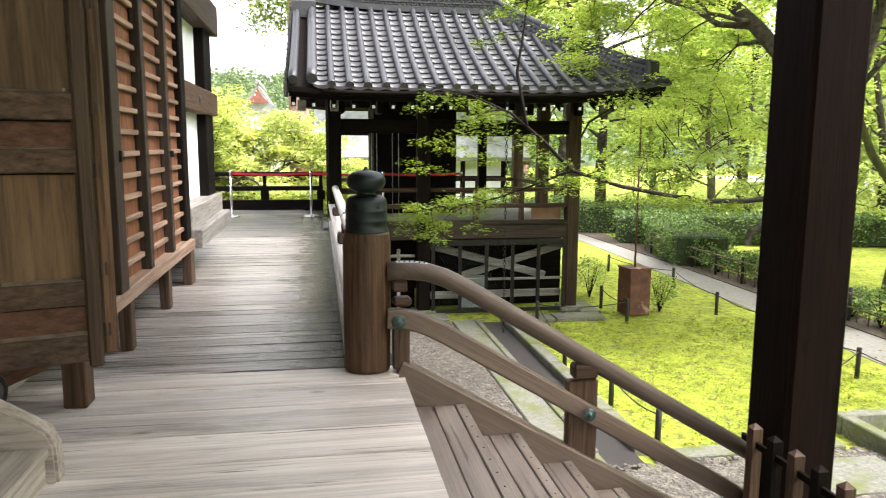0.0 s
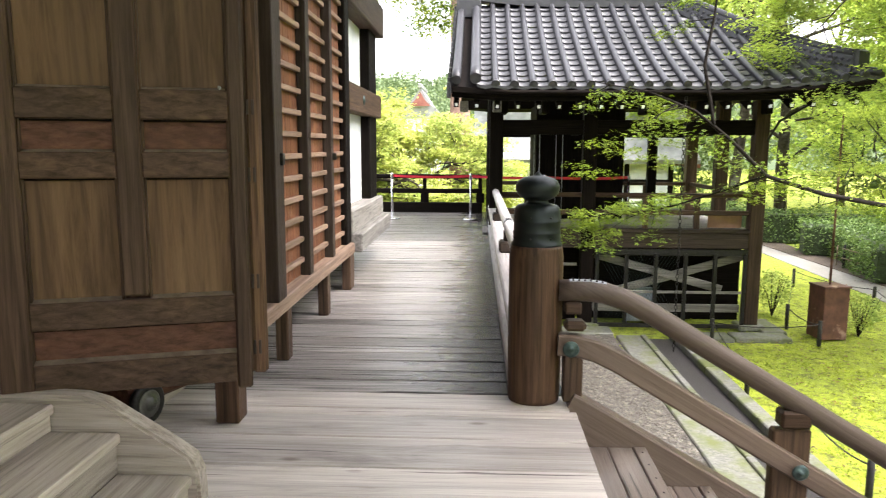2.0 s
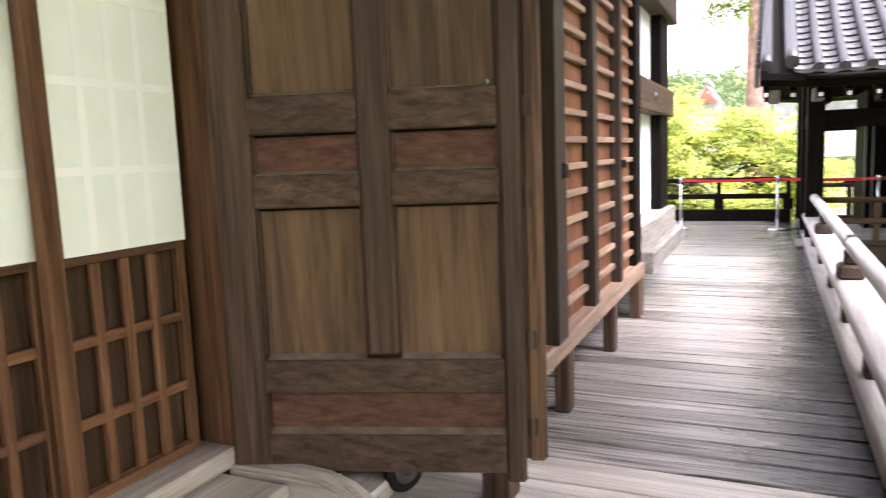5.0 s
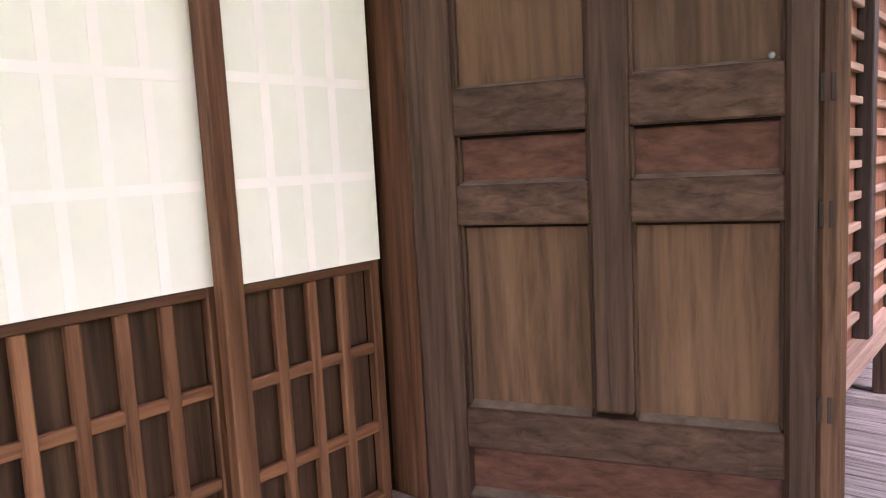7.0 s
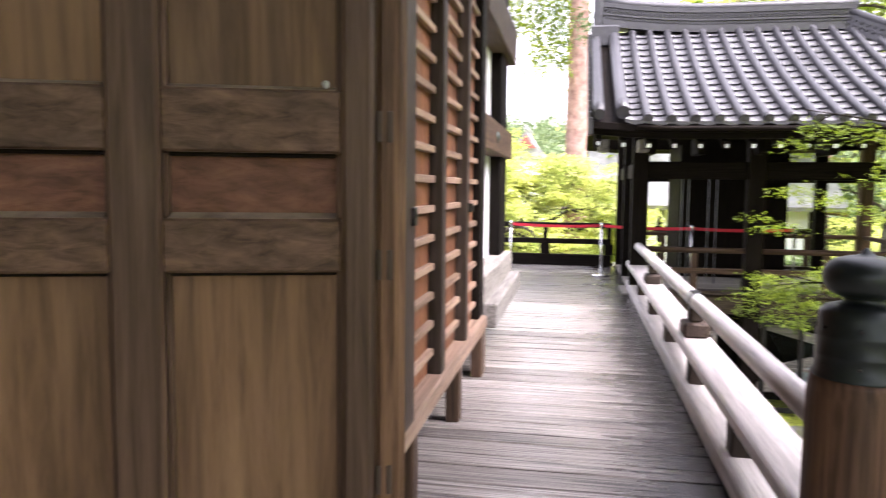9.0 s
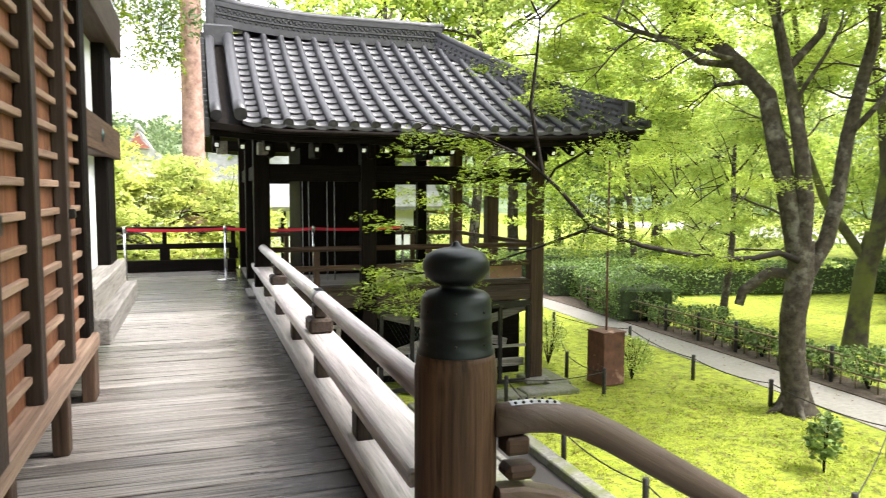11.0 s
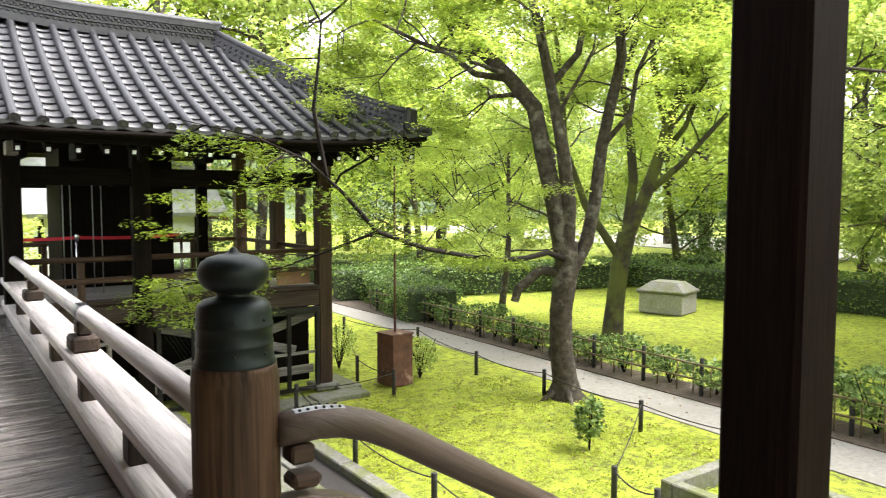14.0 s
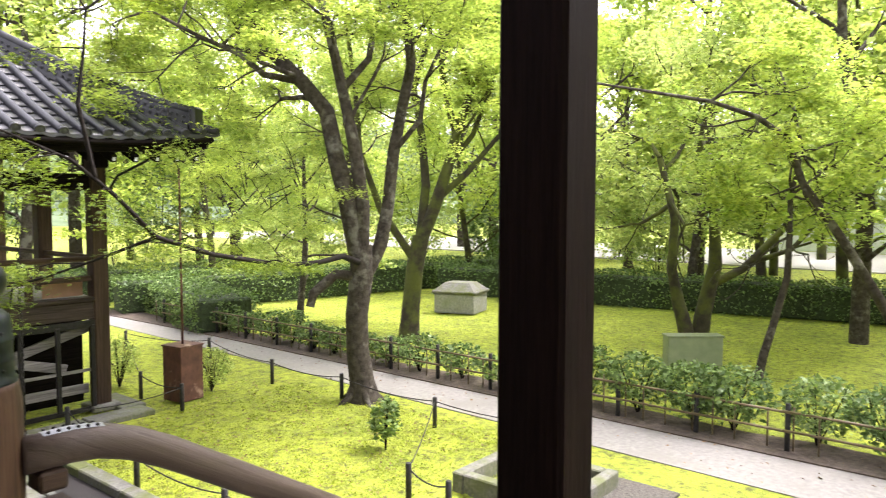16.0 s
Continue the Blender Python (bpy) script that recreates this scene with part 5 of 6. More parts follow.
pebbles("gravel", 5000, 2.55, 5.8, 4.95, 6.35, 0.04, "loose grey pebbles at the foot of the steps")


def scatter(name, label, n, spots, size, material, flat):
    rng = np.random.default_rng(len(name) + n)
    C_ = []
    for x0, x1, y0, y1, share in spots:
        m_ = int(n * share)
        C_.append(np.stack([rng.uniform(x0, x1, m_), rng.uniform(y0, y1, m_), np.full(m_, G + 0.012)], 1))
    c = np.concatenate(C_)
    lump = np.sin(c[:, 0] * 7.1 + 2 * np.sin(c[:, 1] * 3.3)) * np.sin(c[:, 1] * 6.3 + 1.7 * np.sin(c[:, 0] * 4.1))
    c = c[lump > rng.uniform(-1.0, 0.9, len(c))]
    ob = new(name, quads(name, leaf_quads(rng, c, size, flat), material))
    tagged(ob, label, "moss" if "moss" in name else "leaf litter", kind="stuff")


scatter("moss_tuft", "fine tufts of lime green moss over the lawn", 60000, ((3.6, 7.9, 6.6, 12.0, 0.55), (3.6, 7.6, 12.0, 18, 0.12), (10.2, 17, 5, 17, 0.33)), 0.028, moss_tuft, 0.7)
scatter("leaf_litter", "scattered small brown fallen leaves", 5000, ((3.6, 7.9, 6.6, 13.0, 0.35), (9.4, 10.1, 2, 18, 0.35), (8.0, 9.4, 2, 18, 0.08), (10, 17, 5, 17, 0.22)), 0.05, litter_mat, 0.25)


# ---- bollards and rope ----
def bollard(x, y, h=0.42):
    b = thing("bollard", "thin charred wooden stake in the moss", "stake", (x, y, G), group="rope stakes round the lawn")
    part("stake", lathe([(0.032, -0.05), (0.033, h - 0.01), (0.027, h)], (x, y, G), 10), stake_mat, b)
    return (x, y)


B = [bollard(*q) for q in ((3.95, 12.05), (5.62, 12.0), (5.63, 13.25), (7.37, 17.1), (8.05, 15.0), (7.58, 12.35), (7.63, 10.62), (7.48, 8.53), (5.30, 7.08), (3.66, 8.0), (3.62, 9.6), (3.66, 6.75), (5.18, 6.44), (7.7, 6.6))]


def rope(a, b, h=0.36, sag=0.07):
    pts = [(a[0] + (b[0] - a[0]) * f, a[1] + (b[1] - a[1]) * f, G + h - sag * 4 * f * (1 - f)) for f in np.linspace(0, 1, 9)]
    solo("rope", smooth(tube(pts, [0.008] * 9, 6)), rope_mat, "thin dark rope slung between stakes", "rope", group="ropes between the stakes", base=pts[0])


for a, b in ((0, 1), (1, 2), (2, 3), (3, 4), (4, 5), (5, 6), (6, 7), (7, 8), (9, 10), (10, 0), (9, 11), (8, 12), (7, 13)):
    rope(B[a], B[b])

# ---- rusted box with pole ----
pole = thing("ground_box", "rusty brown steel box on the moss with a thin tall pole", "box", (6.02, 12.62, G))
mrot = Matrix.Translation((6.02, 12.62, 0)) @ pose(0, 0, 0, 0, 0, 8)
part("casing", box(-0.22, 0.22, -0.22, 0.22, G, G + 0.87, 0.01, m=mrot), rust, pole)
part("lid", box(-0.235, 0.235, -0.235, 0.235, G + 0.87, G + 0.895, 0.006, m=mrot), rust, pole)
part("rod", tube([(6.02, 12.62, G + 0.89), (6.02, 12.62, 2.05)], [0.02, 0.016], 8), rust, pole)

# ---- bamboo fence along the path ----
fence = thing("bamboo_fence", "low bamboo and dark post fence beside the path", "fence", (9.6, 12, G))
fy = list(np.arange(2.0, 20.6, 1.18))
for i, y in enumerate(fy):
    part("post", lathe([(0.035, -0.05), (0.035, 0.62), (0.028, 0.63)], (far_x(y) + 0.22, y, G), 8), stake_mat, fence)
for h in (0.52, 0.27):
    for ya, yb in zip(fy, fy[1:]):
        part("bamboo_rail", tube([(far_x(ya) + 0.18, ya - 0.05, G + h), (far_x(yb) + 0.18, yb + 0.05, G + h + 0.01)], [0.018, 0.016], 7), bamboo, fence)
for k in range(50):
    y = 4.0 + 0.33 * k + rp.uniform(-0.05, 0.05)
    part("bamboo_stick", tube([(far_x(y) + 0.25, y, G - 0.02), (far_x(y) + 0.25, y, G + rp.uniform(0.45, 0.6))], [0.013, 0.012], 5), bamboo, fence)


# ---- shrubs and hedges ----
def bush_cloud(rng, n, sx, sy, sz, round_=True):
    d = rng.normal(0, 1, (n, 3))
    d /= np.linalg.norm(d, axis=1)[:, None]
    r = rng.uniform(0.5, 1.05, (n, 1)) ** 0.6
    lump = 1 + 0.18 * np.sin(5 * d[:, :1] + 3 * d[:, 1:2]) * np.cos(4 * d[:, 2:3])
    return d * r * lump * np.array([sx, sy, sz])


def hedge_block(name, label, length, depth, height, n, m, leaf_size=0.075, kind="", seed=1):
    rng = np.random.default_rng(seed)
    u = np.stack([rng.uniform(-0.5, 0.5, n), rng.uniform(-0.5, 0.5, n), rng.uniform(0, 1, n)], 1)
    face = rng.integers(0, 4, n)
    u[face == 0, 1] = -0.5
    u[face == 1, 2] = 1.0
    u[face == 2, 1] = 0.5
    u[face == 3, 2] = rng.uniform(0.75, 1.0, (face == 3).sum())
    c = u * np.array([length, depth, height])
    wob = 0.10 * np.sin(c[:, 0] * 1.9 + seed) * np.cos(c[:, 2] * 3.1) + rng.normal(0, 0.05, n)
    c[:, 1] += wob
    c[:, 2] += 0.5 * wob
    edge = (np.abs(u[:, 1]) > 0.38) & (u[:, 2] > 0.85)
    c[edge, 2] -= 0.08
    c[:, 2] = np.maximum(c[:, 2], 0.04)
    # dark core box: shade between the leaves is put into its colour
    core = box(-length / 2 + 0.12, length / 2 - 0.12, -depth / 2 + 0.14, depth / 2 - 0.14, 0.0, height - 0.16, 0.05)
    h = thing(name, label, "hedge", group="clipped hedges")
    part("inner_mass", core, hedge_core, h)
    me = quads("foliage", leaf_quads(rng, c, leaf_size, 0.8), leaf_hedge)
    f = new("foliage", me)
    f.parent = h
    h.matrix_basis = m
    return h


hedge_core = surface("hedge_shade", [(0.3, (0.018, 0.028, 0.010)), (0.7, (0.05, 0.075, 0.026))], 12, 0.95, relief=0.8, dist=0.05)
hedge_block("hedge", "clipped dark green hedge along the far lawn", 15, 1.1, 1.05, 9000, pose(17.0, 20.6, G, 0, 0, -14), 0.10, seed=2)
hedge_block("hedge", "clipped dark green hedge along the far lawn", 18, 1.2, 1.05, 9000, pose(21.2, 9.5, G, 0, 0, -80), 0.10, seed=3)
hedge_block("hedge", "clipped dark green hedge behind the lawn", 12, 1.1, 1.0, 6000, pose(20.0, -3.0, G, 0, 0, -100), 0.10, seed=4)
hedge_block("hedge", "broad clipped green hedge beside the path", 6.5, 1.6, 0.95, 8000, pose(10.9, 20.4, G, 0, 0, 75), 0.08, seed=5)
hedge_block("hedge", "clipped green hedge beyond the path", 7.0, 1.2, 1.1, 5000, pose(12.5, 25.0, G, 0, 0, -5), 0.09, seed=6)
hedge_block("hedge", "clipped green hedge beyond the pavilion", 6.0, 1.2, 1.1, 3500, pose(7.5, 27.0, G, 0, 0, 8), 0.09, seed=7)


def shrub(name, label, x, y, r, h, n, material, size, stems=5, seed=1, group=""):
    rng = np.random.default_rng(seed)
    s = thing(name, label, "shrub", (x, y, G), group=group)
    bm = bmesh.new()
    tips = []
    for k in range(stems):
        a, rr = rng.uniform(0, 6.28), rng.uniform(0.3, 0.9) * r
        tip = Vector((x + rr * math.cos(a), y + rr * math.sin(a), G + h * rng.uniform(0.6, 1.0)))
        tube([(x, y, G - 0.02), ((x + tip.x) / 2, (y + tip.y) / 2, G + h * 0.45), tip], [0.013, 0.009, 0.004], 5, bm, False)
        tips.append(tip)
    part("stem", bm, twig_mat, s)
    c = bush_cloud(rng, n, r, r, h * 0.42) + np.array([x, y, G + h * 0.6])
    c = c - np.array([x, y, G])
    f = new("foliage", quads("foliage", leaf_quads(rng, c, size, 0.7), material))
    f.parent = s
    return s


shrub("shrub", "small leafy sapling in the moss", 6.35, 8.42, 0.20, 0.66, 340, leaf_hedge, 0.085, 3, 11)
shrub("shrub", "airy green shrub beside the rusty box", 6.62, 12.75, 0.34, 0.72, 900, leaf_wood, 0.055, 9, 12)
shrub("shrub", "airy green shrub beside the rusty box", 5.75, 14.2, 0.33, 0.85, 800, leaf_wood, 0.055, 9, 13)
for k in range(30):
    y = -4.0 + 0.82 * k + rp.uniform(-0.15, 0.15)
    dense = y < 7.6
    shrub("shrub", "low evergreen shrub growing along the bamboo fence", far_x(y) + (0.62 if dense else 0.48) + rp.uniform(-0.08, 0.08), y, 0.50 if dense else rp.uniform(0.34, 0.46),
          0.92 if dense else rp.uniform(0.55, 0.8), 1000 if dense else 560, leaf_hedge, 0.085, 6, 30 + k, "shrubs along the fence")

# ---- stone well cover and cabinet on the lawn ----
pale_stone = surface("pale_granite", [(0.3, (0.19, 0.19, 0.175)), (0.7, (0.34, 0.335, 0.31))], 18, 0.85, second=(2.0, 0.5, 0.75, (0.20, 0.215, 0.14)))
well = thing("stone_trough", "square pale stone well head with a low hipped cover", "well", (16.4, 14.95, G))
mw = Matrix.Translation((16.4, 14.95, G)) @ pose(0, 0, 0, 0, 0, -75)
part("body", box(-0.62, 0.62, -0.54, 0.54, 0, 0.56, 0.025, m=mw), pale_stone, well, "pale squared stone sides")
part("lid_slab", box(-0.68, 0.68, -0.60, 0.60, 0.56, 0.66, 0.03, m=mw), stone, well, "mossy stone slab")
bm = bmesh.new()
vs = [bm.verts.new(q) for q in ((-0.62, -0.54, 0.66), (0.62, -0.54, 0.66), (0.62, 0.54, 0.66), (-0.62, 0.54, 0.66), (-0.38, -0.30, 0.87), (0.38, -0.30, 0.87), (0.38, 0.30, 0.87), (-0.38, 0.30, 0.87))]
for q in ((3, 2, 1, 0), (4, 5, 6, 7), (0, 1, 5, 4), (1, 2, 6, 5), (2, 3, 7, 6), (3, 0, 4, 7)):
    bm.faces.new([vs[i] for i in q])
bm.transform(mw)
part("cover", bm, stone, well)
cab = thing("utility_cabinet", "sage green metal cabinet standing on the moss", "cabinet", (13.25, 6.95, G))
mc = Matrix.Translation((13.25, 6.95, G)) @ pose(0, 0, 0, 0, 0, -50)
part("body", box(-0.52, 0.52, -0.16, 0.16, 0.0, 0.66, 0.012, m=mc), sign_green, cab)
part("roof_lip", box(-0.54, 0.54, -0.18, 0.18, 0.66, 0.69, 0.006, m=mc), sign_green, cab)


# ---- trees ----
def grow(rng, start, heading, length, radius, depth, tips, bm, spread=0.6, lift=0.15, taper=0.62):
    """A limb that bends and forks; fills the tips for the leaves."""
    steps = 5
    pts, d = [Vector(start)], Vector(heading).normalized()
    for _ in range(steps):
        d = (d + Vector(rng.normal(0, 0.16, 3)) + Vector((0, 0, lift * 0.25))).normalized()
        pts.append(pts[-1] + d * length / steps)
    end = radius * taper
    tube(pts, [radius + (end - radius) * i / steps for i in range(steps + 1)], max(4, min(9, int(4 + radius * 40))), bm, False)
    if depth <= 1:
        tips.append(pts[-1])
        tips.append(pts[3])
    if depth == 0:
        return
    for k in range(3 if depth > 1 else 2):
        side = Vector(rng.normal(0, 1, 3))
        side -= d * side.dot(d)
        side.normalize()
        h = (d + side * spread * rng.uniform(0.6, 1.4) + Vector((0, 0, lift * rng.uniform(-0.5, 1)))).normalized()
        grow(rng, pts[-1 - (k % 2)] if k else pts[-1], h, length * rng.uniform(0.6, 0.85), end * (0.9 if k == 0 else 0.65), depth - 1, tips, bm, spread, lift, taper)


def finish_tree(t, rng, bm, tips, trunk_mat, leaf_mat, count, radius, size, thick=0.06, flat=0.35):
    part("trunk", bm, trunk_mat, t)
    at = np.array(ORIGIN[t.name])
    c = sprays(rng, np.array([tuple(q) for q in tips]), count, radius, thick) - at
    f = new("crown", quads("crown", leaf_quads(rng, c, size, flat), leaf_mat))
    f.parent = t
    return t


RT = Vector((0.88, -0.475, 0))   # across the view over the lawn
FW = Vector((0.475, 0.88, 0))


def bent(base, pts):
    """Points given as across, along and up from the foot of a tree."""
    return [Vector(base) + RT * u + FW * w + Vector((0, 0, z)) for u, w, z in pts]


def limb(rng, base, pts, r0, r1, bm, tips, depth=2, twig=0.9, forks=4, from_=0.35):
    P = bent(base, pts)
    n = len(P)
    tube(P, [r0 + (r1 - r0) * i / (n - 1) for i in range(n)], 10, bm, False)
    for k in range(forks):
        f = from_ + (1 - from_) * (k + 1) / forks
        i = min(n - 2, int(f * (n - 1)))
        q = P[i].lerp(P[i + 1], f * (n - 1) - i) if f < 1 else P[-1]
        d = (P[i + 1] - P[i]).normalized()
        side = Vector(rng.normal(0, 1, 3)); side.z *= 0.35
        grow(rng, q, d * 0.6 + side.normalized() * 0.8, twig * rng.uniform(0.8, 1.3), max(0.022, 0.4 * (r0 + (r1 - r0) * f)), depth, tips, bm, 0.75, 0.04, 0.6)


# maple on the near lawn
T1 = (7.79, 10.34, G)
rng = np.random.default_rng(21)
t = thing("maple_tree", "grey-barked maple with bright green layered leaves and a long low bough", "tree", T1)
bm, tips = bmesh.new(), []
tube(bent(T1, [(0.08, 0, -0.1), (0.05, 0, 0.06), (0.02, 0, 0.3), (-0.05, 0, 0.8), (-0.06, 0, 1.4), (0.02, 0, 2.0), (0.02, 0, 2.5)]), [0.34, 0.25, 0.20, 0.185, 0.18, 0.19, 0.17], 16, bm, False)
for a in (0.4, 1.7, 2.9, 4.3, 5.4):
    r = Vector((math.cos(a), math.sin(a), 0))
    tube([Vector(T1) + r * 0.12 + Vector((0, 0, 0.2)), Vector(T1) + r * 0.24 + Vector((0, 0, 0.04)), Vector(T1) + r * 0.42 + Vector((0, 0, -0.05))], [0.09, 0.06, 0.03], 8, bm, False)
limb(rng, T1, [(0.0, 0, 2.2), (-0.18, 0, 3.1), (-0.38, 0, 3.9), (-0.5, 0.1, 4.6), (-0.86, 0.2, 5.05), (-1.36, 0.3, 5.55), (-1.6, 0.3, 5.9), (-2.1, 0.4, 6.55), (-2.6, 0.5, 7.3)], 0.165, 0.07, bm, tips, 3, 0.85, 8)
limb(rng, T1, [(0.02, 0, 2.3), (0.02, -0.1, 3.1), (-0.1, -0.15, 3.9), (-0.23, -0.15, 4.55), (-0.45, -0.1, 5.6), (-0.64, 0, 6.5), (-0.6, 0.1, 7.6)], 0.13, 0.05, bm, tips, 3, 0.85, 6)
limb(rng, T1, [(0.08, 0, 2.0), (0.36, 0.05, 2.5), (0.5, 0.1, 3.1), (0.6, 0.1, 4.0), (0.73, 0.05, 4.7), (0.87, 0, 5.4), (0.77, -0.1, 6.0), (0.72, 0, 6.8), (0.9, 0.2, 7.8)], 0.12, 0.06, bm, tips, 3, 0.85, 6)
limb(rng, T1, [(-0.32, -0.1, 4.9), (0.1, -0.2, 5.4), (0.23, -0.2, 6.1), (0.4, -0.2, 6.8)], 0.065, 0.035, bm, tips, 2, 0.8, 4)
limb(rng, T1, [(-0.86, 0.2, 5.05), (-1.45, 0.1, 5.1), (-1.85, -0.1, 5.35), (-2.4, -0.3, 5.5), (-3.0, -0.4, 5.75)], 0.06, 0.02, bm, tips, 3, 0.7, 5)
limb(rng, T1, [(0.6, 0.1, 4.0), (0.95, -0.2, 4.5), (1.0, -0.3, 5.1), (1.3, -0.4, 5.8)], 0.05, 0.025, bm, tips, 2, 0.8, 4)
limb(rng, T1, [(-0.02, 0, 2.0), (-0.4, 0, 2.05), (-0.75, 0.05, 1.75), (-0.8, 0.05, 1.55)], 0.09, 0.07, bm, tips, 0, 0.3, 0)
finish_tree(t, rng, bm, tips, bark, leaf_maple, 46, 0.50, 0.068, 0.03, 0.28)
# low bough reaching over to the pavilion
rng = np.random.default_rng(33)
bm, tips = bmesh.new(), []
main = [Vector(q) for q in ((7.75, 10.3, 0.55), (7.0, 9.9, 0.72), (6.2, 9.5, 0.70), (5.3, 9.1, 0.74), (4.6, 8.8, 0.86), (3.9, 8.5, 0.98), (3.15, 8.24, 1.19), (2.75, 8.15, 1.55), (2.35, 8.1, 1.85), (1.9, 8.2, 2.05), (1.3, 8.4, 2.18))]
tube(main, [0.055, 0.042, 0.035, 0.031, 0.028, 0.026, 0.023, 0.019, 0.014, 0.009, 0.004], 8, bm, False)
up = [(2.55, 8.12, 1.72), (2.42, 8.1, 2.3), (2.50, 8.15, 2.75), (2.55, 8.2, 3.1), (2.9, 8.3, 3.4), (3.6, 8.5, 3.65), (4.4, 8.8, 3.7)]
tube(up, [0.022, 0.018, 0.014, 0.012, 0.01, 0.007, 0.004], 6, bm, False)
tube([up[3], (2.3, 8.3, 3.6), (1.9, 8.3, 3.9), (1.2, 8.4, 4.1)], [0.011, 0.008, 0.006, 0.003], 5, bm, False)
low_b = [(3.15, 8.24, 1.19), (2.75, 8.6, 0.98), (2.4, 9.0, 0.80), (2.0, 9.4, 0.68), (1.5, 9.8, 0.62)]
tube(low_b, [0.017, 0.012, 0.009, 0.006, 0.003], 6, bm, False)
near_tips, layer_tips, r2 = [], [], np.random.default_rng(8)
def twigs(P, n, reach, drop):
    P = [Vector(q) for q in P]
    for k in range(n):
        i = r2.integers(0, len(P) - 1)
        q = P[i].lerp(P[i + 1], r2.uniform(0, 1))
        e = q + Vector((r2.uniform(-1, 0.5) * reach, r2.uniform(-0.6, 0.9) * reach, r2.uniform(-drop, drop * 0.4)))
        tube([q, (q + e) / 2 + Vector((0, 0, 0.04)), e], [0.008, 0.005, 0.002], 4, bm, False)
        near_tips.extend([e, (q + e) / 2])
twigs(main[1:7], 16, 0.55, 0.08)
twigs(main[6:], 12, 0.6, 0.35)
twigs(low_b[1:], 16, 0.6, 0.35)
twigs(up[2:], 9, 0.6, 0.2)
twigs([(2.55, 8.2, 3.1), (1.9, 8.3, 3.9), (1.2, 8.4, 4.1)], 7, 0.6, 0.3)
near_tips += [Vector((1.55 + 0.35 * (k % 4), 9.7 + 0.12 * k, 1.55 - 0.10 * (k % 5))) for k in range(10)]
near_tips += [Vector((1.35 + 0.28 * (k % 3), 9.8 + 0.1 * k, 0.55 - 0.09 * k)) for k in range(6)]
# leaf layers hanging between the trunk and the pavilion
for k in range(26):
    q = main[1 + k % 4].lerp(main[2 + k % 4], r2.uniform(0, 1)) if k % 3 else Vector(T1) + Vector((-0.3, 0.1, 2.5 + 0.08 * k))
    e = Vector((r2.uniform(4.9, 7.6), r2.uniform(9.7, 12.2), r2.uniform(0.75, 2.6)))
    q = e.lerp(q, 0.42)
    mid = (q + e) / 2 + Vector((r2.uniform(-0.15, 0.15), r2.uniform(-0.15, 0.15), 0.08))
    tube([q, mid, e], [0.009, 0.006, 0.002], 4, bm, False)
    layer_tips.extend([e, mid.lerp(e, 0.55), e + Vector((r2.uniform(-0.4, 0.4), r2.uniform(-0.4, 0.4), 0.03))])
part("low_bough", bm, twig_mat, t, "long thin dark bough reaching towards the pavilion")
c = sprays(r2, np.array([tuple(q) for q in near_tips]), 70, 0.30, 0.03) - np.array(T1)


def star_leaves(rng, centres, size, material, name):
    """Five-lobed little leaves as fans."""
    n = len(centres)
    nrm = rng.normal(0, 0.30, (n, 3)); nrm[:, 2] += 1
    nrm /= np.linalg.norm(nrm, axis=1)[:, None]
    u = np.cross(nrm, rng.normal(0, 1, (n, 3))); u /= np.linalg.norm(u, axis=1)[:, None]
    w = np.cross(nrm, u)
    s = size * rng.uniform(0.6, 1.2, (n, 1))
    V = []
    for a, l in ((-100, 0.5), (-50, 0.85), (0, 1.0), (50, 0.85), (100, 0.5)):
        ca, sa = math.cos(radians(a)), math.sin(radians(a))
        d, e = u * ca + w * sa, -u * sa + w * ca
        V.append(np.stack([centres, centres + (d * 0.5 - e * 0.15) * s * l, centres + (d - nrm * 0.12) * s * l, centres + (d * 0.5 + e * 0.15) * s * l], 1))
    return quads(name, np.concatenate(V), material)


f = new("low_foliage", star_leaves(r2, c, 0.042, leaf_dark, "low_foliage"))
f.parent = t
c = sprays(r2, np.array([tuple(q) for q in layer_tips]), 110, 0.42, 0.04) - np.array(T1)
f = new("leaf_layer", star_leaves(r2, c, 0.046, leaf_maple, "leaf_layer"))
f.parent = t

# mossy maple further off
T2 = (12.1, 13.15, G)
rng = np.random.default_rng(22)
t = thing("maple_tree", "mossy leaning maple with many slender upright limbs", "tree", T2)
bm, tips = bmesh.new(), []
tube(bent(T2, [(0, 0, -0.1), (0, 0, 0.1), (0.05, 0, 0.8), (0.15, 0, 1.7), (0.3, 0, 2.4)]), [0.36, 0.25, 0.21, 0.20, 0.20], 14, bm, False)
limb(rng, T2, [(0.25, 0, 2.2), (0.65, 0, 3.1), (1.04, 0, 4.2), (1.2, 0, 4.9), (1.7, 0, 6.1), (2.1, 0, 7.1), (2.6, 0, 8.4)], 0.165, 0.05, bm, tips, 3, 1.1, 7)
limb(rng, T2, [(1.2, 0, 4.75), (0.97, -0.1, 5.3), (0.78, -0.1, 6.2), (0.78, 0, 7.3), (0.9, 0.1, 8.6)], 0.095, 0.05, bm, tips, 3, 1.1, 5)
limb(rng, T2, [(0.75, 0, 3.3), (1.4, -0.2, 3.9), (1.95, -0.2, 4.5), (2.9, -0.2, 5.5), (3.6, -0.2, 6.4)], 0.085, 0.03, bm, tips, 3, 1.0, 6)
limb(rng, T2, [(1.04, 0, 4.1), (1.7, 0.2, 4.8), (2.1, 0.3, 5.7), (2.5, 0.3, 6.8), (3.2, 0.3, 7.8)], 0.075, 0.03, bm, tips, 3, 1.0, 6)
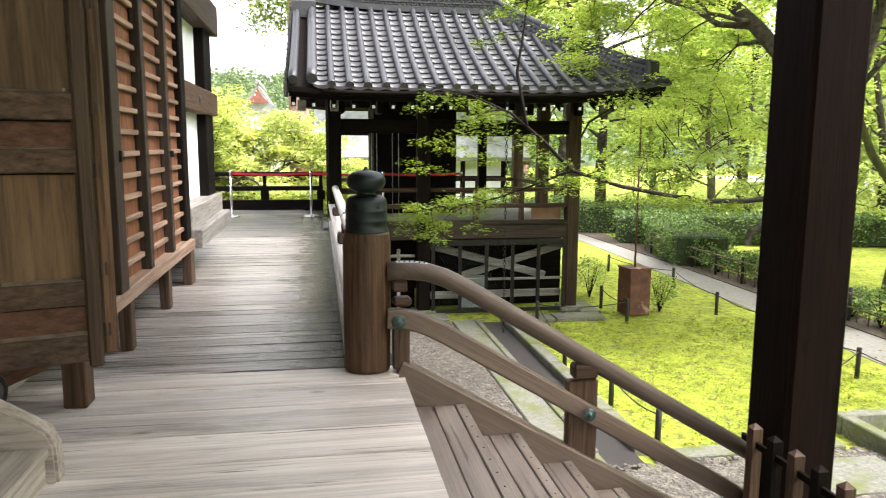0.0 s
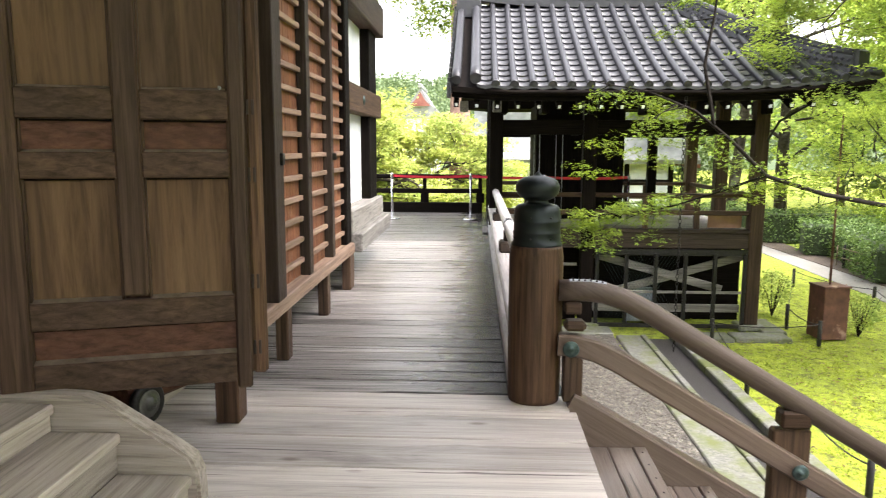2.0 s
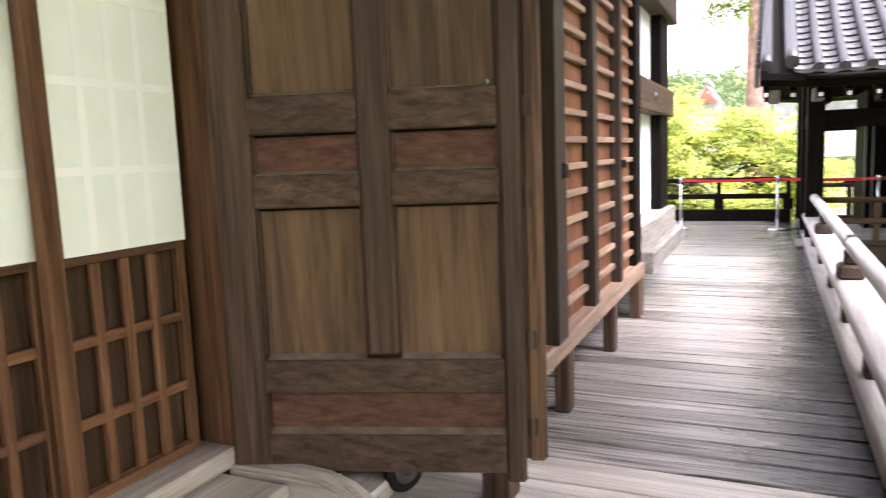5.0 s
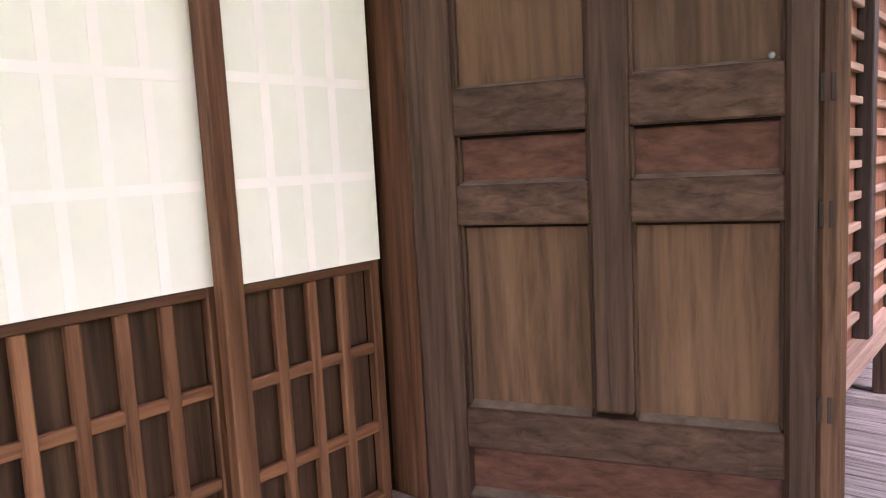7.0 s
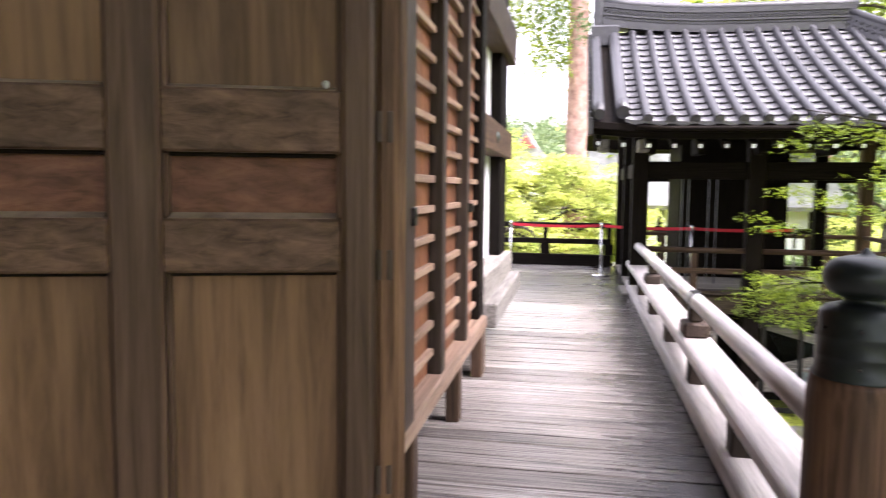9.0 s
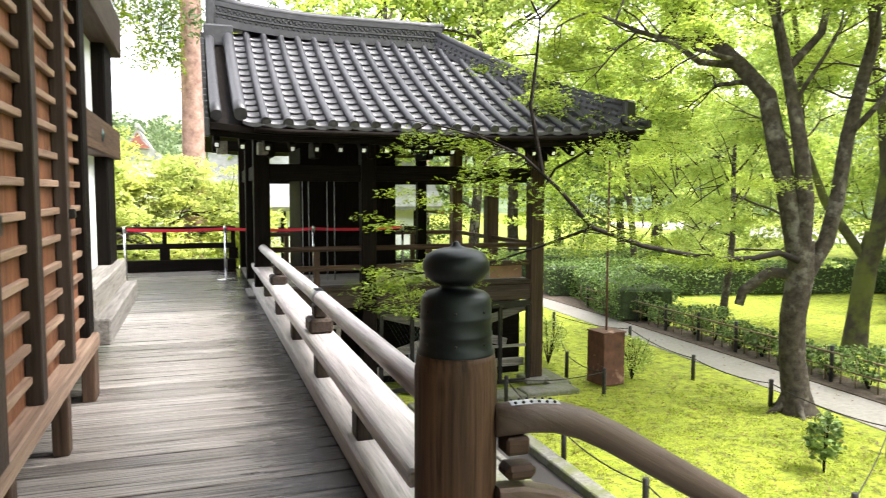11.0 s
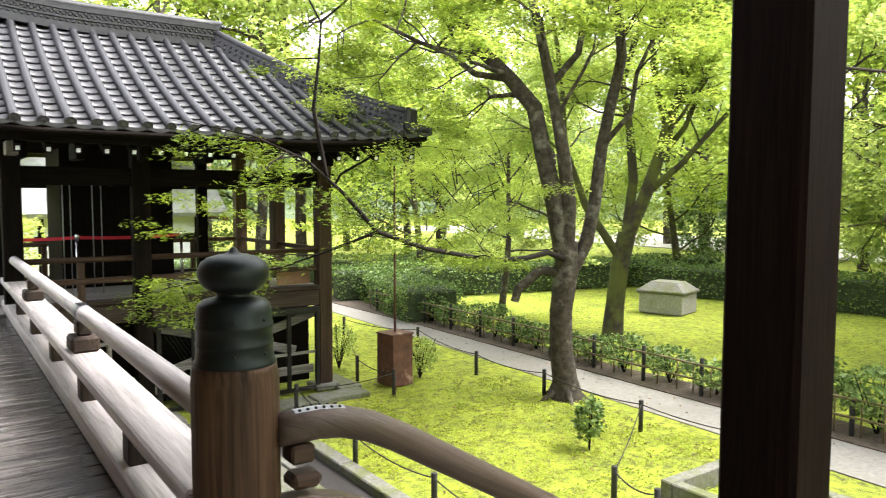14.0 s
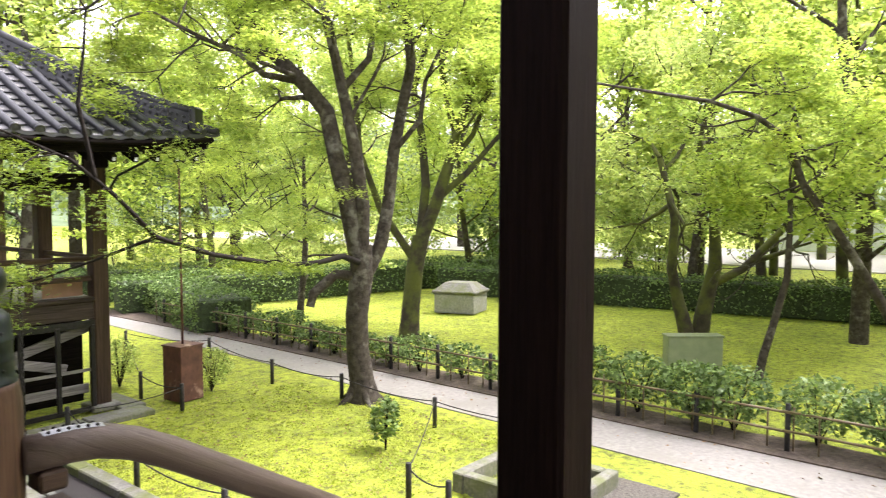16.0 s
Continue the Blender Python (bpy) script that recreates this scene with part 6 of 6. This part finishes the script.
limb(rng, T2, [(0.25, 0, 2.1), (0.5, 0.2, 3.6), (0.4, 0.2, 4.7), (0.2, 0.2, 5.8), (0.6, 0.2, 7.1), (0.5, 0.3, 8.6)], 0.12, 0.05, bm, tips, 3, 1.1, 6)
limb(rng, T2, [(0.1, 0, 1.9), (-0.6, 0.2, 3.0), (-1.1, 0.2, 4.3), (-1.2, 0.2, 5.8), (-1.5, 0, 7.4)], 0.10, 0.04, bm, tips, 3, 1.1, 6)
finish_tree(t, rng, bm, tips, moss_bark, leaf_maple, 44, 0.62, 0.088, 0.04, 0.3)

# mossy spreading tree beside the cabinet and a slim bent one
T3 = (15.95, 7.9, G)
rng = np.random.default_rng(23)
R2, F2 = Vector((0.66, -0.75, 0)), Vector((0.75, 0.66, 0))
t = thing("mossy_tree", "low mossy tree forking near the ground with spreading limbs", "tree", T3)
bm, tips = bmesh.new(), []


def bent2(base, pts):
    return [Vector(base) + R2 * u + F2 * w + Vector((0, 0, z)) for u, w, z in pts]


for pts, r0, r1, fk in (([(-0.1, 0, -0.1), (-0.25, 0, 0.5), (-0.4, 0, 1.0), (-0.55, 0, 1.7), (-0.5, 0, 2.8), (-0.8, 0.2, 4.2)], 0.26, 0.10, 5),
                        ([(0.1, 0, -0.1), (0.2, 0, 0.7), (0.45, 0, 1.8), (0.4, 0, 3.0), (0.0, 0, 4.1), (0.2, 0, 5.6)], 0.30, 0.08, 6),
                        ([(0.3, 0, 1.3), (1.1, 0, 1.7), (1.9, 0, 2.5), (2.7, 0.1, 3.4), (3.6, 0.2, 4.2)], 0.15, 0.07, 6),
                        ([(1.3, 0, 1.85), (2.4, 0.4, 2.1), (3.3, 0.6, 2.9), (4.2, 0.6, 4.0)], 0.09, 0.05, 5)):
    P = bent2(T3, pts)
    tube(P, list(np.linspace(0.72 * r0, 0.72 * r1, len(P))), 10, bm, False)
    for k in range(fk):
        q = P[-1] if k == 0 else P[-2].lerp(P[-1], rng.uniform(0, 1))
        grow(rng, q, Vector(rng.normal(0, 0.7, 3)) + Vector((0, 0, 0.4)), 1.2, r1 * 0.6, 2, tips, bm, 0.8, 0.02)
finish_tree(t, rng, bm, [q for q in tips if q.z > G + 2.4], moss_bark, leaf_wood, 36, 0.75, 0.11, 0.05, 0.35)
T4 = (13.06, 5.73, G)
rng = np.random.default_rng(24)
t = thing("slim_maple", "slim grey maple with an arching trunk and bright leaf layers", "tree", T4)
bm, tips = bmesh.new(), []
P = bent2(T4, [(0, 0, -0.1), (0.12, 0, 0.5), (0.27, 0, 1.0), (0.5, 0, 1.85), (0.52, 0, 2.6), (0.57, 0.1, 3.3), (0.75, 0.1, 4.1), (0.5, 0, 4.9), (0.2, 0, 5.6)])
tube(P, list(np.linspace(0.085, 0.02, len(P))), 9, bm, False)
for k in range(12):
    q = P[4 + k % 5]
    grow(rng, q, Vector(rng.normal(0, 0.9, 3)) + Vector((0, 0, 0.15)), 1.0, 0.025, 2, tips, bm, 0.8, 0.0)
finish_tree(t, rng, bm, [q for q in tips if q.z > G + 2.9], bark, leaf_maple, 50, 0.6, 0.10)
T5 = (13.9, 3.3, G)
rng = np.random.default_rng(25)
t = thing("slim_maple", "slim dark maple leaning over the lawn", "tree", T5)
bm, tips = bmesh.new(), []
P = bent2(T5, [(0.0, 0, -0.1), (-0.35, 0, 0.8), (-0.77, 0, 1.5), (-1.52, 0, 2.62), (-2.19, 0, 3.5), (-2.47, 0, 4.23), (-2.97, 0, 4.56), (-3.74, 0, 4.8), (-5.5, 0, 5.06)])
tube(P, list(np.linspace(0.11, 0.02, len(P))), 9, bm, False)
for k in range(10):
    grow(rng, P[4 + k % 5], Vector(rng.normal(0, 0.9, 3)) * Vector((1, 1, 0.3)).length * 0.7 + Vector((0, 0, 0.15)), 0.9, 0.022, 2, tips, bm, 0.8, 0.0)
finish_tree(t, rng, bm, [q for q in tips if q.z > G + 2.9], bark, leaf_maple, 50, 0.6, 0.10)


def woodland(name, label, seed, trunk_mat, leaf_mat, h, r0, crown, count, size, clear=0.3):
    rng = np.random.default_rng(seed)
    t = thing(name, label, "tree", group="woodland trees round the lawn")
    bm, tips = bmesh.new(), []
    P = [Vector((0.25 * math.sin(z * 0.6 + seed) * z / h * 2, 0.25 * math.cos(z * 0.5 + seed) * z / h * 2, z)) for z in np.linspace(-0.1, h * 0.85, 8)]
    tube(P, list(np.linspace(r0, r0 * 0.35, 8)), 9, bm, False)
    for k in range(11):
        f = clear + (0.97 - clear) * k / 10
        i = min(6, int(f * 7))
        q = P[i].lerp(P[i + 1], f * 7 - i)
        a = 2.4 * k + seed
        grow(rng, q, Vector((math.cos(a), math.sin(a), 0.35 + 0.5 * f)), crown * (0.62 - 0.25 * f), r0 * 0.3, 2, tips, bm, 0.75, 0.05)
    return finish_tree(t, rng, bm, tips, trunk_mat, leaf_mat, count, crown * 0.24, size, 0.10, 0.5)


proto = [woodland("woodland_tree", "tall leafy green tree in the grove", 51, bark, leaf_wood, 11, 0.20, 4.2, 40, 0.215, 0.20),
         woodland("woodland_tree", "tall leafy green tree in the grove", 52, moss_bark, leaf_maple, 9.5, 0.17, 4.4, 40, 0.20, 0.18),
         woodland("woodland_tree", "tall leafy yellow-green tree in the grove", 53, bark, leaf_maple, 12.5, 0.24, 4.8, 40, 0.23, 0.20)]
spots = [(10.5, 30.5), (14.2, 24.2), (17.2, 27), (20.3, 23.2), (22.3, 19.0), (24.0, 15.0), (22.8, 10.5), (25.0, 6.5), (18.4, 5.0), (23.0, 2.0), (20.5, -2.5), (15.5, -4.0), (18, -8.5), (26, -4),
         (13.5, 33), (19, 32.5), (25, 28), (29, 22.5), (30, 16), (30.5, 10), (31, 4), (30, -3), (25, -10), (8.0, 35), (12.3, 17.3), (5.0, 33.0),
         (36, 30), (38, 20), (39, 10), (38, 0), (28, 36), (20, 41), (12, 42), (36, -10), (46, 24), (47, 12), (46, 0), (33, 40), (11.5, -2.5), (10.5, -8), (23.5, 8.5), (27.5, 12.0)]
rp = random.Random(12)
for k, (x, y) in enumerate(spots):
    s = rp.uniform(0.85, 1.15) * (0.62 if (x, y) == (12.3, 17.3) else 1) * (1.25 if x > 28 or y > 30 else 1)
    m = pose(x, y, G - 0.02 + (0.0 if x < 24 else 0.05 * min(x - 24, 8)), rp.uniform(-4, 4), rp.uniform(-4, 4), rp.uniform(0, 360))
    if k < 3:
        proto[k].matrix_basis = m @ Matrix.Scale(s, 4)
    else:
        c = copy_thing(proto[k % 3], m)
        c.scale = (s, s, s)

# ---- beyond the deck: maple, cedar, temple roofs, hill ----
rng = np.random.default_rng(61)
TM = (-3.0, 22.0, G)
t = thing("golden_maple", "low maple with yellow-green leaves behind the railing", "tree", TM)
bm, tips = bmesh.new(), []
tube([(TM[0], TM[1], G - 0.1), (TM[0] + 0.1, TM[1], G + 1.0), (TM[0], TM[1], G + 1.9)], [0.17, 0.14, 0.12], 9, bm, False)
for k in range(9):
    a = 0.7 * k
    grow(rng, (TM[0], TM[1], G + 1.5 + 0.08 * k), Vector((math.cos(a), math.sin(a), 0.42)), 1.45, 0.06, 2, tips, bm, 0.7, 0.03)
finish_tree(t, rng, bm, tips, bark, leaf_gold, 130, 0.75, 0.12)
for q in (pose(-7.5, 27, G, 0, 0, 130), pose(-4.9, 24.5, G, 0, 0, 60), pose(-1.9, 23.4, G, 0, 0, 210), pose(-3.9, 23.9, G, 0, 0, 300)):
    c = copy_thing(t, q)
    c.scale = (1.15, 1.15, 1.12)

rng = np.random.default_rng(62)
t = thing("cedar_tree", "tall cedar with a straight reddish shaggy trunk", "tree", (-0.5, 27.0, G))
bm = tube([(-0.5, 27, z) for z in (G - 0.1, G + 0.5, 3, 8, 16, 22)], [0.52, 0.40, 0.36, 0.33, 0.22, 0.05], 18)
part("trunk", bm, cedar_bark, t)
tips = [(-0.5 + math.cos(2.4 * k) * q, 27 + math.sin(2.4 * k) * q, 6.5 + 0.33 * k - 0.35 * q) for k in range(46) for q in (0.8, 1.6, 2.4 + 0.2 * (k % 3))]
droop = [(-0.95 - 0.25 * k + 0.1 * (j % 2), 26.0 - 0.1 * k, 7.6 - 0.32 * j + 0.1 * (k % 3)) for k in range(10) for j in range(8 if k < 5 else 5)]
c = sprays(rng, tips, 46, 0.55, 0.22) - np.array(ORIGIN[t.name])
f = new("crown", quads("crown", leaf_quads(rng, c, 0.20, 0.9, 0.35), leaf_cedar))
f.parent = t
c = sprays(rng, droop, 70, 0.26, 0.2) - np.array(ORIGIN[t.name])
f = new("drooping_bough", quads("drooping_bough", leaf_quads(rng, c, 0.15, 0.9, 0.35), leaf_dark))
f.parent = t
for x, y in ((-11, 40), (8, 46), (15, 52), (-20, 46)):
    copy_thing(t, pose(x, y, G, 0, 0, 40 * x))


def temple(name, label, x0, x1, y0, y1, wall_h, ridge_h, over=1.0, wall_mat=None):
    h = thing(name, label, "building", ((x0 + x1) / 2, (y0 + y1) / 2, G), group="temple halls in the distance")
    ym = (y0 + y1) / 2
    part("wall", box(x0, x1, y0, y1, G, wall_h, 0), wall_mat or plaster, h)
    n = max(2, round((x1 - x0) / 1.8))
    for k in range(n + 1):
        x = x0 + (x1 - x0) * k / n
        part("post", box(x - 0.1, x + 0.1, y0 - 0.05, y0 + 0.05, G, wall_h, 0), BZ, h)
    part("tie_beam", box(x0, x1, y0 - 0.045, y0 - 0.01, wall_h - 1.0, wall_h - 0.8, 0), BX, h)
    bm = bmesh.new()
    for sg in (1, -1):
        prev = None
        for i in range(7):
            f = i / 6
            y = ym - sg * (ym - y0 + over) * (1 - f)
            z = wall_h - 0.15 + (ridge_h - wall_h + 0.15) * (0.7 * f + 0.3 * f * f)
            ring = [bm.verts.new((x0 - over, y, z)), bm.verts.new((x1 + over, y, z))]
            if prev:
                bm.faces.new((prev[0], prev[1], ring[1], ring[0]))
            prev = ring
    bmesh.ops.recalc_face_normals(bm, faces=bm.faces[:])
    bmesh.ops.solidify(bm, geom=bm.faces[:], thickness=0.18)
    rf_ = part("roof", bm, far_tile, h)
    for x in (x0, x1):
        bm = bmesh.new()
        bm.faces.new([bm.verts.new(q) for q in ((x, y0, wall_h - 0.05), (x, y1, wall_h - 0.05), (x, ym, ridge_h - 0.25))])
        bmesh.ops.solidify(bm, geom=bm.faces[:], thickness=0.1)
        part("gable", bm, vermilion, h, "faded vermilion gable")
    bm = bmesh.new()
    for k in range(int((x1 - x0 + 2 * over) / 0.42)):
        x = x0 - over + 0.42 * k + 0.1
        tube([(x, ym - (ym - y0 + over) * (1 - f), wall_h - 0.15 + (ridge_h - wall_h + 0.15) * (0.7 * f + 0.3 * f * f) + 0.03) for f in np.linspace(0, 1, 6)], [0.07] * 6, 5, bm, False)
    part("roll_tiles", bm, far_tile, rf_)
    part("ridge", box(x0 - over - 0.1, x1 + over + 0.1, ym - 0.2, ym + 0.2, ridge_h - 0.05, ridge_h + 0.45, 0.05), far_tile, rf_)
    part("barge_board", box(x1 + over - 0.12, x1 + over + 0.02, y0 - over, y1 + over, wall_h - 0.3, wall_h - 0.16, 0), wood("red", "y"), rf_)
    return h


vermilion = surface("faded_vermilion", [(0.3, (0.16, 0.045, 0.035)), (0.7, (0.26, 0.10, 0.08))], 3, 0.8)
far_tile = surface("distant_silver_tile", [(0.3, (0.16, 0.165, 0.175)), (0.7, (0.30, 0.305, 0.32))], 3, 0.3, relief=0.1)
temple("temple_hall", "dark-walled temple hall with silver grey tiled roof", 0.9, 8, 30.5, 37, 0.95, 4.3, 0.9, plaster)
gable = thing("temple_gable", "distant white-tiled temple roof with a red gable", "building", (-4.9, 58.0, G), group="temple halls in the distance")
for name, mat, half, z0, z1, y0, y1 in (("gable", vermilion, 0.8, 4.5, 5.6, 57.0, 57.2), ("roof", far_tile, 1.9, 3.7, 5.9, 57.3, 63.0)):
    bm = bmesh.new()
    P = [[bm.verts.new((-4.3 + u * half, y, z0 + (z1 - z0) * w)) for u, w in ((-1, 0), (-0.45, 0.42), (0, 1), (0.45, 0.42), (1, 0))] for y in (y0, y1)]
    bm.faces.new(P[0])
    bm.faces.new(P[1][::-1])
    for i in range(5):
        bm.faces.new((P[0][i], P[1][i], P[1][(i + 1) % 5], P[0][(i + 1) % 5]))
    bmesh.ops.recalc_face_normals(bm, faces=bm.faces[:])
    part(name, bm, mat, gable, "faded red gable" if name == "gable" else "pale silver tiled roof")
part("wall", box(-5.6, -3.0, 57.6, 62.5, G, 3.7, 0), plaster, gable)
part("ridge", box(-4.45, -4.15, 56.9, 63.0, 5.85, 6.2, 0.05), far_tile, gable)

wall_far = thing("garden_wall", "long white plastered wall far behind the trees", "wall", (34, 10, G), kind="structure")
part("plaster", box(46.4, 46.7, -12, 15, G, G + 2.9, 0), plaster, wall_far)
part("coping", box(46.0, 47.1, -12.2, 15.2, G + 2.9, G + 3.2, 0.05), far_tile, wall_far)
rp = random.Random(31)
for k, (x, y) in enumerate(((25.5, 20), (24.2, 12.2), (26.5, 8.2), (25, 3.2), (24.5, -1.5), (22, -6.5), (28.5, 14), (29, 1), (27.5, 26), (21.5, 27.5), (15.5, 30), (33, 18), (33, 6), (32.5, -2), (27, -7), (9.5, 33.5), (34, 26), (25, 33), (17, 37), (34, 12))):
    r = rp.uniform(1.5, 2.3)
    if k in (2, 3, 7, 12):
        continue
    shrub("understory_tree", "dark green leafy understory tree between the trunks", x, y, r, rp.uniform(3.2, 5.2), 2600, leaf_wood if k % 5 else leaf_hedge, 0.17, 6, 100 + k, "understory behind the lawn")

# wooded hill closing the view
bm = bmesh.new()
hill = []
for i in range(10):
    d = 95 + 14 * i
    hill.append([bm.verts.new((d * math.sin(radians(a)), d * math.cos(radians(a)), G + i / 9 * (24 if a > 4 else 26) * (0.75 + 0.4 * noise.noise((a * 0.06, i * 0.3, 7))))) for a in np.arange(-90, 171, 3)])
for a, b in zip(hill, hill[1:]):
    for k in range(len(a) - 1):
        bm.faces.new((a[k], a[k + 1], b[k + 1], b[k])).smooth = True
bmesh.ops.recalc_face_normals(bm, faces=bm.faces[:])
hill_ob = solo("backdrop", bm, surface("distant_wood", [(0.3, (0.07, 0.11, 0.05)), (0.7, (0.15, 0.2, 0.10))], 0.35, 0.95, relief=0), "hazy wooded hill far behind the temple", "hill", kind="structure")
rng = np.random.default_rng(70)
crowns = 2600
deg = rng.uniform(-80, 170, crowns)
ang, dist = np.radians(deg), rng.uniform(85, 215, crowns)
rise = np.interp(dist, (95, 221), (0, 1)) * np.where(deg > 4, 24, 26) * 0.8
big = rng.uniform(2.2, 4.6, crowns)
mid = np.stack([dist * np.sin(ang), dist * np.cos(ang), G + rise + np.where(deg > 4, rng.uniform(2, 9, crowns), rng.uniform(1, 4, crowns))], 1)
k = np.repeat(np.arange(crowns), 60)
d = rng.normal(0, 1, (len(k), 3))
d /= np.linalg.norm(d, axis=1)[:, None]
c = mid[k] + d * (big[k] * rng.uniform(0.55, 1.05, len(k)))[:, None] * np.array([1, 1, 0.8])
ob = new("distant_wood", quads("distant_wood", leaf_quads(rng, c, 1.0, 0.9), leaf_far))
tagged(ob, "dense green treetops of the far woods", "woods", kind="stuff")

# the garden as a whole lies a little to the north-east of its drawing
for ob in scene.objects:
    if ob not in before_garden and ob.parent is None:
        ob.location.x += 0.09
        ob.location.y += 0.20

# ---- boards of the deck ----
rp = random.Random(3)
meshes = {}
y = -4.9
while y < 17.1:
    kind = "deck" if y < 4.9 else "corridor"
    w = rp.choice((0.26, 0.31, 0.36)) if kind == "deck" else rp.choice((0.17, 0.20, 0.23))
    if y < 4.66 <= y + w:
        w = 4.66 - y
        if w < 0.08:
            y = 4.66
            continue
    x0 = -2.6 if y < 11.3 else -5.0
    x1 = 0.80 if y + w <= 4.67 else 0.765
    key = (kind, round(w, 3), x0, x1)
    if key not in meshes:
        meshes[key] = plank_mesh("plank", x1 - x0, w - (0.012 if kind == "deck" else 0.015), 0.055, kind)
    ob = new("plank", meshes[key])
    ob.parent = floor
    ob.matrix_basis = pose((x0 + x1) / 2, y + w / 2, rp.uniform(-0.005, 0.0), rp.uniform(-0.9, 0.9) if kind == "corridor" else rp.uniform(-0.4, 0.4), 0, rp.uniform(-0.1, 0.1))
    y += w
